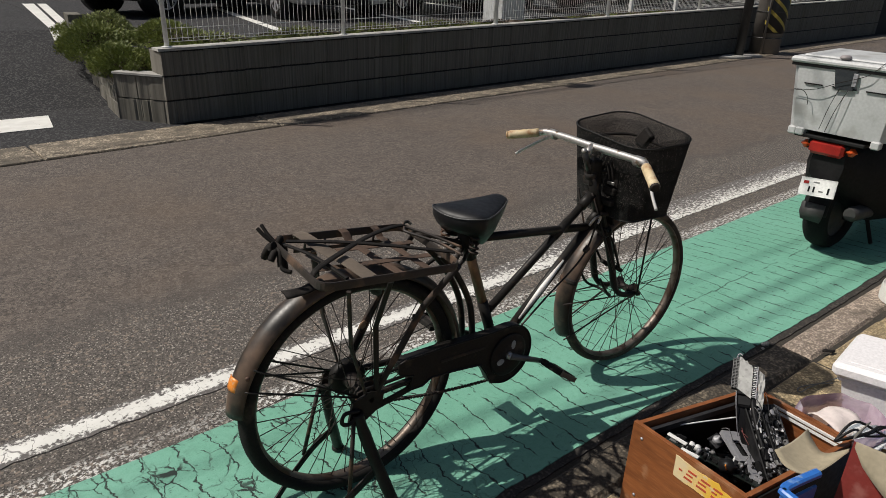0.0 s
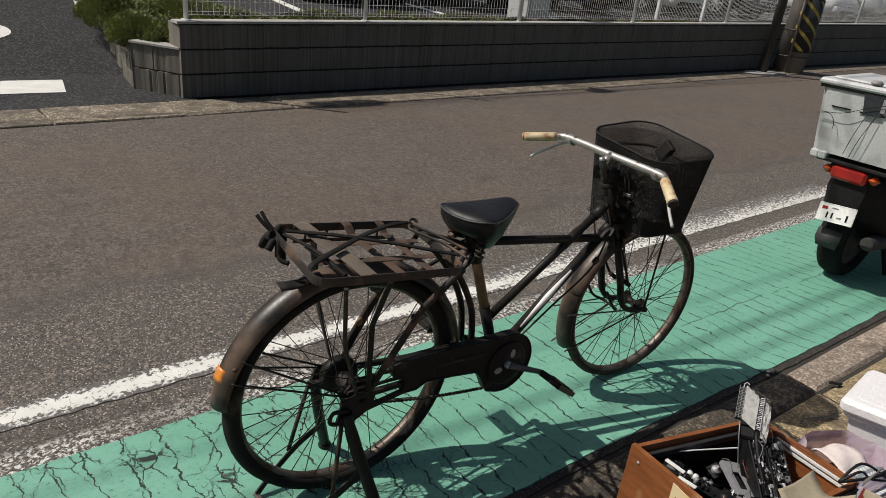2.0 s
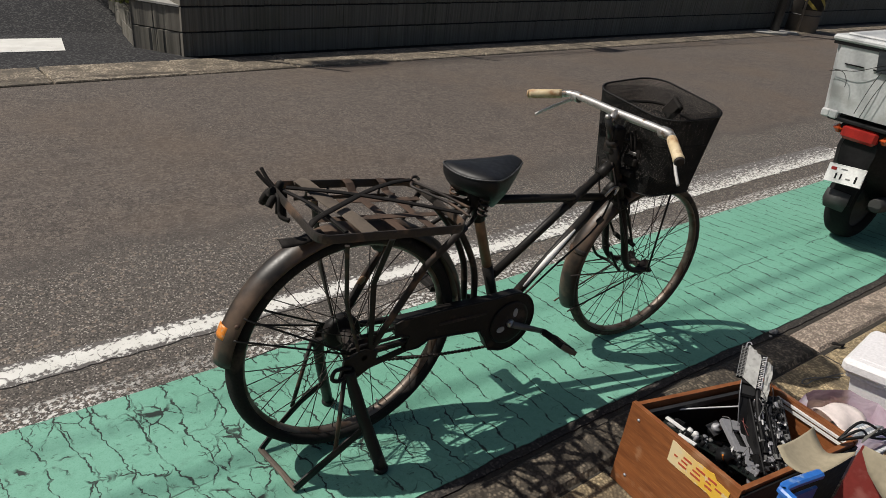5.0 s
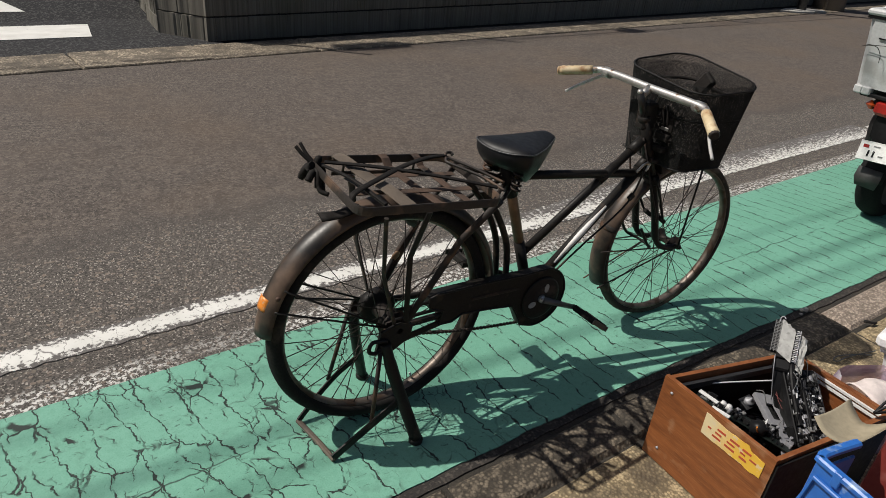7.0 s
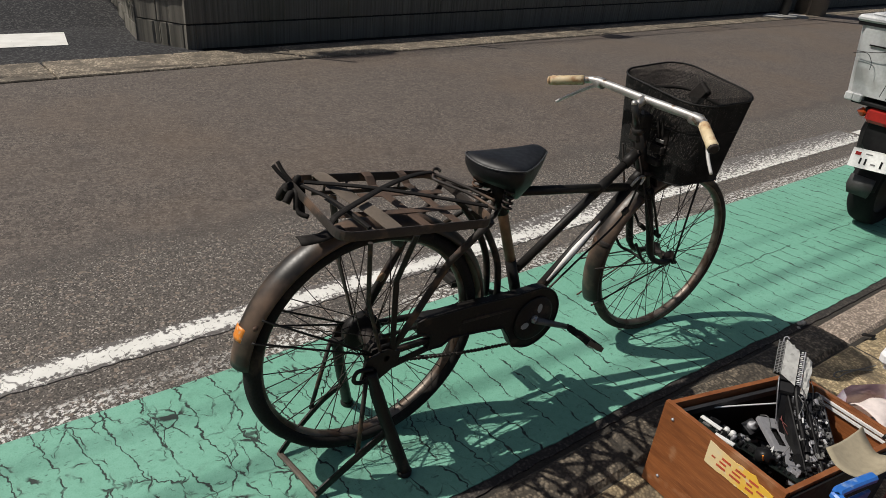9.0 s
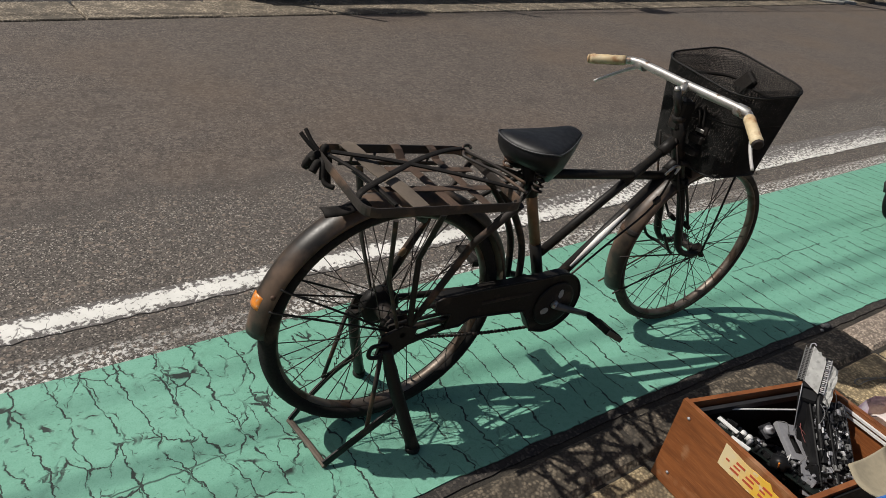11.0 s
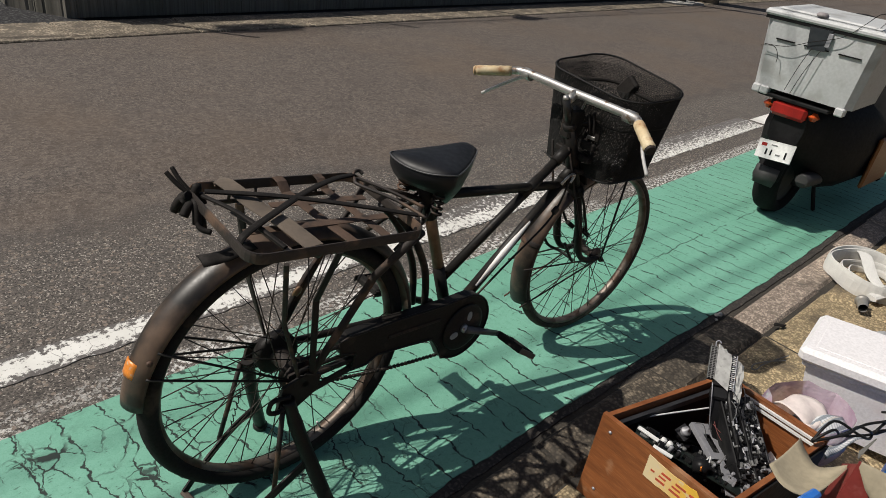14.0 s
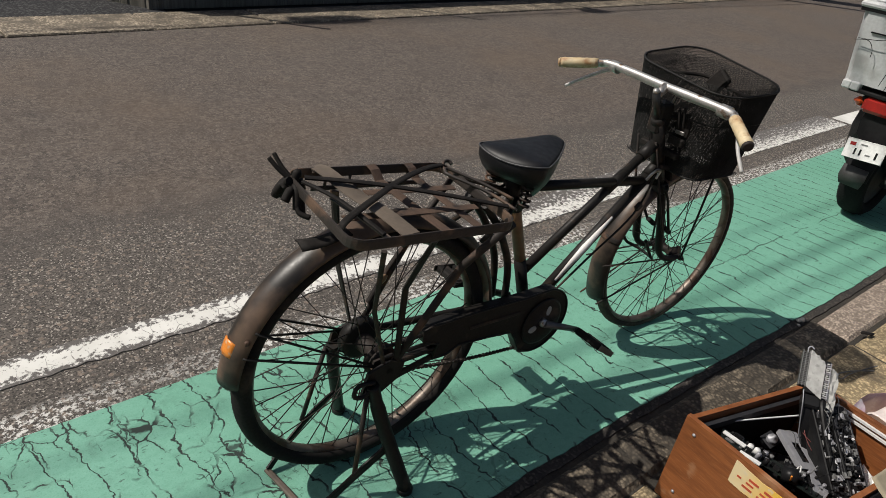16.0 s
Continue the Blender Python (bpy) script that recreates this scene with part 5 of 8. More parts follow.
# ---- kerb, paving, gutter ----
def kerb_and_paving():
    rnd = random.Random(11)
    kerb = tagged(thing("kerb", "weathered concrete kerb stones with exposed aggregate", "kerb", kind="structure"))
    x = -4.2
    while x < 14.0:
        w = 0.60
        y1 = y_green_near(x + w / 2) - 0.022
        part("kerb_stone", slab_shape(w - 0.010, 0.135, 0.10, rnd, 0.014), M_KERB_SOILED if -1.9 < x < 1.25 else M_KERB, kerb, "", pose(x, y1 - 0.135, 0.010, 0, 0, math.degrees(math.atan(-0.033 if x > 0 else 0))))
        x += w
    pav = tagged(thing("pavement", "pebble-faced paving slabs, stained and uneven", "pavement", kind="structure"))
    meshes = [slab_shape(0.590, 0.590, 0.06, rnd).mesh("paving_slab", M_PAVER) for _ in range(5)]
    for i in range(-6, 22):
        for j in range(0, 7):
            x = -3.0 + i * 0.60 + (0.17 if j % 2 else 0.0) + 2.37
            y = y_green_near(x) - 0.022 - 0.135 - 0.016 - 0.60 * (j + 1)
            if -4 < x < 11:
                part("paving_slab", meshes[rnd.randrange(5)], M_PAVER, pav, "", pose(x, y, 0.008 + rnd.uniform(-0.003, 0.003), rnd.uniform(-0.3, 0.3), rnd.uniform(-0.3, 0.3), math.degrees(math.atan(-0.033 if x > 0 else 0))))
    gut = tagged(thing("gutter", "pale concrete gutter slabs along the far road edge", "gutter", kind="structure"))
    x = -6.0
    rg = random.Random(3)
    while x < 24:
        w = 0.98 if x < 1.0 else 1.2
        d = 0.50
        part("gutter_slab", slab_shape(w - 0.012, d, 0.08, rg, 0.008), M_GUTTER, gut, "", pose(x + 0.06, y_gutter(x) + 0.012, 0.012, 0, 0, math.degrees(math.atan(0.075))))
        x += w


def block_wall():
    """Block wall: single blocks with scored faces near the corner, pale coping."""
    wall = tagged(thing("wall_north", "dark grey split-face block retaining wall with pale coping", "wall", kind="structure"))
    top = lambda x: 0.640 + 0.0195 * (x - 1.1)
    ang = math.degrees(math.atan(0.083))
    rnd = random.Random(8)
    # block: scored face
    def block(w, h):
        sh = Shape()
        k = max(4, int(w / 0.022))
        x = 0.0
        prof = [(0.0, 0.003), (0.002, 0.0)]
        cut = sorted(rnd.uniform(0.005, w - 0.005) for _ in range(k))
        for c in cut:
            d = rnd.uniform(0.0, 0.009)
            prof.append((c, d))
        prof += [(w - 0.002, 0.0), (w, 0.003)]
        n = len(prof)
        for z, ins in ((0.0, 0.004), (0.004, 0.0), (h - 0.004, 0.0), (h, 0.004)):
            for px, py in prof:
                sh.v.append((px, py + ins, z))
            sh.v.append((w, 0.15, z))
            sh.v.append((0.0, 0.15, z))
        m = n + 2
        for r in range(3):
            for i in range(m):
                j = (i + 1) % m
                sh.face((r * m + i, r * m + j, (r + 1) * m + j, (r + 1) * m + i))
        sh.face(range(3 * m, 4 * m))
        return sh
    bw = 0.40
    kinds = [[block(bw - 0.001, 0.199) for _ in range(4)] for r in range(1)]
    metas = [[s.mesh("block", M_WALL) for s in row] for row in kinds]
    x, i = 1.07, 0
    while x < 24.0:
        h = top(x + bw / 2)
        for r in range(3):
            sc = h / 3 / 0.210
            part("block", metas[0][rnd.randrange(4)], M_WALL, wall, "", Matrix.Translation((x + 0.002, y_wall(x) + rnd.uniform(-0.0015, 0.0015), -0.01 + r * (h + 0.01) / 3 + 0.002)) @ pose(0, 0, 0, 0, 0, ang) @ Matrix.Diagonal((1, 1, sc, 1)))
        x += bw * math.cos(radians(ang))
        i += 1
    core = Shape()
    P = []
    for x in (1.08, 24.0, 80.0):
        P.append((x, y_wall(x) + 0.010, y_wall(x) + 0.15, top(x) - 0.004))
    for x, a, b, h in P:
        core.v += [(x, a, -0.05), (x, b, -0.05), (x, b, h), (x, a, h)]
    for i in range(2):
        o = i * 4
        for k in range(4):
            j = (k + 1) % 4
            core.face((o + k, o + 4 + k, o + 4 + j, o + j))
    core.face((0, 1, 2, 3))
    part("wall_core", core, mat("dark_joint", (0.010, 0.0095, 0.009), None, 0.95), wall, "dark recessed joints")
    cop = Shape()
    for x in (1.05, 80.0):
        h = top(x)
        cop.v += [(x, y_wall(x) - 0.012, h), (x, y_wall(x) + 0.162, h), (x, y_wall(x) + 0.162, h + 0.022), (x, y_wall(x) - 0.012, h + 0.022)]
    for k in range(4):
        j = (k + 1) % 4
        cop.face((k, 4 + k, 4 + j, j))
    cop.face((0, 1, 2, 3))
    part("coping", cop, M_CAP, wall, "pale cement coping")
    # returning end of the tall wall, low wall of the planting bed
    for r in range(3):
        part("block", Shape().box((0, 0, 0), (0.148, 0.14, 0.212), pose(1.064, y_wall(1.07) + 0.152, -0.01 + r * 0.216, 0, 0, 0), 0.004), M_WALL, wall)
    low = tagged(thing("wall_low", "low dark block wall round the planting bed", "wall", kind="structure"))
    p0, p1 = Vector((0.765, 5.330)), Vector((1.075, y_wall(1.075) + 0.03))
    d = p1 - p0
    yaw = math.degrees(math.atan2(d.y, d.x))
    for r in range(2):
        part("block", block(d.length - 0.004, 0.205), M_WALL, low, "", Matrix.Translation((p0.x, p0.y, -0.01 + r * 0.212)) @ pose(0, 0, 0, 0, 0, yaw))
    part("low_coping", Shape().box((-0.006, -0.012, 0.414), (d.length, 0.16, 0.432), pose(p0.x, p0.y, 0, 0, 0, yaw)), M_CAP, low, "pale cement coping")
    # side of the bed along the drive
    side = [Vector((0.764, 5.320)), Vector((0.815, 5.95)), Vector((0.89, 7.0)), Vector((1.01, 8.3))]
    for a, c in zip(side[1:], side):
        v = c - a
        yw = math.degrees(math.atan2(v.y, v.x))
        k = max(1, round(v.length / 0.4))
        for i in range(k):
            q = a + v * (i / k)
            h = 0.42 if q.y < 5.5 else 0.30
            for r in range(2):
                part("block", block(v.length / k - 0.004, h / 2 - 0.004), M_WALL, low, "", Matrix.Translation((q.x, q.y, -0.01 + r * h / 2 + max(0.0, (q.y - 6.0) * 0.2))) @ pose(0, 0, 0, 0, 0, yw))
    soil = Shape().prism([(0.78, 5.34), (1.10, y_wall(1.1) + 0.12), (1.215, 5.1), (1.215, 8.6), (1.10, 8.6), (0.96, 7.0), (0.86, 5.95)], -0.02, 0.30)
    tagged(part("bed_soil", soil, M_SOIL), "dark soil of the planting bed", "soil", kind="structure")


M_WHITE = mat("white_fence_coat", (0.78, 0.78, 0.76), (0.66, 0.66, 0.63), 0.45, scale=8.0, fine=60.0, bump=0.05)


def fence():
    top = lambda x: 0.662 + 0.0195 * (x - 1.1)
    f = thing("mesh_fence", "white coated wire mesh fence standing on the block wall", "fence")
    xs = [1.16, 3.09, 5.57, 8.27, 11.44, 14.9, 18.87, 23.0]
    H = 1.15
    for x in xs:
        y = y_wall(x) + 0.075
        part("post", Shape().tube([(x, y, top(x) - 0.003), (x, y, top(x) + H)], 0.022 if x < 4 else 0.028, 10), M_WHITE, f)
        part("post_base", Shape().lathe([(0.045, 0), (0.045, 0.008), (0.03, 0.012)], pose(x, y, top(x)), 10), M_WHITE, f)
    for a, c in zip(xs, xs[1:]):
        sh = Shape()
        n = int((c - a) / 0.05)
        for i in range(1, n):
            x = a + (c - a) * i / n
            y = y_wall(x) + 0.075
            sh.tube([(x, y, top(x) + 0.045), (x, y, top(x) + H - 0.03)], 0.0024, 4, caps=False)
        for z in (0.045, 0.075, 0.16, 0.42, 0.70, 0.95, H - 0.03):
            dy = 0.018 if z == 0.075 else 0.0
            sh.tube([(a, y_wall(a) + 0.075 - dy, top(a) + z), (c, y_wall(c) + 0.075 - dy, top(c) + z)], 0.0028, 4)
        part("mesh_panel", sh, M_WHITE, f)


kerb_and_paving()
block_wall()
fence()
# ---- flea-market goods on the pavement ----
def sticker_material():
    """Yellow print that fades to bare paper at its torn end."""
    n = Net("torn_yellow_sticker", 0.6)
    tc = n.N.new("ShaderNodeTexCoord").outputs["Object"]
    x, y, z = n.xyz(tc)
    k = n.math("ADD", y, n.math("MULTIPLY", n.noise(30.0, 5.0, tc), 0.07))
    col = n.mix(n.ramp(k, -0.06, 0.03), (0.70, 0.43, 0.05), (0.66, 0.55, 0.33))
    col = n.mix(n.ramp(n.noise(45.0, 6.0, tc), 0.58, 0.64, 0.0, 0.7), col, (0.62, 0.52, 0.36))
    col = n.mix(n.ramp(n.noise(24.0, 6.0, tc), 0.66, 0.70, 0.0, 0.8), col, (0.30, 0.14, 0.06))
    return n.done(col, n.noise(60.0), 0.2, 0.001)


M_DARK = mat("black_board", (0.012, 0.012, 0.0122), (0.018, 0.018, 0.018), 0.6, spec=0.15, scale=20.0, fine=90.0)
M_PLASTIC_B = mat("black_plastic", (0.009, 0.009, 0.0095), (0.014, 0.014, 0.015), 0.4, spec=0.16, scale=10.0, fine=80.0, bump=0.05)
M_GREYD = mat("dark_grey_metal", (0.045, 0.045, 0.048), (0.026, 0.026, 0.029), 0.45, metal=0.3, scale=20.0, fine=120.0)
M_PCB = mat("dark_circuit_board", (0.007, 0.014, 0.010), (0.008, 0.010, 0.009), 0.5, scale=40.0, fine=300.0, bump=0.3)
M_STEEL = mat("galvanised_plate", (0.36, 0.36, 0.38), (0.28, 0.28, 0.30), 0.5, metal=0.35, scale=15.0, fine=120.0, bump=0.08)
M_LABEL = mat("torn_label", (0.44, 0.44, 0.42), (0.26, 0.26, 0.25), 0.6, scale=40.0, fine=120.0, bump=0.2, dirt=(0.22, 0.22, 0.21), dirt_amt=0.20, dirt_scale=60.0)
M_BRIGHT = mat("bright_steel", (0.74, 0.74, 0.74), (0.64, 0.64, 0.64), 0.45, metal=0.0, scale=20.0)
M_IVORY = mat("white_plastic", (0.74, 0.74, 0.72), (0.62, 0.62, 0.60), 0.45, scale=12.0, fine=80.0, bump=0.05)
M_GREYP = mat("grey_connector", (0.185, 0.185, 0.18), (0.10, 0.10, 0.10), 0.5, scale=12.0, fine=120.0)
M_STICKER = sticker_material()
M_REDINK = mat("red_print", (0.50, 0.07, 0.03), (0.42, 0.10, 0.05), 0.6, scale=30.0)
M_REDWIRE = mat("dull_red_wire", (0.15, 0.035, 0.030), (0.11, 0.030, 0.026), 0.6, scale=30.0)
M_CARD = mat("tan_cardboard", (0.33, 0.285, 0.20), (0.28, 0.24, 0.165), 0.85, scale=6.0, fine=90.0, bump=0.1, dist=0.001)
M_REDBOX = mat("red_card", (0.30, 0.045, 0.035), (0.22, 0.035, 0.03), 0.6, scale=7.0, fine=90.0, dirt=(0.36, 0.12, 0.10), dirt_amt=0.15, dirt_scale=14.0)
M_BLUE = mat("blue_plastic", (0.030, 0.155, 0.52), (0.025, 0.115, 0.42), 0.38, scale=5.0, fine=60.0, bump=0.06, dirt=(0.25, 0.36, 0.55), dirt_amt=0.04, dirt_scale=20.0)
M_STYRO = mat("expanded_foam", (0.80, 0.78, 0.785), (0.76, 0.74, 0.755), 0.55, scale=3.0, fine=120.0, bump=0.10, dist=0.001, dirt=(0.66, 0.60, 0.60), dirt_amt=0.10, dirt_scale=5.0)
M_HOSE = mat("white_canvas_hose", (0.72, 0.71, 0.67), (0.60, 0.59, 0.56), 0.85, scale=10.0, fine=260.0, bump=0.5, dist=0.0008)
M_NICKEL = mat("dull_nickel", (0.46, 0.44, 0.40), (0.32, 0.30, 0.27), 0.42, metal=0.55, scale=20.0, fine=120.0)
M_CLOTH = mat("printed_paper", (0.74, 0.66, 0.62), (0.66, 0.57, 0.55), 0.85, scale=10.0, fine=60.0)
M_BLOCK = mat("brown_board", (0.24, 0.135, 0.06), (0.17, 0.09, 0.04), 0.7, scale=8.0, fine=90.0)


def bag_material():
    n = Net("lilac_plastic_film", 0.25)
    n.put(n.b.inputs["Transmission Weight"], 0.55)
    n.put(n.b.inputs["IOR"], 1.12)
    c = n.mix(n.ramp(n.noise(18.0, 4.0), 0.35, 0.65), (0.52, 0.34, 0.46), (0.74, 0.57, 0.68))
    return n.done(c, n.noise(26.0, 5.0), 0.7, 0.01)


def plaid_material():
    """Woven check in blue-grey, white and a little ochre."""
    n = Net("checked_cloth", 0.9)
    tc = n.N.new("ShaderNodeTexCoord").outputs["Object"]
    x, y, z = n.xyz(tc)
    def band(v, f, w):
        s = n.math("SINE", n.math("MULTIPLY", v, f))
        return n.ramp(s, w, w + 0.05)
    c = n.mix(n.math("MULTIPLY", band(x, 620.0, 0.25), 0.55), (0.60, 0.61, 0.62), (0.20, 0.24, 0.28))
    c = n.mix(n.math("MULTIPLY", band(y, 330.0, 0.10), 0.75), c, (0.12, 0.15, 0.18))
    c = n.mix(n.math("MULTIPLY", band(y, 105.0, 0.93), 0.25), c, (0.45, 0.30, 0.12))
    return n.done(c, n.noise(120.0), 0.2, 0.002)


M_BAG = bag_material()
M_PLAID = plaid_material()


def crate():
    """Wooden cabinet lying open side up, racked a little out of square."""
    T = pose(0.738, -0.682, 0.012, 0, 0, -10)
    H, t = 0.268, 0.013
    BL, BR, NR, NL = Vector((-0.220, 0.150)), Vector((0.222, 0.108)), Vector((0.246, -0.178)), Vector((-0.190, -0.178))
    c = thing("wooden_crate", "open brown veneered wooden cabinet full of electronic scrap", "crate", T)

    def panel(a, b, o0, o1, z0, z1, e0=0.0, e1=0.0):
        """A board along the edge a-b, from o0 to o1 inwards, shortened by e0 and e1 at its ends."""
        d = (b - a).normalized()
        m = Vector((d.y, -d.x))
        a, b = a + d * e0, b - d * e1
        q = [a + m * o0, b + m * o0, b + m * o1, a + m * o1]
        return Shape().prism([(p.x, p.y) for p in q[::-1]], z0, z1)
    part("side_panel", panel(NL, BL, 0, t, 0, H), M_WOOD, c)
    part("side_panel", panel(BR, NR, 0, t, 0, H), M_WOOD, c)
    part("back_panel", panel(BL, BR, 0.001, t, 0, H - 0.003, t + 0.003, t + 0.002), M_WOOD, c)
    part("front_panel", panel(NR, NL, 0.001, t, 0, H - 0.003, t + 0.002, t + 0.003), M_WOOD, c)
    part("back_lining", panel(BL, BR, t + 0.001, t + 0.004, 0.01, H - 0.030, t + 0.006, t + 0.004), M_DARK, c, "black inner lining")
    part("back_rail", panel(BL, BR, t + 0.005, t + 0.016, H - 0.040, H - 0.022, t + 0.008, t + 0.01), M_GREYD, c, "dark grey rail")
    part("side_lining", panel(NL, BL, t + 0.001, t + 0.004, 0.01, H - 0.020, t + 0.006, t + 0.022), M_DARK, c, "black inner lining")
    # shade of the side turned from the sun, put in as a black sheet
    part("front_face", panel(NR, NL, -0.006, -0.001, 0.004, H - 0.014, 0.004, 0.004), M_DARK, c, "black sheet giving the near outer face its shade")
    part("floor_panel", Shape().prism([(p.x * 0.92, p.y * 0.90) for p in (NL, NR, BR, BL)], 0.001, 0.012), M_DARK, c)
    for z in (0.236, 0.250):
        part("white_strip", panel(BR, NR, t + 0.001, t + 0.008, z, z + 0.006, 0.075, 0.014), M_IVORY, c, "white plastic edge strip")
    d = BL - NL
    L = pose(NL.x, NL.y, 0, 0, 0, math.degrees(math.atan2(d.y, d.x)) - 90) @ pose(0, 0.178, 0)
    for v, z in ((0.118, 0.232), (0.109, 0.045)):
        part("screw", Shape().lathe([(0.0045, 0), (0.0045, 0.002), (0.0, 0.003)], L @ pose(0, v, z, 0, -90, 0), 10), M_STEEL, c)
    # sticker: torn outline with red strokes
    rnd = random.Random(2)
    out = []
    for i in range(15):
        out.append((-0.158 + 0.168 * i / 14, 0.193 + rnd.uniform(-0.002, 0.002)))
    for i in range(15):
        out.append((0.012 - 0.170 * i / 14, 0.250 + (0.004 if i < 11 else -0.006) + rnd.uniform(-0.003, 0.003)))
    face = L @ pose(-0.0005, 0, 0, 0, 0, 0) @ Matrix(((0, 0, -1, 0), (1, 0, 0, 0), (0, 1, 0, 0), (0, 0, 0, 1)))
    st = part("sticker", Shape().prism(out, 0.0, 0.0012, face), M_STICKER, c, "torn yellow sticker with red bars")
    for by, h, bars in ((0.235, 0.006, ((-0.112, 0.024), (-0.078, 0.026), (-0.040, 0.024))), (0.223, 0.005, ((-0.132, 0.018), (-0.104, 0.014), (-0.070, 0.022), (-0.034, 0.018), (-0.008, 0.010))), (0.210, 0.006, ((-0.108, 0.020), (-0.070, 0.028), (-0.032, 0.024)))):
        for bx, w in bars:
            part("red_bar", Shape().box((bx - w / 2, by - h / 2, 0.0014), (bx + w / 2, by + h / 2, 0.0020), face), M_REDINK, st)
    return T


def scrap(T):
    """Electronic scrap heaped in the cabinet."""
    rnd = random.Random(21)

    def board(name, label, m, w, d, comps, material, th=0.002):
        t = thing(name, label, "circuit board", T @ m, group="scrap in the cabinet")
        part("board", Shape().box((-w / 2, -d / 2, 0), (w / 2, d / 2, th)), material, t)
        for _ in range(comps):
            x, y = rnd.uniform(-w / 2, w / 2) * 0.9, rnd.uniform(-d / 2, d / 2) * 0.9
            k = rnd.random()
            mt = rnd.choice((M_PLASTIC_B, M_PLASTIC_B, M_GREYP, M_STEEL, M_DARK))
            if k < 0.6:
                a, b2, h = rnd.uniform(0.004, 0.020), rnd.uniform(0.004, 0.014), rnd.uniform(0.003, 0.014)
                part("chip", Shape().box((-a / 2, -b2 / 2, 0), (a / 2, b2 / 2, h), pose(x, y, th, 0, 0, rnd.choice((0, 90))), 0.0008), mt, t)
            else:
                r, h = rnd.uniform(0.0025, 0.006), rnd.uniform(0.006, 0.016)
                part("capacitor", Shape().lathe([(r, 0), (r, h - 0.001), (r * 0.8, h)], pose(x, y, th), 10), mt, t)
        return t
    board("circuit_board", "dark populated circuit board with green film", pose(-0.088, -0.020, 0.212, 8, 16, 28), 0.066, 0.26, 60, M_PCB)
    board("circuit_board", "dark populated circuit board deep in the cabinet", pose(0.03, -0.06, 0.135, -6, 10, 20), 0.18, 0.17, 40, M_DARK)
    board("circuit_board", "small dark circuit board among the scrap", pose(-0.030, -0.085, 0.192, 6, -8, 30), 0.060, 0.13, 38, M_PLASTIC_B)
    board("circuit_board", "small dark circuit board among the scrap", pose(-0.060, 0.055, 0.170, -8, 12, 15), 0.080, 0.08, 24, M_PCB)
    t = thing("silver_motor", "small silver motor can among the scrap", "motor", T @ pose(0.030, 0.062, 0.168, 20, -10, 0))
    part("can", Shape().lathe([(0.013, -0.02), (0.0135, 0.014), (0.0125, 0.018), (0.004, 0.019), (0.003, 0.028), (0.0, 0.029)], None, 18), M_STEEL, t)
    part("flange", Shape().box((-0.020, -0.018, 0.004), (0.020, 0.018, 0.007), None, 0.001), M_GREYD, t)
    # tall printer mechanism: a long black board leaning from the near wall up to the corner
    long_axis = Vector((0.085, 0.165, 0.110)).normalized()
    across = Vector((0.86, -0.46, 0.0))
    across = (across - long_axis * across.dot(long_axis)).normalized()
    up = across.cross(long_axis)
    M = Matrix((across, long_axis, up)).transposed().to_4x4()
    M.translation = (0.070, -0.062, 0.246)
    M = M @ Matrix.Diagonal((0.86, 0.86, 0.86, 1))
    t = thing("printer_mechanism", "tall black printer mechanism crowded with grey parts", "printer part", T @ M)
    part("board", Shape().box((-0.052, -0.130, -0.004), (0.050, 0.120, 0.004), None, 0.002), M_PLASTIC_B, t)
    part("side_rail", Shape().box((-0.054, -0.125, -0.016), (-0.048, 0.105, 0.012), None, 0.003), M_PLASTIC_B, t)
    part("arm", Shape().tube(curve([(-0.036, -0.060, 0.010), (-0.038, 0.030, 0.018), (-0.034, 0.100, 0.024), (-0.020, 0.140, 0.022)]), 0, 8, flat=(0.015, 0.015)), M_PLASTIC_B, t, "black plastic arm")
    part("back_plate", Shape().box((-0.050, -0.125, -0.060), (0.048, 0.100, -0.005), None, 0.004), M_DARK, t)
    part("centre_rail", Shape().box((-0.012, -0.130, 0.003), (-0.004, 0.080, 0.022), None, 0.002), M_PLASTIC_B, t)
    part("edge_rail", Shape().box((0.046, -0.128, -0.006), (0.051, 0.110, 0.012), None, 0.001), M_GREYD, t)
    for i in range(22):
        L, r = rnd.uniform(0.014, 0.036), rnd.uniform(0.0022, 0.0045)
        x, y = rnd.uniform(-0.044, 0.016), rnd.uniform(-0.12, 0.06)
        part("roller", Shape().lathe([(r * 0.7, 0), (r, 0.002), (r, L - 0.002), (r * 0.7, L)], pose(x, y, 0.004 + r + rnd.uniform(0.0, 0.008), -90 + rnd.uniform(-8, 8), 0, rnd.choice((0, 0, 0, 90))), 10), rnd.choice((M_GREYP, M_GREYD, M_GREYD, M_PLASTIC_B, M_STEEL)), t)
    for i in range(120):
        a, b2, h = rnd.uniform(0.004, 0.014), rnd.uniform(0.004, 0.018), rnd.uniform(0.004, 0.020)
        x, y = rnd.uniform(-0.046, 0.046), rnd.uniform(-0.124, 0.10)
        part("component", Shape().box((-a / 2, -b2 / 2, 0), (a / 2, b2 / 2, h), pose(x, y, 0.003, rnd.uniform(-6, 6), rnd.uniform(-6, 6), rnd.choice((0, 0, 90, 35))), 0.001), rnd.choice((M_PLASTIC_B, M_PLASTIC_B, M_GREYD, M_GREYP, M_STEEL)), t)
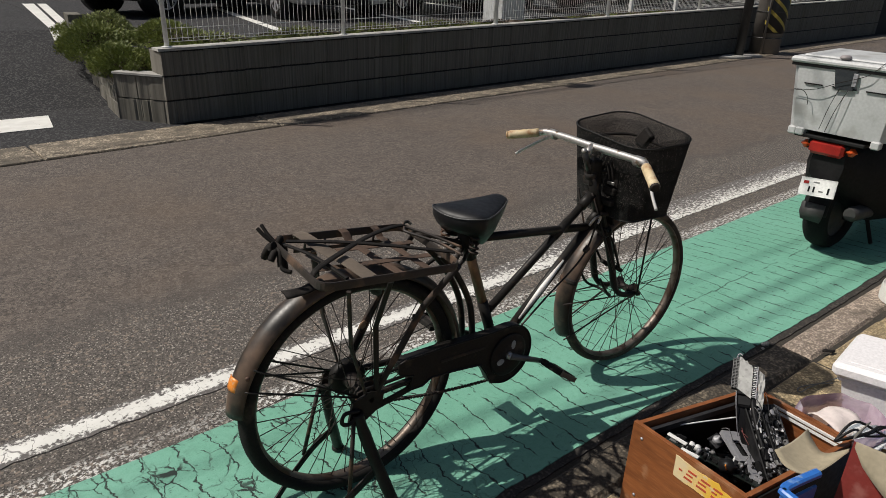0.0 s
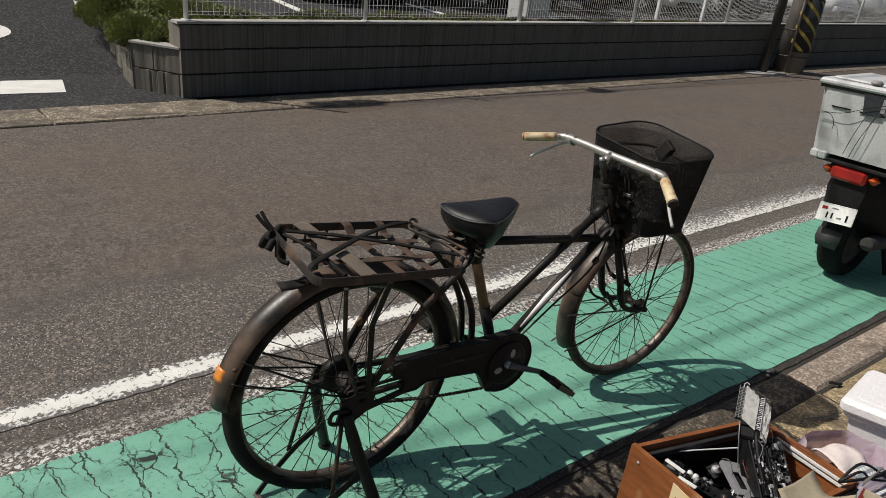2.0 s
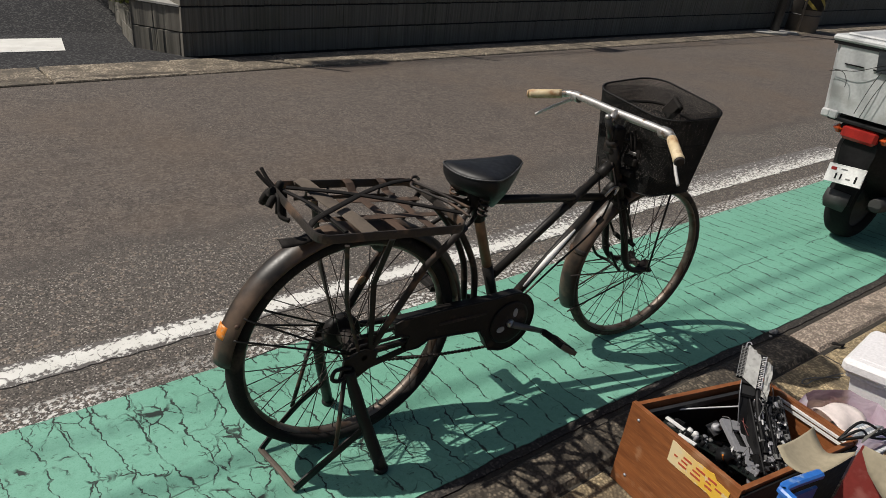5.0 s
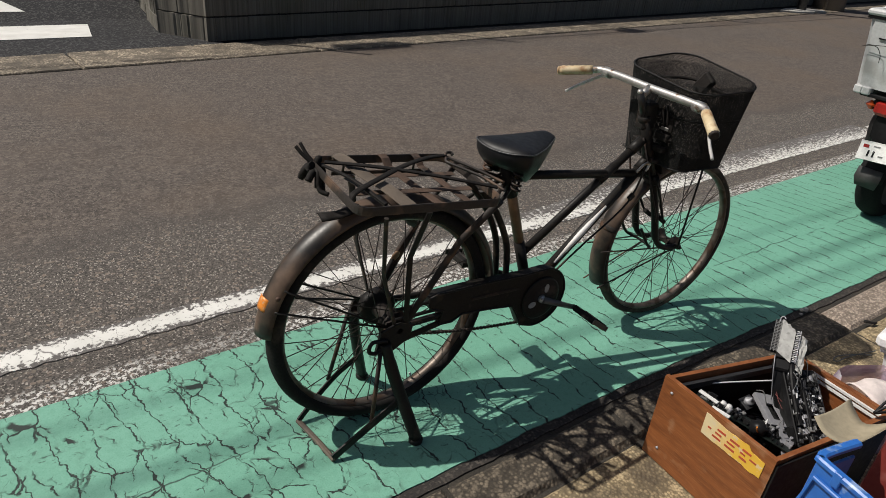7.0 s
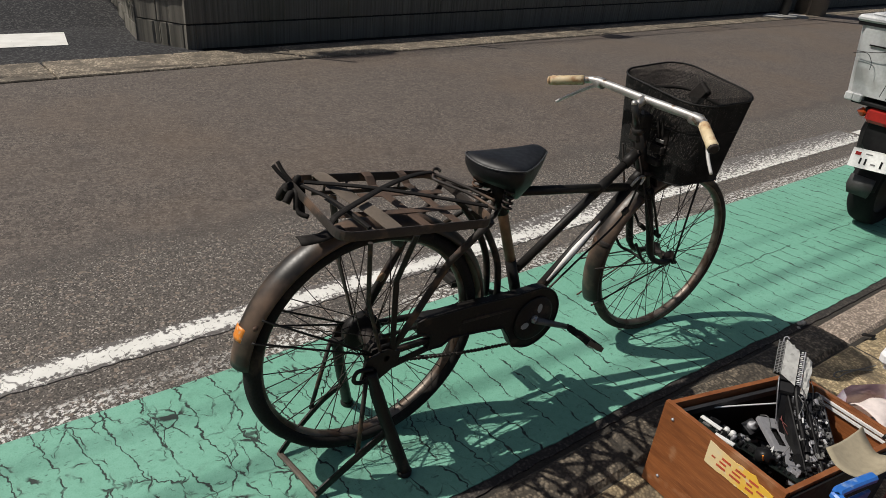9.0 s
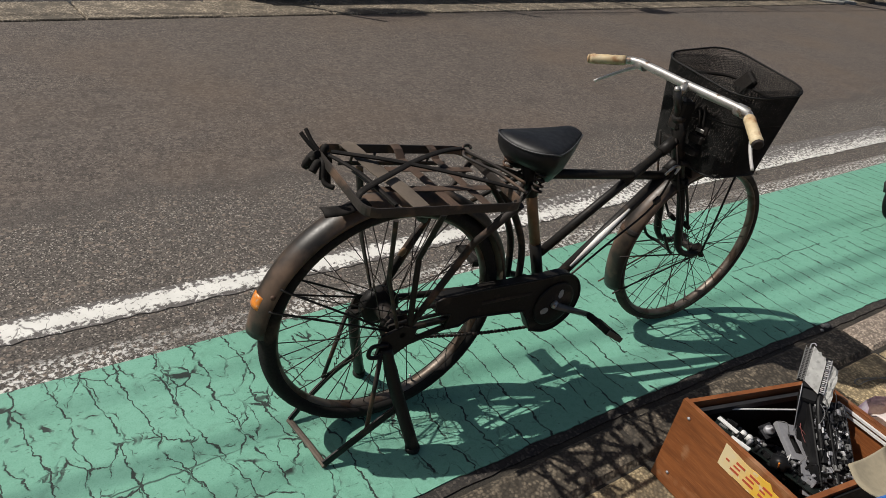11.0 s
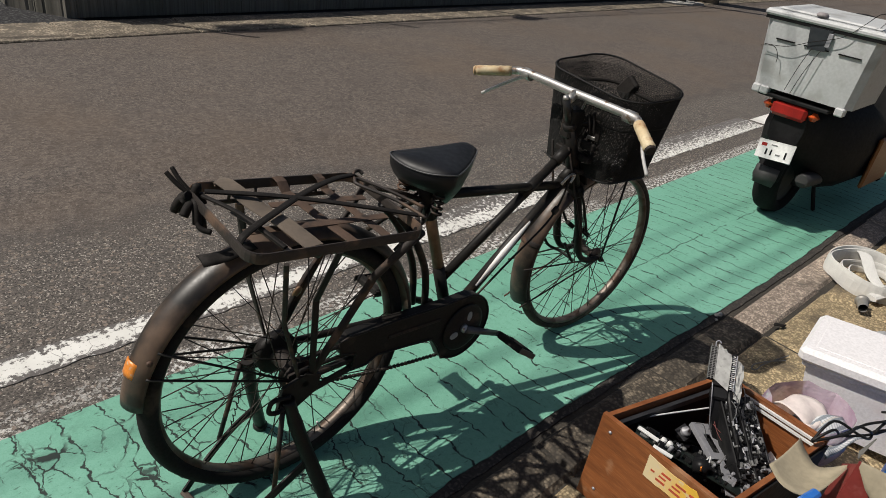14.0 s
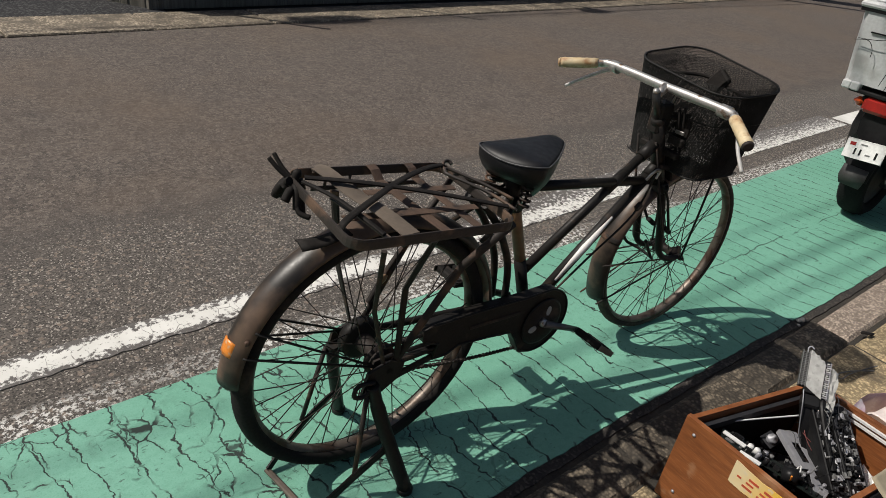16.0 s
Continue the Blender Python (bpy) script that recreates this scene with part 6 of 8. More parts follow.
    for i in range(60):
        a, b2, h = rnd.uniform(0.002, 0.007), rnd.uniform(0.004, 0.016), rnd.uniform(0.003, 0.008)
        part("component", Shape().box((-a / 2, -b2 / 2, 0), (a / 2, b2 / 2, h), pose(rnd.uniform(-0.046, 0.040), rnd.uniform(-0.110, 0.110), rnd.uniform(0.010, 0.026), rnd.uniform(-20, 20), rnd.uniform(-20, 20), rnd.choice((0, 30, 90))), 0.0006), rnd.choice((M_PLASTIC_B, M_GREYD, M_GREYP, M_STEEL, M_BRIGHT)), t)
    for i in range(9):
        a = Vector((rnd.uniform(-0.05, 0.02), rnd.uniform(-0.10, 0.10), rnd.uniform(0.015, 0.03)))
        b2 = a + Vector((rnd.uniform(-0.02, 0.02), rnd.uniform(0.03, 0.09), rnd.uniform(-0.005, 0.012)))
        part("wire", Shape().tube(curve([a, (a + b2) / 2 + Vector((rnd.uniform(-0.015, 0.015), 0, 0.012)), b2], 5), 0.0012, 5), rnd.choice((M_PLASTIC_B, M_GREYP, M_GREYD, M_PLASTIC_B)), t)
    # print head with toothed combs standing at the corner
    h_axis = Vector((0.58, 0.50, 0.64)).normalized()
    w_axis = Vector((0.55, -0.80, 0.10))
    w_axis = (w_axis - h_axis * w_axis.dot(h_axis)).normalized()
    Hd = Matrix((w_axis, h_axis, w_axis.cross(h_axis))).transposed().to_4x4()
    Hd.translation = (0.066, 0.036, 0.322)
    t = thing("print_head", "grey print head with toothed combs and a pale torn label", "printer part", T @ Hd)
    part("core", Shape().box((-0.020, 0.010, -0.024), (0.028, 0.100, 0.0), None, 0.002), M_PLASTIC_B, t)
    out = [(-0.019, 0.024), (0.016, 0.001), (0.016, 0.086), (0.012, 0.097), (0.004, 0.099), (0.0, 0.108), (-0.006, 0.107), (-0.012, 0.114), (-0.019, 0.118)]
    part("label_plate", Shape().prism(out, 0.001, 0.003), M_LABEL, t, "pale torn label")
    part("grille", Shape().box((-0.034, 0.026, -0.020), (-0.0195, 0.112, -0.003), None, 0.001), M_PLASTIC_B, t, "dark wire grille")
    for i in range(20):
        y = 0.028 + i * 0.0043
        part("grille_wire", Shape().box((-0.0352, y, -0.021), (-0.0200, y + 0.0013, -0.001)), M_GREYP, t)
    for x in (-0.0350, -0.0275, -0.0205):
        part("grille_post", Shape().box((x - 0.0008, 0.024, -0.002), (x + 0.0008, 0.116, 0.0002)), M_GREYP, t)
    for i in range(18):
        y = 0.006 + i * 0.0050
        part("tooth", Shape().box((0.0175 + 0.0015 * (i % 2), y, -0.004), (0.0285 - 0.002 * (i % 3), y + 0.0018, 0.003)), M_IVORY if i % 4 else M_STEEL, t)
    part("tooth_rail", Shape().box((0.0265, 0.004, -0.006), (0.0290, 0.096, 0.001)), M_STEEL, t)
    g = [[(0.030 + 0.0058 * k + 0.0012 * math.sin(q * 1.7 + k), -0.012 + 0.0110 * q - 0.0035 * k, -0.004 + 0.0035 * math.sin(q * 1.3 + k * 1.9)) for k in range(4)] for q in range(10)]
    part("fin", Shape().sheet(g, False, 0.0012), M_LABEL, t, "crumpled grey foil")
    part("hook", Shape().tube(curve([(-0.024, 0.112, -0.008), (-0.025, 0.124, -0.006), (-0.018, 0.128, -0.004), (-0.013, 0.122, -0.003)]), 0.0016, 6), M_STEEL, t)
    part("neck", Shape().box((-0.022, -0.022, -0.032), (0.022, 0.012, -0.004), None, 0.006), M_PLASTIC_B, t, "black plastic neck")
    part("neck_arm", Shape().tube(curve([(-0.004, -0.004, -0.018), (0.004, -0.040, -0.036), (0.016, -0.080, -0.062), (0.028, -0.120, -0.090)]), 0, 12, flat=(0.036, 0.020)), M_PLASTIC_B, t, "black plastic arm")
    part("neck_wire", Shape().tube(curve([(-0.021, 0.016, -0.002), (-0.019, -0.015, 0.001), (-0.014, -0.050, -0.022), (-0.006, -0.090, -0.060)]), 0.0014, 6), M_STEEL, t, "thin grey wire")
    # bracket with a slot
    t = thing("steel_bracket", "bent grey steel bracket with a slot", "bracket", T @ pose(0.028, -0.006, 0.203, 6, 10, -24))
    for lo, hi in (((-0.025, 0.020, 0), (0.025, 0.055, 0.003)), ((-0.025, -0.056, 0), (0.025, -0.036, 0.003)), ((-0.025, -0.036, 0), (-0.010, 0.020, 0.003)), ((0.012, -0.036, 0), (0.025, 0.020, 0.003))):
        part("plate", Shape().box(lo, hi), M_STEEL, t)
    part("lip", Shape().box((-0.027, -0.056, -0.010), (-0.0245, 0.055, 0.002)), M_STEEL, t)
    part("slot_backing", Shape().box((-0.012, -0.038, -0.012), (0.014, 0.022, -0.008)), M_DARK, t)
    t = thing("steel_plate", "tapered grey steel plate among the scrap", "plate", T @ pose(-0.030, -0.105, 0.196, 10, 14, -30))
    part("plate", Shape().prism([(-0.030, -0.045), (0.020, -0.050), (0.004, 0.055), (-0.008, 0.055)], 0, 0.0025), M_STEEL, t)
    # white strips and round caps
    for p, L, yaw in (((-0.1435, 0.0635, 0.243), 0.056, -80), ((-0.158, 0.009, 0.243), 0.048, -74)):
        t = thing("plastic_strip", "white plastic strip on the scrap", "plastic strip", T @ pose(*p, 0, 0, yaw), group="white strips")
        part("strip", Shape().box((-L / 2, -0.0055, -0.003), (L / 2, 0.0055, 0.002), None, 0.001), M_IVORY, t)
    for p in ((-0.118, 0.0354, 0.235), (-0.1137, 0.0202, 0.235)):
        t = thing("round_cap", "round white plastic cap", "cap", T @ pose(*p, 10, 10, 0), group="white caps")
        part("cap", Shape().lathe([(0.0065, -0.012), (0.0072, 0.004), (0.006, 0.0062), (0.0, 0.0066)], None, 14), M_IVORY, t)
    # thin rod
    t = thing("thin_rod", "thin bent chrome rod across the cabinet", "rod", T)
    part("rod", Shape().tube(curve([(-0.104, 0.127, 0.238), (-0.092, 0.114, 0.233), (0.00, 0.084, 0.235), (0.100, 0.054, 0.235)]), 0.0022, 8), M_BRIGHT, t)
    # coil motor with wire
    t = thing("small_motor", "small black motor with white and orange wires", "motor", T @ pose(-0.088, -0.060, 0.226, 70, 0, 20))
    part("housing", Shape().lathe([(0.004, -0.022), (0.018, -0.020), (0.018, 0.010), (0.006, 0.013), (0.003, 0.022)], None, 16), M_PLASTIC_B, t)
    part("wire", Shape().tube(curve([(0.018, 0.0, 0.0), (0.024, 0.012, 0.008), (0.012, 0.022, 0.014), (-0.006, 0.020, 0.016)]), 0.0016, 5), M_IVORY, t)
    part("wire", Shape().tube(curve([(-0.018, 0.0, 0.0), (-0.030, 0.012, 0.004), (-0.034, 0.024, 0.006)]), 0.0022, 5), M_ORANGE, t, "orange wire")
    for i in range(4):
        a = Vector((rnd.uniform(-0.06, 0.08), rnd.uniform(-0.10, 0.06), rnd.uniform(0.20, 0.24)))
        b2 = a + Vector((rnd.uniform(-0.05, 0.05), rnd.uniform(-0.06, 0.06), rnd.uniform(-0.01, 0.03)))
        t = thing("loose_wire", "thin loose wire among the scrap", "wire", T, group="loose wires")
        part("wire", Shape().tube(curve([a, (a + b2) / 2 + Vector((0, 0, 0.02)), b2], 5), 0.0011, 5), rnd.choice((M_PLASTIC_B, M_PLASTIC_B, M_GREYP)), t)
    for pts in ([(0.078, 0.030, 0.258), (0.058, 0.020, 0.250), (0.040, -0.004, 0.236), (0.030, -0.030, 0.226)], [(0.074, 0.016, 0.250), (0.050, 0.016, 0.240), (0.046, -0.014, 0.232)]):
        t = thing("red_wire", "thin dull red wire over the steel bracket", "wire", T, group="loose wires")
        part("wire", Shape().tube(curve(pts, 6), 0.0009, 5), M_REDWIRE, t)
    # black filler of plastic housings under the boards
    for i in range(16):
        p = (rnd.uniform(-0.16, 0.20), rnd.uniform(-0.13, 0.12), rnd.uniform(0.05, 0.12))
        t = thing("plastic_housing", "black plastic housing among the scrap", "scrap", T @ pose(*p, rnd.uniform(-30, 30), rnd.uniform(-30, 30), rnd.uniform(0, 180)), group="scrap in the cabinet")
        w, d, h = rnd.uniform(0.04, 0.09), rnd.uniform(0.03, 0.06), rnd.uniform(0.015, 0.03)
        part("shell", Shape().box((-w / 2, -d / 2, -h / 2), (w / 2, d / 2, h / 2), None, 0.004), M_PLASTIC_B, t)
        part("rib", Shape().box((-w / 3, -d / 2.5, h / 2), (-w / 6, d / 2.5, h / 2 + 0.006), None, 0.001), rnd.choice((M_PLASTIC_B, M_GREYP, M_STEEL)), t)
    # crumpled paper and curved tan flap
    t = thing("paper_scrap", "crumpled white paper in the cabinet", "paper", T)
    part("sheet", Shape().sheet([[(0.120 + 0.018 * i, -0.155 + 0.016 * j, 0.165 + 0.008 * math.sin(i * 2.1 + j * 1.3)) for j in range(5)] for i in range(5)], False, 0.0008), M_IVORY, t)


def goods():
    rnd = random.Random(33)
    # styrofoam box
    S = pose(1.310, -0.735, 0.016, -6.0, 0, 5)
    t = thing("foam_box", "white expanded foam box with its lid on", "box", S)
    body = Shape()
    for z, k in ((0.0, 0.048), (0.205, 0.026)):
        body.v += [(k, -0.46 + k, z), (0.285 - k, -0.46 + k, z), (0.285 - k, -k, z), (k, -k, z)]
    body.face((3, 2, 1, 0))
    for i in range(4):
        body.face((i, (i + 1) % 4, 4 + (i + 1) % 4, 4 + i))
    body.face((4, 5, 6, 7))
    part("body", body, M_STYRO, t)
    part("rib", Shape().box((0.014, -0.446, 0.203), (0.271, -0.014, 0.2175), None, 0.004), M_STYRO, t)
    part("lid", Shape().box((-0.002, -0.462, 0.218), (0.287, 0.002, 0.268), None, 0.014), M_STYRO, t)
    part("lid_panel", Shape().box((0.035, -0.425, 0.267), (0.25, -0.035, 0.2695), None, 0.002), M_STYRO, t)
    # coiled flat hose with a coupling
    t = thing("hose_coil", "coiled white flat canvas hose with a metal coupling", "hose", pose(2.700, -0.650, 0.010))
    for k, (r, z, h) in enumerate(((0.200, 0.004, 0.075), (0.192, 0.000, 0.072), (0.135, 0.006, 0.040), (0.095, 0.003, 0.030))):
        pts = [(r * math.cos(a) * (1 + 0.05 * math.sin(a * 2 + k)), r * 0.95 * math.sin(a), z + h / 2 + 0.006 * math.sin(a * 3 + k)) for a in [i * 2 * math.pi / 40 for i in range(40)]]
        part("hose_turn", Shape().tube(pts, 0, 8, closed=True, flat=(0.008, h)), M_HOSE, t)
    pts = curve([(-0.13, -0.12, 0.02), (-0.05, -0.02, 0.045), (0.10, 0.06, 0.07), (0.17, 0.09, 0.06)])
    part("hose_end", Shape().tube(pts, 0, 8, flat=(0.055, 0.006)), M_HOSE, t)
    cp = pose(-0.305, -0.045, 0.030, 90, 0, -72)
    c = part("coupling", Shape().lathe([(0.018, 0.0), (0.027, 0.0), (0.029, 0.006), (0.027, 0.014), (0.022, 0.018), (0.022, 0.026), (0.024, 0.030), (0.020, 0.040), (0.022, 0.048), (0.018, 0.075)], cp, 20, cap=False), M_NICKEL, t, "dull metal screw coupling")
    part("coupling_core", Shape().lathe([(0.0, 0.020), (0.018, 0.020), (0.018, 0.0)], cp, 16, cap=False), M_RUST, t)
    part("hose_neck", Shape().tube([(-0.235, -0.065, 0.028), (-0.16, -0.09, 0.028), (-0.10, -0.115, 0.03)], 0, 8, flat=(0.045, 0.022)), M_HOSE, t)
    # plastic bag with a checked cloth and a paper roll
    B = pose(1.125, -0.815, 0.108, 0, 0, -15)
    t = thing("plastic_bag", "thin lilac plastic bag lying open round cloth", "bag", B)
    g = []
    for i in range(19):
        a = math.pi * 2 * i / 18
        row = []
        for j in range(8):
            q = j / 7
            r = 0.135 * math.sin(math.pi * (0.12 + 0.52 * q)) + rnd.uniform(-0.008, 0.008) * (i < 18)
            row.append((r * math.cos(a), r * 0.85 * math.sin(a), -0.095 + 0.220 * q ** 1.1 + rnd.uniform(-0.006, 0.006) * (0 < i < 18)))
        g.append(row)
    g[18] = g[0]
    part("film", Shape().sheet(g, True), M_BAG, t)
    t = thing("checked_cloth", "folded blue-grey checked cloth in the bag", "cloth", B)
    g = [[(-0.10 + 0.20 * i / 10, -0.125 + 0.15 * j / 8, 0.075 + 0.016 * math.sin(j * 1.35 + i * 0.25) + 0.007 * math.cos(i * 0.9)) for j in range(9)] for i in range(11)]
    part("cloth", Shape().sheet(g, True, 0.006), M_PLAID, t)
    t = thing("paper_roll", "pale pinkish paper bundle in the bag", "paper", B)
    g = [[(-0.045 + 0.11 * i / 8, 0.018 + 0.056 * math.cos(math.pi * j / 8), 0.070 + 0.038 * math.sin(math.pi * j / 8) + 0.004 * math.sin(i * 1.1 + j)) for j in range(9)] for i in range(9)]
    part("roll", Shape().sheet(g, True, 0.002), M_CLOTH, t)
    part("fold", Shape().sheet([[(-0.052 + 0.012 * i, -0.048 + 0.010 * j, 0.080 + 0.012 * math.sin(j * 1.2) + 0.003 * math.sin(i * 1.7)) for j in range(5)] for i in range(9)], True, 0.002), M_CLOTH, t, "folded pale paper edge")
    # red carton with tan inner flaps
    R = pose(0.597, -0.968, 0.012, 0, 0, 10)
    t = thing("red_carton", "tall open red cardboard carton with tan flaps", "box", R)
    part("side", Shape().box((0.0, -0.300, 0), (0.003, 0.0, 0.488)), M_REDBOX, t)
    slope = Matrix(((1, 0, 0, 0), (0, 0, -1, 0), (0, 1, 0, 0), (0, 0, 0, 1)))
    part("side", Shape().prism([(0.0032, 0.0), (0.120, 0.0), (0.120, 0.385), (0.0032, 0.480)], 0.0, 0.003, slope), M_REDBOX, t)
    part("side", Shape().prism([(0.0032, 0.0), (0.120, 0.0), (0.120, 0.385), (0.0032, 0.480)], 0.297, 0.300, slope), M_REDBOX, t)
    part("side", Shape().box((0.117, -0.2965, 0), (0.120, -0.0035, 0.384)), M_CARD, t)
    part("bottom", Shape().box((0.0032, -0.2968, 0), (0.1168, -0.0032, 0.003)), M_CARD, t)
    g = []
    for i in range(13):
        s = i / 12
        drop = 0.012 + 0.085 * min(1.0, s * 2.2) ** 0.6
        g.append([(0.001 - 0.050 * q * min(1.0, s * 3.0 + 0.1), -0.004 - 0.290 * s, 0.490 - drop * q ** 1.5) for q in [j / 6 for j in range(7)]])
    part("outer_flap", Shape().sheet(g, True, 0.003), M_CARD, t, "tan flap folded outwards")
    part("grey_flap", Shape().sheet([[(0.006, 0.002, 0.488), (0.03, 0.002, 0.488)], [(0.044, -0.012, 0.515), (0.060, -0.016, 0.512)]], False, 0.002), mat("grey_card", (0.14, 0.135, 0.12), None, 0.85), t, "grey card flap")
    # curved tan flap reaching from the carton over the cabinet
    top = curve([(0.655, -0.865, 0.440), (0.640, -0.886, 0.428), (0.622, -0.918, 0.424), (0.640, -0.956, 0.452)], 5)
    low = curve([(0.526, -0.850, 0.436), (0.500, -0.890, 0.430), (0.524, -0.934, 0.432), (0.632, -0.957, 0.450)], 5)
    g = []
    for a, b2 in zip(top, low):
        a, b2 = Vector(a), Vector(b2)
        g.append([R.inverted() @ (a.lerp(b2, k / 6) - Vector((0, 0, 0.010 * math.sin(math.pi * k / 6) * min(1.0, (a - b2).length / 0.06)))) for k in range(7)])
    part("curved_flap", Shape().sheet(g, True, 0.0022), M_CARD, t, "curved tan inner flap")
    # blue folding crate
    K = pose(0.4815, -0.981, 0.211, 0, 0, -12) @ Matrix.Diagonal((0.849, 0.849, 0.849, 1))
    t = thing("blue_crate", "blue plastic folding crate beside the cabinet", "crate", K)
    part("wall", Shape().box((-0.085, 0.052, -0.233), (0.05, 0.060, 0.225), None, 0.002), M_BLUE, t)
    part("end_wall", Shape().box((-0.094, -0.30, -0.233), (-0.086, 0.060, 0.255), None, 0.002), M_BLUE, t)
    rim = curve([(-0.092, -0.30, 0.262), (-0.092, 0.02, 0.262), (-0.085, 0.056, 0.262), (-0.05, 0.062, 0.262), (0.05, 0.062, 0.258)])
    part("rim", Shape().tube(rim, 0, 8, flat=(0.022, 0.018)), M_BLUE, t)
    part("rib", Shape().tube([(-0.100, -0.30, 0.215), (-0.100, 0.045, 0.215), (-0.094, 0.060, 0.10)], 0, 8, flat=(0.010, 0.012)), M_BLUE, t)
    part("handle", Shape().tube(curve([(-0.108, -0.17, 0.19), (-0.112, -0.13, 0.20), (-0.112, -0.06, 0.20), (-0.108, -0.02, 0.17), (-0.106, -0.06, 0.14)]), 0.008, 8), M_BLUE, t)
    part("latch", Shape().box((-0.104, -0.008, 0.232), (-0.094, 0.012, 0.272), None, 0.002), M_BLUE, t)
    # black cable bundle
    t = thing("cable_bundle", "tangled black cables lying over the cartons", "cable", pose(0, 0, 0))
    for k in range(4):
        pts = [(0.885, -0.872, 0.292)]
        for i in range(1, 6):
            pts.append((0.885 + 0.045 * i + rnd.uniform(-0.02, 0.02), -0.885 - 0.022 * i + rnd.uniform(-0.022, 0.022), 0.305 + 0.02 * math.sin(i + k) + rnd.uniform(0, 0.02)))
        pts.append((1.16, -1.02 + 0.02 * k, 0.30))
        part("cable", Shape().tube(curve(pts, 5), 0.0034, 6), M_PLASTIC_B, t)
    # board and wrapped goods behind the foam box
    t = thing("brown_board", "brown veneered board on the paving", "board", pose(2.40, -0.80, 0.012, 0, 0, 12))
    part("panel", Shape().box((-0.09, -0.30, 0.045), (0.16, 0.0, 0.060), None, 0.003), M_BLOCK, t)
    part("batten", Shape().box((-0.07, -0.28, 0.0), (-0.04, -0.02, 0.046)), M_BLOCK, t)
    part("batten", Shape().box((0.10, -0.28, 0.0), (0.13, -0.02, 0.046)), M_BLOCK, t)
    t = thing("wrapped_goods", "blue and silver wrapped packet on the paving", "packet", pose(2.13, -0.85, 0.012, 0, 0, 25))
    g = [[(-0.07 + 0.16 * i / 8, -0.10 + 0.16 * j / 6, 0.002 + 0.050 * math.sin(math.pi * i / 8) * math.sin(math.pi * j / 6) + rnd.uniform(-0.006, 0.006)) for j in range(7)] for i in range(9)]
    part("wrapping", Shape().sheet(g, False, 0.002), mat("silver_film", (0.55, 0.56, 0.58), None, 0.3, metal=0.4, scale=20.0), t)
    g = [[(0.01 + 0.09 * i / 5, -0.12 + 0.10 * j / 5, 0.058 + 0.012 * math.sin(i + j)) for j in range(6)] for i in range(6)]
    part("blue_pack", Shape().sheet(g, False, 0.004), M_BLUE, t, "blue packet")
    # blue and white bundle behind the red carton
    t = thing("blue_cable_pack", "blue and white plastic bundle", "packet", pose(1.17, -1.11, 0.20))
    for i in range(9):
        a = (rnd.uniform(-0.06, 0.0), rnd.uniform(-0.08, 0.06), rnd.uniform(0, 0.05))
        b2 = (a[0] + rnd.uniform(0.04, 0.10), a[1] + rnd.uniform(-0.06, 0.06), a[2] + rnd.uniform(-0.02, 0.03))
        part("strip", Shape().tube([a, b2], 0, 8, flat=(0.016, 0.010)), M_BLUE if i % 3 else M_IVORY, t)
    part("tray", Shape().box((-0.08, -0.12, -0.188), (0.12, 0.08, 0.004), None, 0.004), M_BLUE, t)
    # wire loop and leaf on the paving
    t = thing("wire_loop", "thin grey wire loop lying on the paving", "wire", pose(0, 0, 0.012))
    part("wire", Shape().tube(curve([(1.70, -0.636, 0.006), (1.62, -0.612, 0.004), (1.56, -0.596, 0.003), (1.508, -0.592, 0.003), (1.50, -0.580, 0.003), (1.53, -0.575, 0.004), (1.59, -0.60, 0.006), (1.66, -0.64, 0.004)]), 0.0022, 6), M_GREYP, t)
    t = thing("dry_leaf", "curled dark dry leaf on the paving", "leaf", pose(1.885, -0.535, 0.018, 0, 0, -30))
    g = [[(-0.03 + 0.06 * i / 6, (-1 + j) * 0.014 * math.sin(math.pi * (0.06 + 0.88 * i / 6)), 0.004 * (1 - abs(1 - j)) + 0.003 * math.sin(i)) for j in range(3)] for i in range(7)]
    part("blade", Shape().sheet(g, True, 0.0008), M_STRAP, t)
    for k, (x, y, s) in enumerate(((1.735, -0.352, 0.012), (1.72, -0.345, 0.009), (1.69, -0.36, 0.006))):
        t = thing("pebble", "small pale pebble at the kerb", "pebble", pose(x, y, 0.012), group="pebbles")
        part("stone", Shape().lathe([(0.0, -0.004), (s, 0.0), (s * 1.05, s * 0.5), (s * 0.7, s), (0.0, s * 1.15)], pose(0, 0, 0, 5, 8, k * 40) @ Matrix.Diagonal((1.2, 0.8, 1, 1)), 9), M_CAP, t)


scrap(crate())
goods()
# ---- delivery moped ----
M_CASE = mat("grey_container", (0.52, 0.53, 0.53), (0.44, 0.45, 0.45), 0.55, scale=3.0, fine=80.0, bump=0.08, dirt=(0.33, 0.33, 0.32), dirt_amt=0.12, dirt_scale=7.0)
M_RED = mat("red_lens", (0.34, 0.020, 0.015), (0.26, 0.018, 0.014), 0.15, scale=30.0, fine=200.0, bump=0.05)
M_AMBER = mat("amber_lens", (0.55, 0.085, 0.02), (0.45, 0.07, 0.02), 0.15, scale=30.0, fine=200.0, bump=0.05)
M_MUFFLER = mat("sooty_steel", (0.060, 0.060, 0.060), (0.035, 0.032, 0.03), 0.6, metal=0.3, scale=14.0, fine=120.0)
M_PLATE = mat("number_plate", (0.80, 0.80, 0.78), (0.72, 0.72, 0.70), 0.4, scale=14.0, fine=90.0, bump=0.05)
M_BODY = mat("dark_body", (0.011, 0.011, 0.0115), (0.015, 0.015, 0.0155), 0.7, scale=6.0, fine=60.0, bump=0.03, spec=0.15)
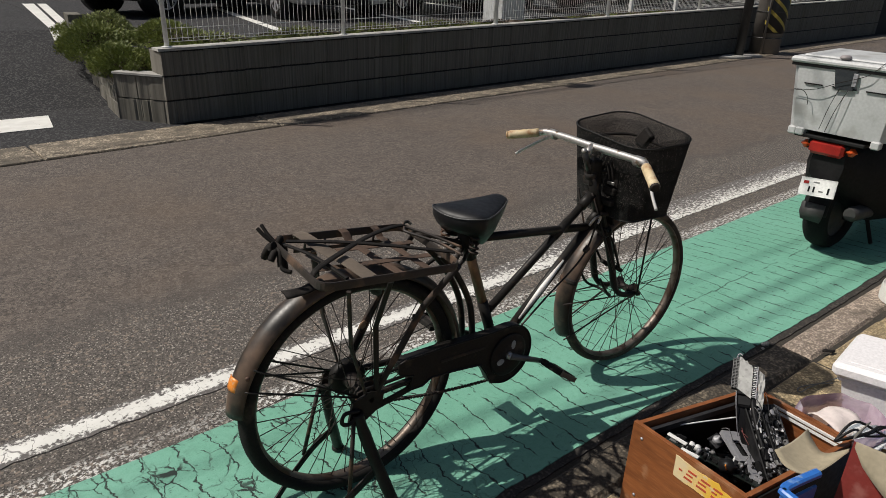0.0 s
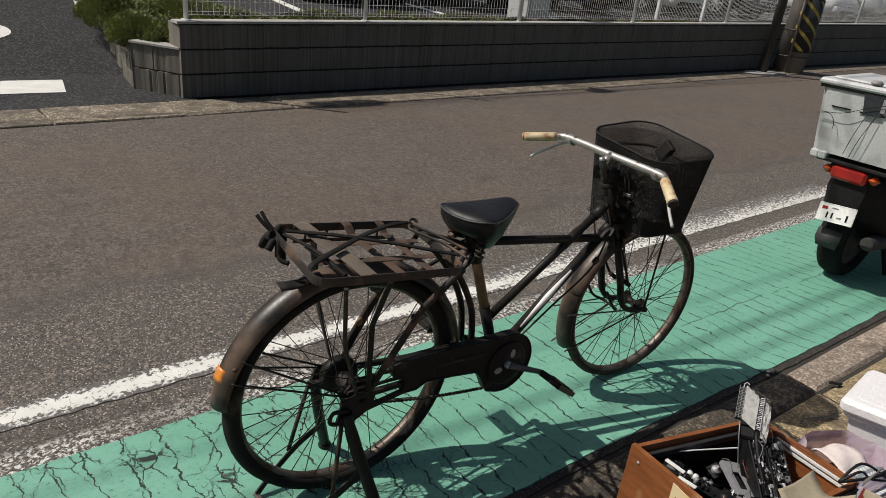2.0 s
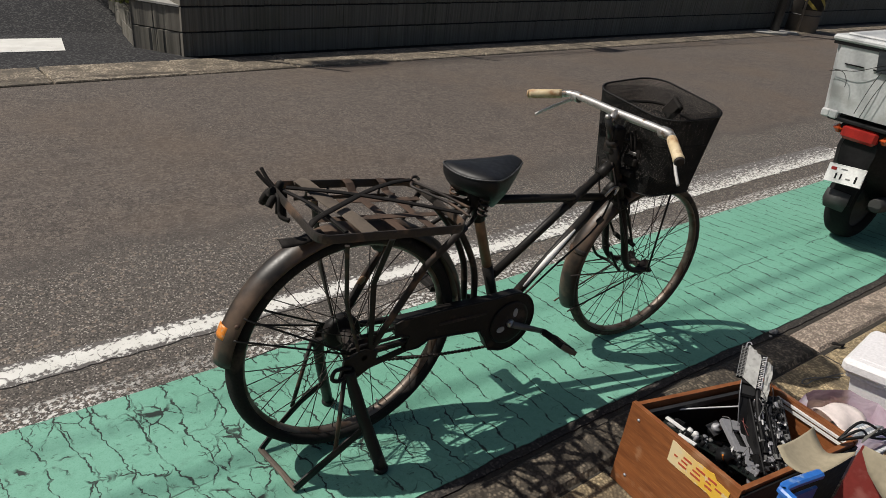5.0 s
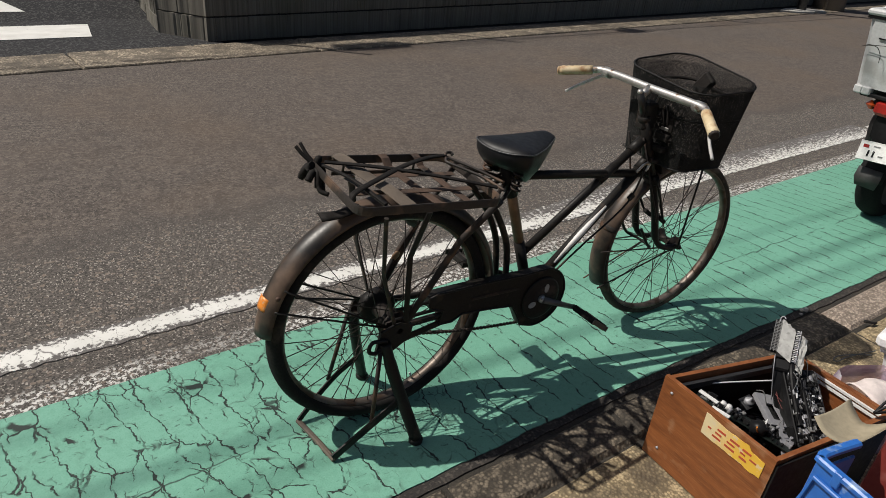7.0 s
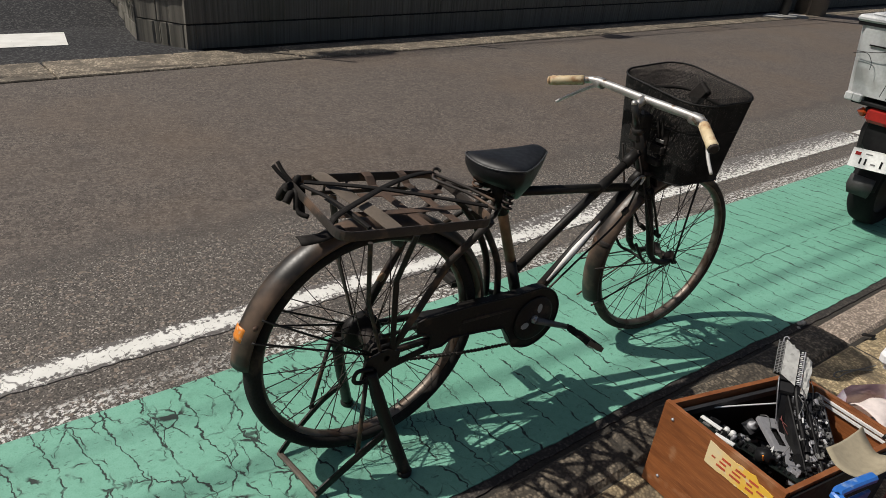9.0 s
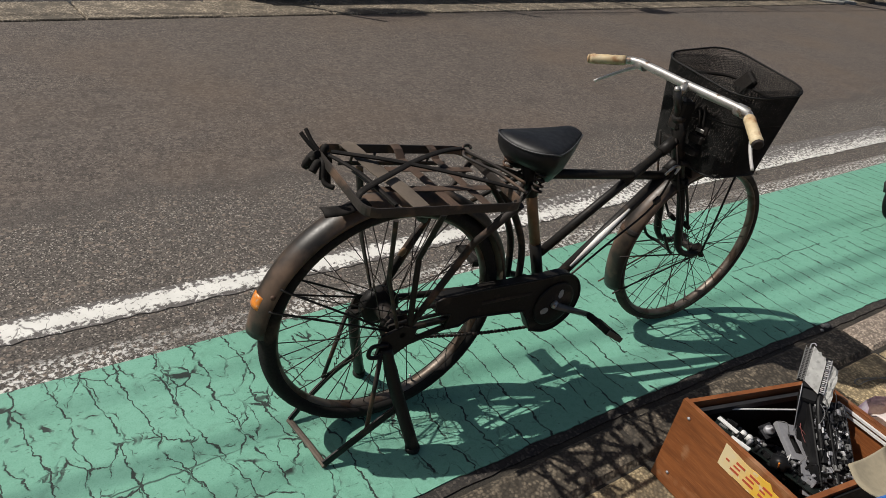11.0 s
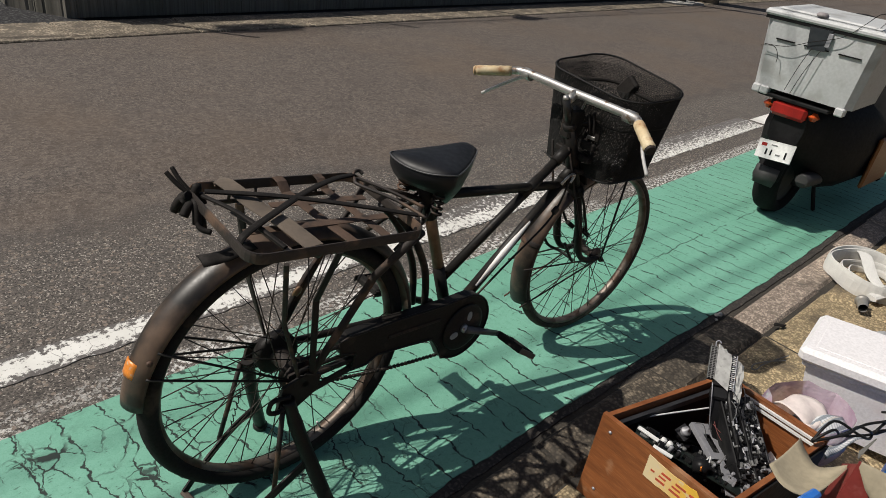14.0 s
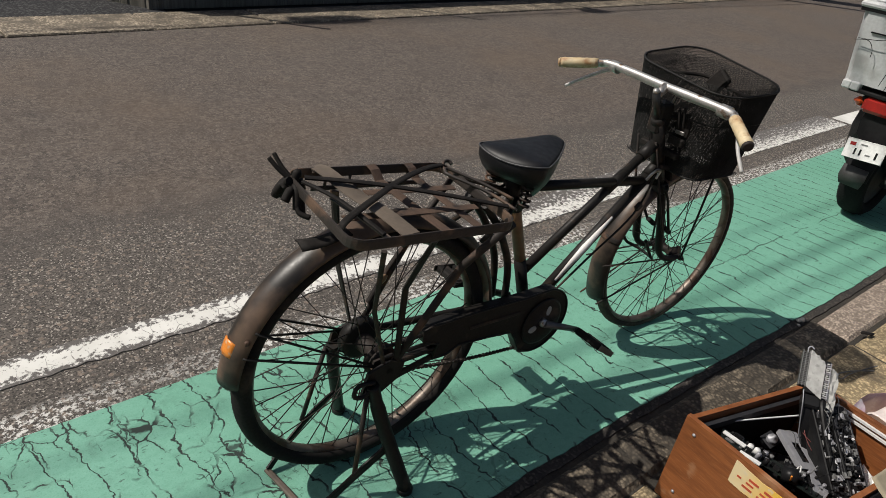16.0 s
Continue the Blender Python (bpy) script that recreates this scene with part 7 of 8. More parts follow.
M_RUBBER = mat("black_moped_rubber", (0.008, 0.008, 0.0085), (0.013, 0.0125, 0.012), 0.85, spec=0.15, scale=12.0, fine=120.0, bump=0.3)
M_PANEL = mat("orange_panel", (0.24, 0.08, 0.015), (0.18, 0.06, 0.012), 0.4, scale=5.0, fine=60.0, bump=0.03)


def moped():
    t = thing("delivery_moped", "dark delivery moped with a grey luggage container", "moped", pose(3.12, -0.018, 0.006, 0, 0, -3))
    # wheels: local x forwards from the rear axle
    for x, r in ((0.0, 0.225), (1.20, 0.225)):
        turn = pose(x, 0, 0.225, 90, 0, 0)
        w = part("wheel", Shape().lathe([(0.03, -0.05), (0.06, -0.045), (0.11, -0.03), (0.155, -0.036), (0.16, -0.04), (0.16, 0.04), (0.155, 0.036), (0.11, 0.03), (0.06, 0.045), (0.03, 0.05)], turn, 28), M_MUFFLER, t)
        prof = [(0.150, -0.044), (0.172, -0.061), (0.198, -0.063), (0.216, -0.048), (0.2245, -0.022), (0.225, 0.0), (0.2245, 0.022), (0.216, 0.048), (0.198, 0.063), (0.172, 0.061), (0.150, 0.044)]
        part("tyre", Shape().lathe(prof, turn, 40, cap=False), M_RUBBER, w)
    part("mudguard", mudguard_shape(0.262, 0.066, 178, 60, 20), M_BODY, t, "", pose(0, 0, 0.225))
    part("guard_flap", Shape().sheet([[(-0.262, y, 0.30) for y in (-0.06, 0.0, 0.06)], [(-0.272, y, 0.245) for y in (-0.062, 0.0, 0.062)], [(-0.262, y, 0.20) for y in (-0.05, 0.0, 0.05)]], True, 0.004), M_MUFFLER, t, "grey mud flap")
    pl = part("number_plate", Shape().box((-0.003, -0.090, -0.047), (0.0, 0.090, 0.047), pose(-0.300, -0.012, 0.396, -5, 14, 0), 0.0), M_PLATE, t, "white number plate")
    P = pose(-0.300, -0.012, 0.396, -5, 14, 0)
    rim = [(-0.0035, y, z) for y, z in ((-0.088, -0.045), (0.088, -0.045), (0.088, 0.045), (-0.088, 0.045))]
    part("plate_rim", Shape().tube([P @ Vector(p) for p in rim], 0.0022, 5, closed=True), M_PLATE, pl)
    for y, z, w, h, mt in ((0.060, 0.022, 0.026, 0.016, M_RED), (0.010, 0.026, 0.030, 0.006, M_GREYP), (0.040, -0.012, 0.008, 0.030, M_PLASTIC_B), (0.016, -0.012, 0.008, 0.030, M_PLASTIC_B), (-0.020, -0.018, 0.022, 0.007, M_GREYP), (-0.056, -0.012, 0.009, 0.034, M_PLASTIC_B)):
        part("mark_bar", Shape().box((-0.0050, y - w / 2, z - h / 2), (-0.0036, y + w / 2, z + h / 2), P), mt, pl)
    part("plate_bracket", Shape().box((-0.275, -0.03, 0.40), (-0.18, 0.06, 0.415), None, 0.004), M_BODY, t)
    # body, seat, engine
    body = Shape()
    prof = [(-0.24, 0.085, 0.42, 0.60), (-0.10, 0.16, 0.32, 0.64), (0.10, 0.23, 0.16, 0.655), (0.35, 0.26, 0.13, 0.66), (0.60, 0.26, 0.13, 0.58), (0.80, 0.22, 0.15, 0.40)]
    grid = []
    for x, hw, lo, hi in prof:
        row = []
        for k in range(13):
            a = 2 * math.pi * k / 12
            row.append((x, hw * math.copysign(abs(math.cos(a)) ** 0.6, math.cos(a)), (lo + hi) / 2 + (hi - lo) / 2 * math.copysign(abs(math.sin(a)) ** 0.6, math.sin(a))))
        grid.append(row)
    body.sheet(grid, True)
    body.face([k for k in range(12)])
    part("body", body, M_BODY, t)
    part("seat", Shape().box((0.18, -0.12, 0.655), (0.66, 0.12, 0.735), None, 0.03), M_SADDLE, t, "black vinyl seat")
    part("side_panel", Shape().box((0.44, -0.285, 0.16), (0.86, -0.262, 0.46), None, 0.010), M_PANEL, t, "orange side panel")
    part("side_panel", Shape().box((0.52, 0.215, 0.27), (0.80, 0.235, 0.62), None, 0.010), M_PANEL, t, "orange side panel")
    part("engine", Shape().box((0.06, -0.10, 0.15), (0.40, 0.09, 0.30), None, 0.03), M_MUFFLER, t)
    part("muffler", Shape().tube([(-0.16, -0.145, 0.262), (-0.13, -0.145, 0.258), (0.20, -0.135, 0.225), (0.34, -0.10, 0.20)], [0.030, 0.040, 0.040, 0.018], 16), M_MUFFLER, t, "sooty exhaust silencer")
    part("swing_arm", Shape().tube([(0.0, -0.085, 0.225), (0.30, -0.09, 0.26)], 0.022, 10), M_MUFFLER, t)
    part("shock", Shape().tube([(0.0, -0.10, 0.235), (0.04, -0.105, 0.52)], 0.020, 10), M_MUFFLER, t)
    part("centre_stand", Shape().tube(curve([(0.20, -0.10, 0.20), (0.22, -0.13, 0.10), (0.26, -0.15, 0.008)]), 0.011, 8), M_BODY, t)
    part("centre_stand", Shape().tube(curve([(0.20, 0.10, 0.20), (0.22, 0.13, 0.10), (0.26, 0.15, 0.008)]), 0.011, 8), M_BODY, t)
    part("leg_shield", Shape().box((0.78, -0.28, 0.25), (0.81, 0.28, 1.05), pose(0, 0, 0, 0, 8, 0), 0.012), M_BODY, t)
    part("footboard", Shape().box((0.62, -0.15, 0.24), (0.86, 0.15, 0.28), None, 0.01), M_BODY, t)
    part("fork", Shape().tube([(1.20, 0.06, 0.225), (0.98, 0.03, 0.90)], 0.02, 10), M_BODY, t)
    part("fork", Shape().tube([(1.20, -0.06, 0.225), (0.98, -0.03, 0.90)], 0.02, 10), M_BODY, t)
    part("handlebar", Shape().tube(curve([(0.88, 0.33, 0.98), (0.95, 0.2, 1.0), (0.97, 0.0, 0.97), (0.95, -0.2, 1.0), (0.88, -0.33, 0.98)]), 0.013, 10), M_BODY, t)
    # tail lamp with indicators
    part("tail_lamp", Shape().box((-0.310, -0.072, 0.538), (-0.225, 0.104, 0.608), pose(0, 0, 0, 0, 4, 0), 0.014), M_RED, t, "red tail lamp")
    part("lamp_divider", Shape().box((-0.307, 0.010, 0.555), (-0.300, 0.014, 0.580), pose(0, 0, 0, 0, 4, 0)), M_PLASTIC_B, t)
    for y in (-0.098, 0.128):
        part("indicator", Shape().box((-0.298, y - 0.028, 0.556), (-0.250, y + 0.028, 0.598), pose(0, 0, 0, 0, 4, 0), 0.019), M_AMBER, t, "amber indicator lens")
        part("indicator_stem", Shape().tube([(-0.24, y, 0.588), (-0.22, y * 0.4, 0.57)], 0.008, 8), M_BODY, t)
    part("lamp_bracket", Shape().box((-0.25, -0.09, 0.60), (-0.05, 0.12, 0.628), None, 0.006), M_BODY, t)
    part("carrier", Shape().box((-0.27, -0.16, 0.632), (0.22, 0.19, 0.650), None, 0.004), M_BODY, t)
    # luggage container with lid, feet, recesses
    C = pose(-0.285, 0.0, 0.672, 0, -2.0, 0)
    y0b, y1b, y0t, y1t = -0.245, 0.235, -0.268, 0.268
    cs = Shape()
    for z, a, b, x0, x1 in ((0.0, y0b, y1b, 0.020, 0.40), (0.33, y0t, y1t, 0.0, 0.44)):
        k = 0.03
        cs.v += [(x0 + k, a, z), (x1 - k, a, z), (x1, a + k, z), (x1, b - k, z), (x1 - k, b, z), (x0 + k, b, z), (x0, b - k, z), (x0, a + k, z)]
    for i in range(8):
        cs.face((i, (i + 1) % 8, 8 + (i + 1) % 8, 8 + i), False)
    cs.face(range(7, -1, -1))
    cs.face(range(8, 16))
    box = part("container", cs, M_CASE, t, "scuffed grey plastic luggage container", C)
    part("lid", Shape().box((-0.014, y0t - 0.014, 0.332), (0.454, y1t + 0.014, 0.362), None, 0.010), M_CASE, box, "grey plastic lid")
    part("lid_ridge", Shape().box((0.03, y0t + 0.03, 0.360), (0.41, y1t - 0.03, 0.374), None, 0.008), M_CASE, box)
    part("lid_gap", Shape().box((-0.006, y0t - 0.004, 0.318), (0.446, y1t + 0.004, 0.333)), M_PLASTIC_B, box)
    for a, b in ((0.10, 0.19), (-0.06, 0.055), (-0.205, -0.105)):
        part("groove", Shape().box((-0.002, a, 0.232), (0.0072, b, 0.2375)), M_PLASTIC_B, box)
    for y in (0.205, 0.165, -0.205):
        part("foot", Shape().box((0.008, y - 0.022, -0.034), (0.05, y + 0.022, 0.006), None, 0.006), M_CASE, box, "pale plastic foot")
    part("latch", Shape().prism([(-0.055, 0.008), (0.050, 0.008), (0.046, -0.085), (-0.034, -0.090)], -0.004, 0.004, pose(-0.006, 0.0, 0.315, 90, 0, -90)), mat("dark_latch", (0.016, 0.021, 0.026), (0.03, 0.034, 0.038), 0.5, scale=40.0), box, "dark grey latch")
    part("latch_tape", Shape().box((-0.014, -0.058, 0.250), (-0.008, -0.038, 0.312), None, 0.001), M_STEEL, box, "silver tape strip")
    for pts in ([(-0.012, 0.245, 0.190), (-0.02, 0.18, 0.200), (-0.016, 0.15, 0.165), (-0.016, 0.145, 0.130)], [(-0.012, 0.23, 0.200), (-0.022, 0.12, 0.215), (-0.02, 0.02, 0.260), (-0.022, -0.10, 0.310), (-0.01, -0.16, 0.375), (0.02, -0.20, 0.43), (0.03, -0.235, 0.42), (0.02, -0.22, 0.375)], [(-0.014, 0.010, 0.235), (-0.020, 0.035, 0.14), (-0.014, 0.060, 0.02)], [(-0.014, -0.030, 0.230), (-0.020, 0.005, 0.12), (-0.014, 0.030, 0.01)]):
        part("loose_cord", Shape().tube(curve(pts, 6), 0.0016, 5), M_STRAP, box, "thin dark cord")
    part("pale_knob", Shape().lathe([(0.0, 0.0), (0.030, 0.0), (0.034, 0.010), (0.024, 0.026), (0.0, 0.030)], pose(0.03, 0.035, 0.370) @ Matrix.Diagonal((0.9, 0.8, 0.6, 1)), 16), mat("mauve_grey_knob", (0.30, 0.27, 0.27), None, 0.6), box)


moped()
# ---- far side: poles, markings, planting, parked cars ----
M_CONC = mat("pole_concrete", (0.24, 0.215, 0.19), (0.17, 0.15, 0.13), 0.9, scale=3.0, fine=60.0, bump=0.3, dist=0.003)
M_BLACKT = mat("black_wrap", (0.018, 0.018, 0.018), (0.028, 0.026, 0.024), 0.5, scale=6.0)
M_YELLOW = mat("yellow_stripe", (0.50, 0.38, 0.06), (0.40, 0.30, 0.06), 0.5, scale=8.0)
M_DPOLE = mat("dark_steel_pole", (0.035, 0.034, 0.034), (0.05, 0.048, 0.046), 0.5, scale=8.0)


def poles():
    t = thing("utility_pole", "concrete utility pole with black and yellow warning wrap", "pole", pose(13.72, 5.45, -0.01))
    r = 0.300
    part("shaft", Shape().tube([(0, 0, 0), (0, 0, 2.5), (0, 0, 9.0)], [r, r - 0.02, r - 0.09], 28), M_CONC, t)
    panel = [[((r + 0.005) * math.cos(radians(a)), (r + 0.005) * math.sin(radians(a)), z) for z in (0.44, 0.95, 1.46)] for a in range(188, 314, 6)]
    part("wrap", Shape().sheet(panel, True, 0.003), M_BLACKT, t, "black warning wrap")
    for k in range(5):
        grid = []
        for i in range(22):
            a = 188 + i * 6
            z = 0.62 + k * 0.27 - i * 0.026
            row = []
            for w in (0.0, 0.075):
                row.append(((r + 0.011) * math.cos(radians(a)), (r + 0.011) * math.sin(radians(a)), min(max(z + w, 0.46), 1.44)))
            grid.append(row)
        part("yellow_stripe", Shape().sheet(grid, True), M_YELLOW, t)
    for z in (0.33, 1.58):
        part("band", Shape().tube([(0, 0, z), (0, 0, z + 0.018)], r + 0.012, 28), M_DPOLE, t)
    for z in (0.85,):
        part("strap", Shape().tube([(0, 0, z), (0, 0, z + 0.012)], r + 0.012, 28), M_DPOLE, t)
    part("earth_pipe", Shape().tube([(-0.33, -0.10, 0.0), (-0.31, -0.10, 2.5), (-0.28, -0.08, 8.0)], 0.022, 10), M_CONC, t)
    t = thing("steel_post", "slim dark steel post in a cement footing", "post", pose(12.42, 5.33, -0.006))
    part("shaft", Shape().tube([(0, 0, 0), (0, 0, 4.5)], 0.085, 16), M_DPOLE, t)
    part("footing", Shape().prism([(-0.80, -0.02), (-0.55, -0.20), (-0.1, -0.30), (0.10, -0.22), (0.40, -0.30), (0.55, -0.16), (0.30, 0.10), (-0.35, 0.14)], 0.0, 0.045), M_CAP, t, "rough white cement footing")


def markings():
    def paint(name, outline, label):
        tagged(part(name, Shape().prism(outline, -0.004, -0.002), M_PAINT), label, "road marking", kind="structure")
    paint("stop_bar", [(-8.0, 4.97), (0.195, 5.25), (0.255, 5.79), (-8.0, 5.57)], "broad white painted stop bar")
    def paint_up(name, outline, label):
        sh = Shape()
        sh.v += [(x, y, lot_z(x, y) + 0.004) for x, y in outline]
        sh.face(range(len(outline)))
        tagged(part(name, sh, M_PAINT), label, "road marking", kind="structure")
    paint_up("painted_stroke", [(-0.63, 6.22), (-0.19, 6.22), (-0.64, 6.98), (-1.14, 6.98)], "white painted letter stroke on the asphalt")
    for k in range(-9, 9):
        q = []
        for a in (k * 10, k * 10 + 10):
            q.append((-0.50 + 0.54 * math.cos(radians(a)), 7.19 + 0.33 * math.sin(radians(a))))
        for a in (k * 10 + 10, k * 10):
            q.append((-0.50 + 0.32 * math.cos(radians(a)), 7.20 + 0.165 * math.sin(radians(a))))
        if k == -9:
            loops = []
        loops.append(q)
    sh = Shape()
    for q in loops:
        o = len(sh.v)
        sh.v += [(x, y, lot_z(x, y) + 0.004) for x, y in q]
        sh.face((o, o + 1, o + 2, o + 3))
    tagged(part("painted_loop", sh, M_PAINT), "white painted loop of a letter on the asphalt", "road marking", kind="structure")
    for a0, b0, a1, b1 in ((0.82, 0.93, 1.38, 1.58), (0.97, 1.08, 1.63, 1.78)):
        low = [(a0, 8.0), (b0, 8.0), (b0 + (b1 - b0) * 0.10, 8.59), (a0 + (a1 - a0) * 0.10, 8.59)]
        paint_up("lane_line", low, "white painted double line in the car park")
        sh = Shape()
        sh.v += [(a0 + (a1 - a0) * 0.105, 8.61, 0.535), (b0 + (b1 - b0) * 0.105, 8.61, 0.535), (b1, 13.8, 0.537), (a1, 13.8, 0.537)]
        sh.face(range(4))
        tagged(part("lane_line", sh, M_PAINT), "white painted double line in the car park", "road marking", kind="structure")
    for x in (0.85, 3.38, 5.90, 8.42, 10.95, 13.5, 16.0, 18.5, 21.0):
        if x > 2:
            paint_up("bay_line", [(x - 0.08, 6.9 + 0.08 * x), (x + 0.06, 6.9 + 0.08 * x), (x + 0.9, 11.5), (x + 0.76, 11.5)], "white painted parking bay line")


def leaf_material():
    n = Net("juniper_leaf", 0.6)
    g = n.N.new("ShaderNodeNewGeometry")
    c = n.mix(g.outputs["Random Per Island"], (0.130, 0.165, 0.035), (0.270, 0.290, 0.070))
    c = n.mix(n.ramp(n.noise(1.6, 3.0), 0.45, 0.7, 0.0, 0.5), c, (0.070, 0.100, 0.024))
    return n.done(c)


M_LEAF = leaf_material()
M_TWIG = mat("twig_bark", (0.07, 0.05, 0.035), None, 0.9)


def shrub(name, label, cx, cy, rx, ry, h, n, seed, base=0.0):
    """Low spreading conifer: stems and many small feathery sprays."""
    rnd = random.Random(seed)
    t = thing(name, label, "shrub", pose(cx, cy, base))
    lf, st = Shape(), Shape()
    for i in range(max(8, n // 60)):
        a, q = rnd.uniform(0, 2 * math.pi), rnd.uniform(0.3, 1.0)
        st.tube(curve([(0.1 * math.cos(a), 0.1 * math.sin(a), 0.10), (0.5 * q * rx * math.cos(a), 0.5 * q * ry * math.sin(a), 0.15 + 0.5 * h * (1 - q * 0.5)), (0.95 * q * rx * math.cos(a), 0.95 * q * ry * math.sin(a), 0.10 + h * (0.9 - 0.55 * q))], 4), [0.012 - 0.0009 * k for k in range(9)], 5)
    for i in range(n):
        a, q = rnd.uniform(0, 2 * math.pi), math.sqrt(rnd.random())
        wob = 1 + 0.16 * math.sin(a * 3 + seed) + 0.10 * math.sin(a * 7 + seed * 2)
        x, y = rx * q * math.cos(a) * wob, ry * q * math.sin(a) * wob
        top = h * (1 - 0.55 * q * q) * (1 + 0.18 * math.sin(x * 6 + seed) * math.cos(y * 5))
        z = 0.06 + top * rnd.uniform(0.45, 1.0)
        d = Vector((math.cos(a) * 0.6 + rnd.uniform(-0.7, 0.7), math.sin(a) * 0.6 + rnd.uniform(-0.7, 0.7), rnd.uniform(0.2, 1.0))).normalized()
        s = d.cross(Vector((rnd.uniform(-1, 1), rnd.uniform(-1, 1), rnd.uniform(-1, 1)))).normalized()
        L = rnd.uniform(0.018, 0.046)
        p = Vector((x, y, z))
        k = len(lf.v)
        w = L * 0.16
        lf.v += [tuple(p), tuple(p + d * L * 0.5 + s * w), tuple(p + d * L), tuple(p + d * L * 0.5 - s * w)]
        lf.face((k, k + 1, k + 2, k + 3))
        k = len(lf.v)
        s2 = d.cross(s)
        lf.v += [tuple(p + d * L * 0.2), tuple(p + d * L * 0.55 + s2 * w * 1.6), tuple(p + d * L * 0.9 + s2 * w * 2.6), tuple(p + d * L * 0.45 + s2 * w * 0.6)]
        lf.face((k, k + 1, k + 2, k + 3))
    tagged(part("stem", st, M_TWIG, t), kind="stuff")
    tagged(part("foliage", lf, M_LEAF, t), kind="stuff")


def car(name, label, x, y, yaw, paint, kind=0):
    """Parked car: body with sills and arches, glasshouse, bumper, lamps, wheels with spoked rims."""
    t = thing(name, label, "car", pose(x, y, lot_z(x, y) - 0.001, 0, 0, yaw), group="cars in the car park")
    L, W, G = (4.2, 1.70, 0.20) if kind == 0 else (3.4, 1.48, 0.18)
    roof = 1.48 if kind == 0 else 1.70
    secs = [(-L / 2, 0.42, 0.62, 0.80), (-L / 2 + 0.10, 0.24, 0.78, 0.95), (-L / 2 + 0.55, G, 0.92, 1.0), (-0.4, G, 0.96, 1.0), (L / 2 - 1.0, G, 0.94, 1.0), (L / 2 - 0.45, G, 0.82, 1.0), (L / 2 - 0.10, 0.24, 0.68, 0.95), (L / 2, 0.38, 0.55, 0.80)]
    grid = []
    for sx, lo, hi, k in secs:
        row = []
        for j in range(17):
            a = 2 * math.pi * j / 16
            c, s = math.cos(a), math.sin(a)
            row.append((sx, W / 2 * k * math.copysign(abs(c) ** 0.35, c), (lo + hi) / 2 + (hi - lo) / 2 * math.copysign(abs(s) ** 0.45, s)))
        grid.append(row)
    b = Shape().sheet(grid, True)
    b.face(range(15, -1, -1))
    b.face([(len(secs) - 1) * 17 + j for j in range(16)])
    body = part("body", b, paint, t)
    cab = []
    for sx, z, k in ((-L / 2 + 0.15, 0.86, 0.86), (-L / 2 + 0.55, roof - 0.05, 0.74), (0.2, roof, 0.74), (0.75, roof - 0.06, 0.72), (L / 2 - 0.85, 0.90, 0.84)):
        cab.append([(sx, -W / 2 * k - 0.06, 0.88), (sx, -W / 2 * k, max(z, 0.90)), (sx, W / 2 * k, max(z, 0.90)), (sx, W / 2 * k + 0.06, 0.88)])
    part("cabin", Shape().sheet(cab, False), M_GLASSY, t, "dark tinted windows and roof")
    roofs = [[(-L / 2 + 0.5, -W / 2 * 0.74, roof - 0.02), (-L / 2 + 0.5, W / 2 * 0.74, roof - 0.02)], [(0.2, -W / 2 * 0.74, roof + 0.012), (0.2, W / 2 * 0.74, roof + 0.012)], [(0.78, -W / 2 * 0.72, roof - 0.035), (0.78, W / 2 * 0.72, roof - 0.035)]]
    part("roof", Shape().sheet(roofs, True, 0.02), paint, t)
    part("bumper", Shape().box((L / 2 - 0.12, -W / 2 * 0.86, 0.26), (L / 2 + 0.04, W / 2 * 0.86, 0.46), None, 0.05), paint, t)
    part("lower_grille", Shape().box((L / 2 - 0.02, -0.42, 0.24), (L / 2 + 0.048, 0.42, 0.34), None, 0.02), M_PLASTIC_B, t, "black lower grille")
    part("bumper", Shape().box((-L / 2 - 0.05, -W / 2 * 0.86, 0.30), (-L / 2 + 0.12, W / 2 * 0.86, 0.50), None, 0.05), paint, t)
    for sg in (-1, 1):
        part("headlamp", Shape().box((L / 2 - 0.20, -0.15, 0.56), (L / 2 - 0.01, 0.15, 0.68), pose(0, sg * W * 0.34, 0, 0, 0, -sg * 14), 0.04), M_CHROME, t, "clear headlamp")
        part("tail_lamp", Shape().box((-L / 2 - 0.01, -0.08, 0.62), (-L / 2 + 0.12, 0.08, 0.85), pose(0, sg * W * 0.42, 0), 0.03), M_RED, t)
        part("sill", Shape().box((-L / 2 + 0.95, sg * W * 0.5 - 0.04, 0.17), (L / 2 - 1.0, sg * W * 0.5 + 0.01, 0.28), None, 0.01), M_PLASTIC_B, t)
        part("mirror", Shape().box((L / 2 - 1.20, sg * (W / 2 + 0.10) - 0.09, 0.95), (L / 2 - 1.08, sg * (W / 2 + 0.10) + 0.09, 1.08), None, 0.03), paint, t)
        for wx in (-L / 2 + 0.70, L / 2 - 0.75):
            wm = pose(wx, sg * (W / 2 - 0.10), 0.305, 90, 0, 0)
            part("wheel_arch", Shape().lathe([(0.0, -0.115), (0.36, -0.115), (0.36, 0.115), (0.0, 0.115)], wm, 24), M_PLASTIC_B, t, "dark wheel arch")
            w = part("wheel", Shape().lathe([(0.205, -0.125), (0.27, -0.13), (0.298, -0.105), (0.305, -0.06), (0.305, 0.06), (0.298, 0.105), (0.27, 0.13), (0.205, 0.125)], wm, 28), M_TYRE, t, "black tyre")
            f = -sg
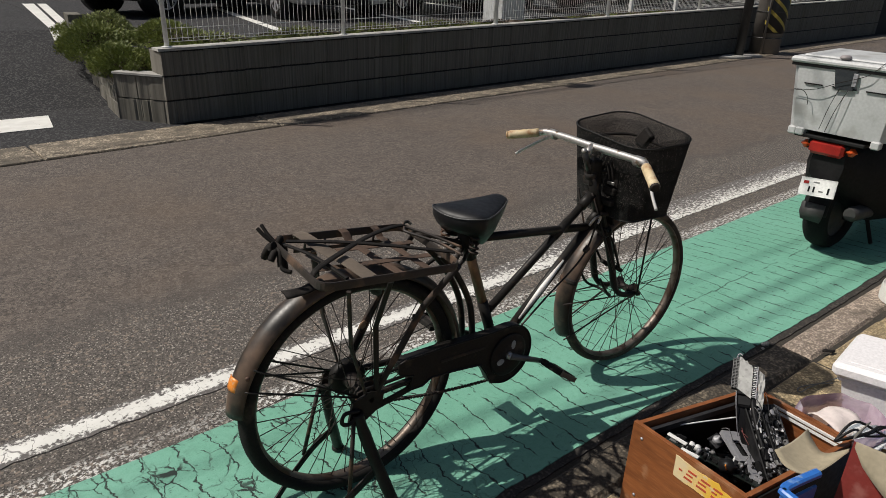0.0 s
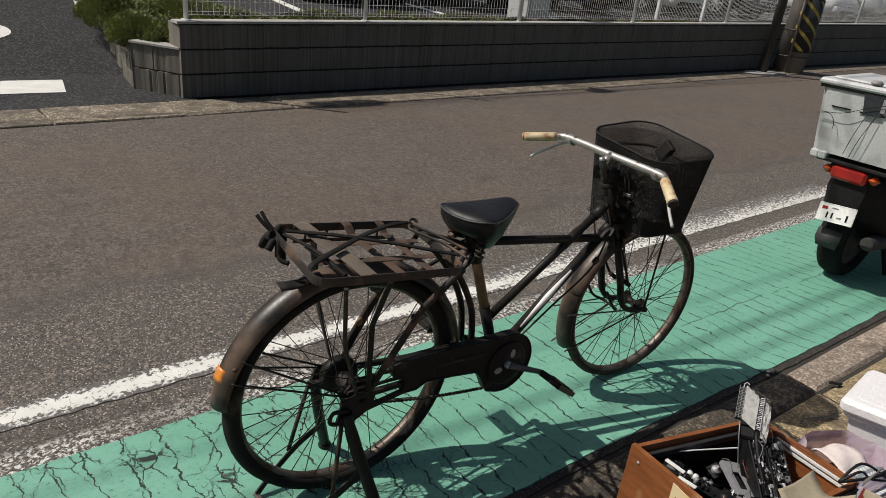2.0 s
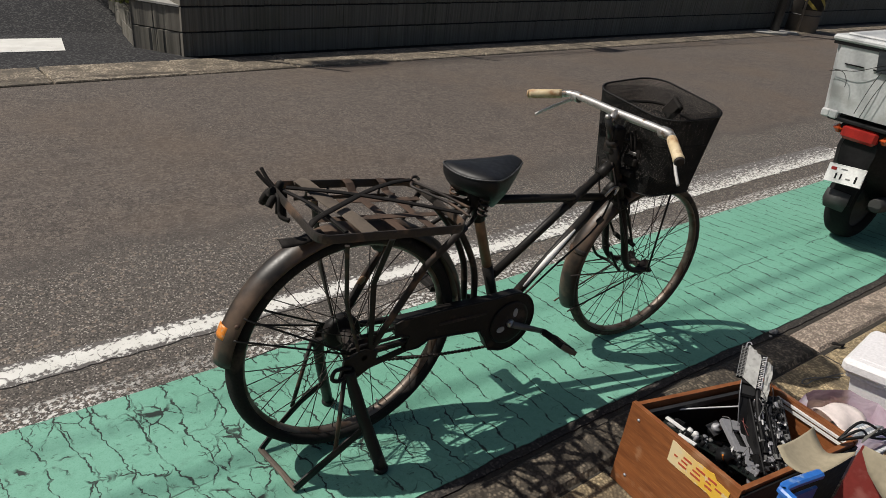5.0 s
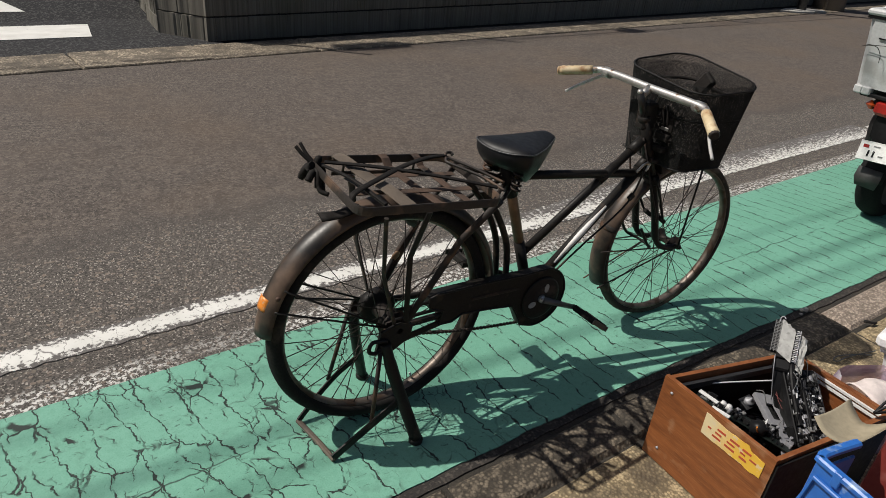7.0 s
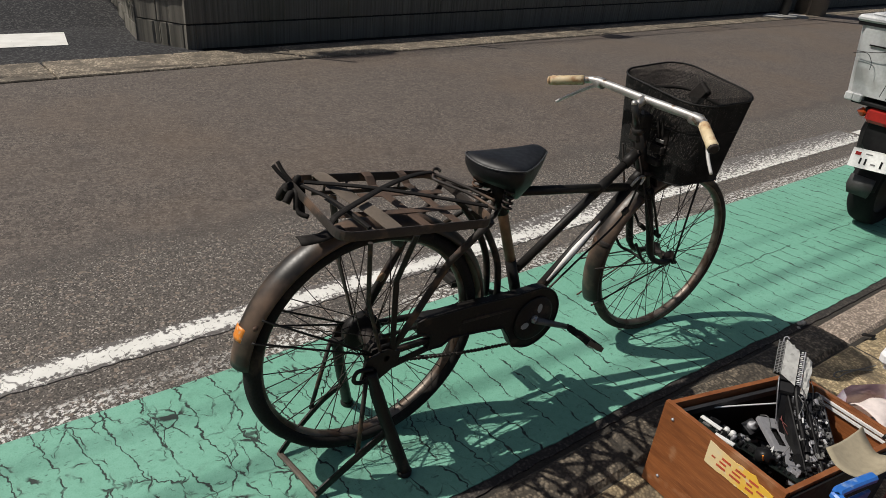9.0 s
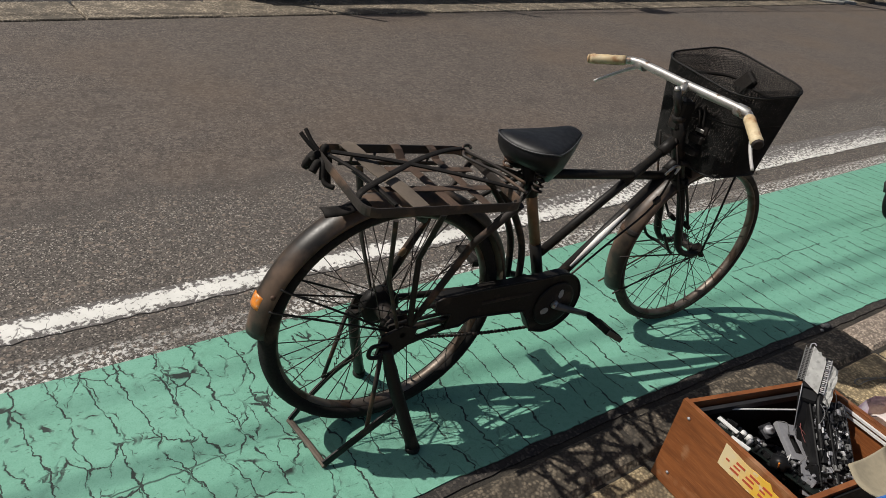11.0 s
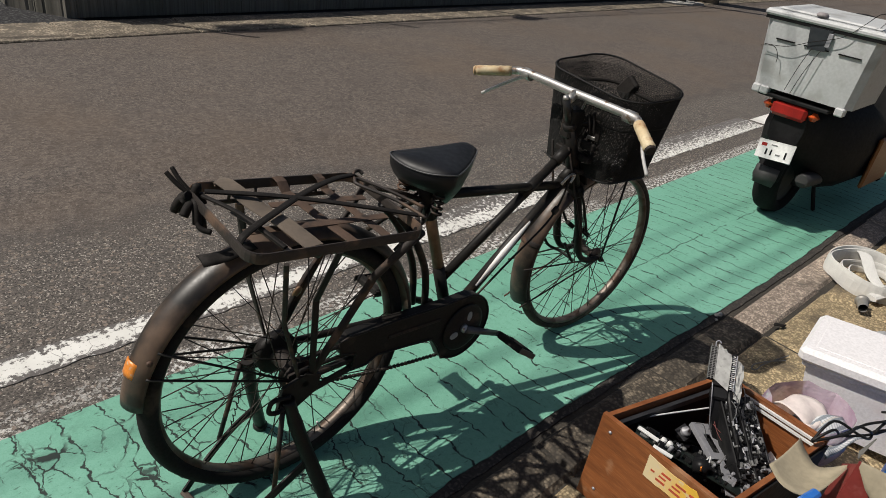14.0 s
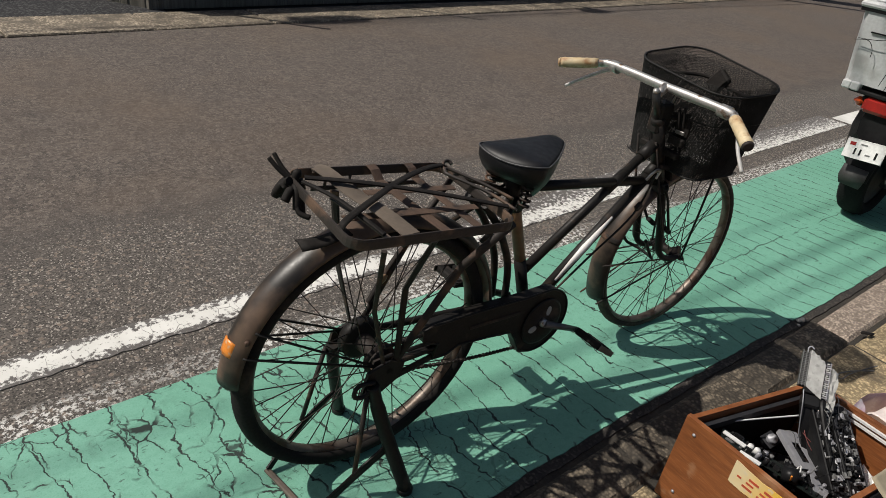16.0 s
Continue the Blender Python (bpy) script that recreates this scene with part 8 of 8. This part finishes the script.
            part("rim", Shape().lathe([(0.19, 0.126), (0.208, 0.131), (0.212, 0.125)] if f > 0 else [(0.19, -0.126), (0.208, -0.131), (0.212, -0.125)], wm, 28, cap=False), M_STEEL, w, "silver wheel rim")
            for k in range(7):
                a = radians(k * 360 / 7)
                part("rim_spoke", Shape().box((0.02, -0.022, f * 0.127 - 0.004), (0.205, 0.022, f * 0.127 + 0.004), wm @ pose(0, 0, 0, 0, 0, math.degrees(a)), 0.003), M_STEEL, w)
            part("rim_hub", Shape().lathe([(0.05, f * 0.120), (0.045, f * 0.136), (0.0, f * 0.138)], wm, 14, cap=False), M_STEEL, w)
    part("plate", Shape().box((L / 2 + 0.041, -0.165, 0.40), (L / 2 + 0.052, 0.165, 0.50)), M_PLATE, t, "white number plate with plain bars")
    part("mark_bar", Shape().box((L / 2 + 0.053, -0.12, 0.42), (L / 2 + 0.056, 0.12, 0.455)), M_PLASTIC_B, t)


M_GLASSY = mat("tinted_glass", (0.015, 0.017, 0.018), None, 0.06, scale=3.0, bump=0.0)
M_MAROON = mat("maroon_paint", (0.090, 0.012, 0.018), (0.075, 0.010, 0.015), 0.18, scale=2.0, bump=0.0, coat=0.6)
M_CARW = mat("white_car_paint", (0.72, 0.72, 0.72), (0.66, 0.66, 0.66), 0.2, scale=2.0, bump=0.0, coat=0.5)
M_CARS = mat("silver_car_paint", (0.40, 0.41, 0.42), (0.36, 0.37, 0.38), 0.25, metal=0.5, scale=2.0, bump=0.0, coat=0.5)
M_CARK = mat("black_car_paint", (0.016, 0.016, 0.018), None, 0.15, scale=2.0, bump=0.0, coat=0.6)


def car_park():
    car("parked_car", "maroon hatchback parked by the entry", 3.75, 11.15, 200, M_MAROON)
    car("parked_car", "white hatchback in the car park", 5.20, 10.1, 262, M_CARW)
    car("parked_car", "white hatchback in the car park", 7.55, 10.0, 264, M_CARS)
    car("parked_car", "black hatchback in the car park", 10.25, 9.95, 266, M_CARK)
    car("parked_car", "white kei van in the car park", 13.75, 9.80, 266, M_CARW, 1)
    car("parked_car", "black hatchback in the car park", 16.9, 10.1, 266, M_CARK)
    car("parked_car", "white hatchback in the car park", 22.3, 10.2, 266, M_CARW)
    car("parked_car", "silver hatchback in the car park", 26.5, 10.6, 266, M_CARS)
    t = thing("utility_cabinet", "pale grey steel utility cabinet behind the fence", "cabinet", pose(6.66, 6.28, lot_z(6.6, 6.3), 0, 0, 5))
    part("body", Shape().box((-0.26, -0.20, 0.06), (0.26, 0.20, 1.45), None, 0.015), M_CASE, t)
    part("door", Shape().box((-0.22, -0.212, 0.16), (0.22, -0.202, 1.38), None, 0.003), M_CASE, t)
    part("vent", Shape().box((-0.10, -0.218, 0.82), (0.06, -0.213, 0.90)), M_GREYP, t)
    part("plinth", Shape().box((-0.28, -0.22, 0.0), (0.28, 0.22, 0.06)), M_CAP, t)
    for x, y in ((10.8, 6.9), (12.7, 7.1)):
        t = thing("gate_post", "white steel gate post behind the fence", "post", pose(x, y, lot_z(x, y)), group="gate posts")
        part("shaft", Shape().box((-0.04, -0.03, 0.0), (0.04, 0.03, 1.9), None, 0.006), M_WHITE, t)
        part("cap", Shape().box((-0.045, -0.035, 1.9), (0.045, 0.035, 1.92), None, 0.004), M_WHITE, t)
    # far block behind the car park closes the view
    t = thing("apartment_block", "pale building beyond the car park", "building", pose(15, 62, 0))
    part("wall", Shape().box((-60, 0, 0), (60, 10, 9)), M_CAP, t)
    part("roof", Shape().box((-60.5, -0.5, 9.0), (60.5, 10.5, 9.3)), M_CONC, t)


shrub("juniper_shrub", "low spreading green juniper in the planting bed", 1.00, 5.80, 0.30, 0.62, 0.36, 15000, 4, 0.22)
shrub("juniper_shrub", "low spreading green juniper in the planting bed", 1.06, 7.0, 0.42, 0.85, 0.42, 17000, 9, 0.24)
shrub("juniper_shrub", "low spreading green juniper in the planting bed", 1.34, 8.1, 0.42, 0.6, 0.42, 8000, 12, 0.30)
shrub("juniper_shrub", "low spreading green juniper beside the fence", 1.55, 6.1, 0.34, 0.75, 0.26, 9000, 15, 0.46)
for k in range(9):
    x = 1.75 + k * 1.15
    shrub("fence_shrub", "low green shrub behind the fence", x, y_wall(x) + 0.62, 0.62, 0.34, 0.17 if k < 4 else 0.10, 3000, 20 + k, lot_z(x, 9.0) - 0.06)
poles()
markings()
car_park()


# ---- overhead cables, whose soft shadows cross the lane ----
def cables():
    ends = []
    for x, y in ((-24.0, 4.75), (42.0, -0.45)):
        t = thing("utility_pole", "concrete utility pole carrying overhead cables", "pole", pose(x, y, -0.03))
        part("shaft", Shape().tube([(0, 0, 0), (0, 0, 8.0)], [0.18, 0.12], 16), M_CONC, t)
        part("cross_arm", Shape().box((-0.05, -0.6, 5.9), (0.05, 0.6, 6.02)), M_CONC, t)
    for d, z, r in ((0.0, 6.03, 0.011), (-0.15, 6.03, 0.008), (0.26, 6.03, 0.006)):
        t = thing("overhead_cable", "black overhead utility cable along the road", "cable", group="overhead cables")
        pts = [(x, 2.796 - 0.075 * x + d, z) for x in range(-24, 43, 6)]
        part("cable", Shape().tube(pts, r, 8), M_STRAP, t)
    # a second line over the far kerb, with two sleeves that shade the gutter
    for x, y in ((-24.0, 6.50), (42.0, 8.45)):
        t = thing("utility_pole", "concrete utility pole carrying overhead cables", "pole", pose(x, y, -0.03))
        part("shaft", Shape().tube([(0, 0, 0), (0, 0, 7.0)], [0.18, 0.12], 16), M_CONC, t)
        part("cross_arm", Shape().box((-0.05, -0.4, 5.38), (0.05, 0.4, 5.49)), M_CONC, t)
    t = thing("overhead_cable", "black overhead utility cable along the road", "cable", group="overhead cables")
    part("cable", Shape().tube([(x, 7.06 + 0.030 * (x + 0.9), 5.50) for x in range(-24, 43, 6)], 0.012, 8), M_STRAP, t)
    for x, half in ((-0.90, 0.42), (3.05, 0.22)):
        part("sleeve", Shape().tube([(x + half * k, 7.06 + 0.030 * (x + half * k + 0.9), 5.50 - 0.06) for k in (-1.0, -0.8, 0.0, 0.8, 1.0)], [0.03, 0.10, 0.12, 0.10, 0.03], 14), M_STRAP, t, "black splice sleeve")


cables()
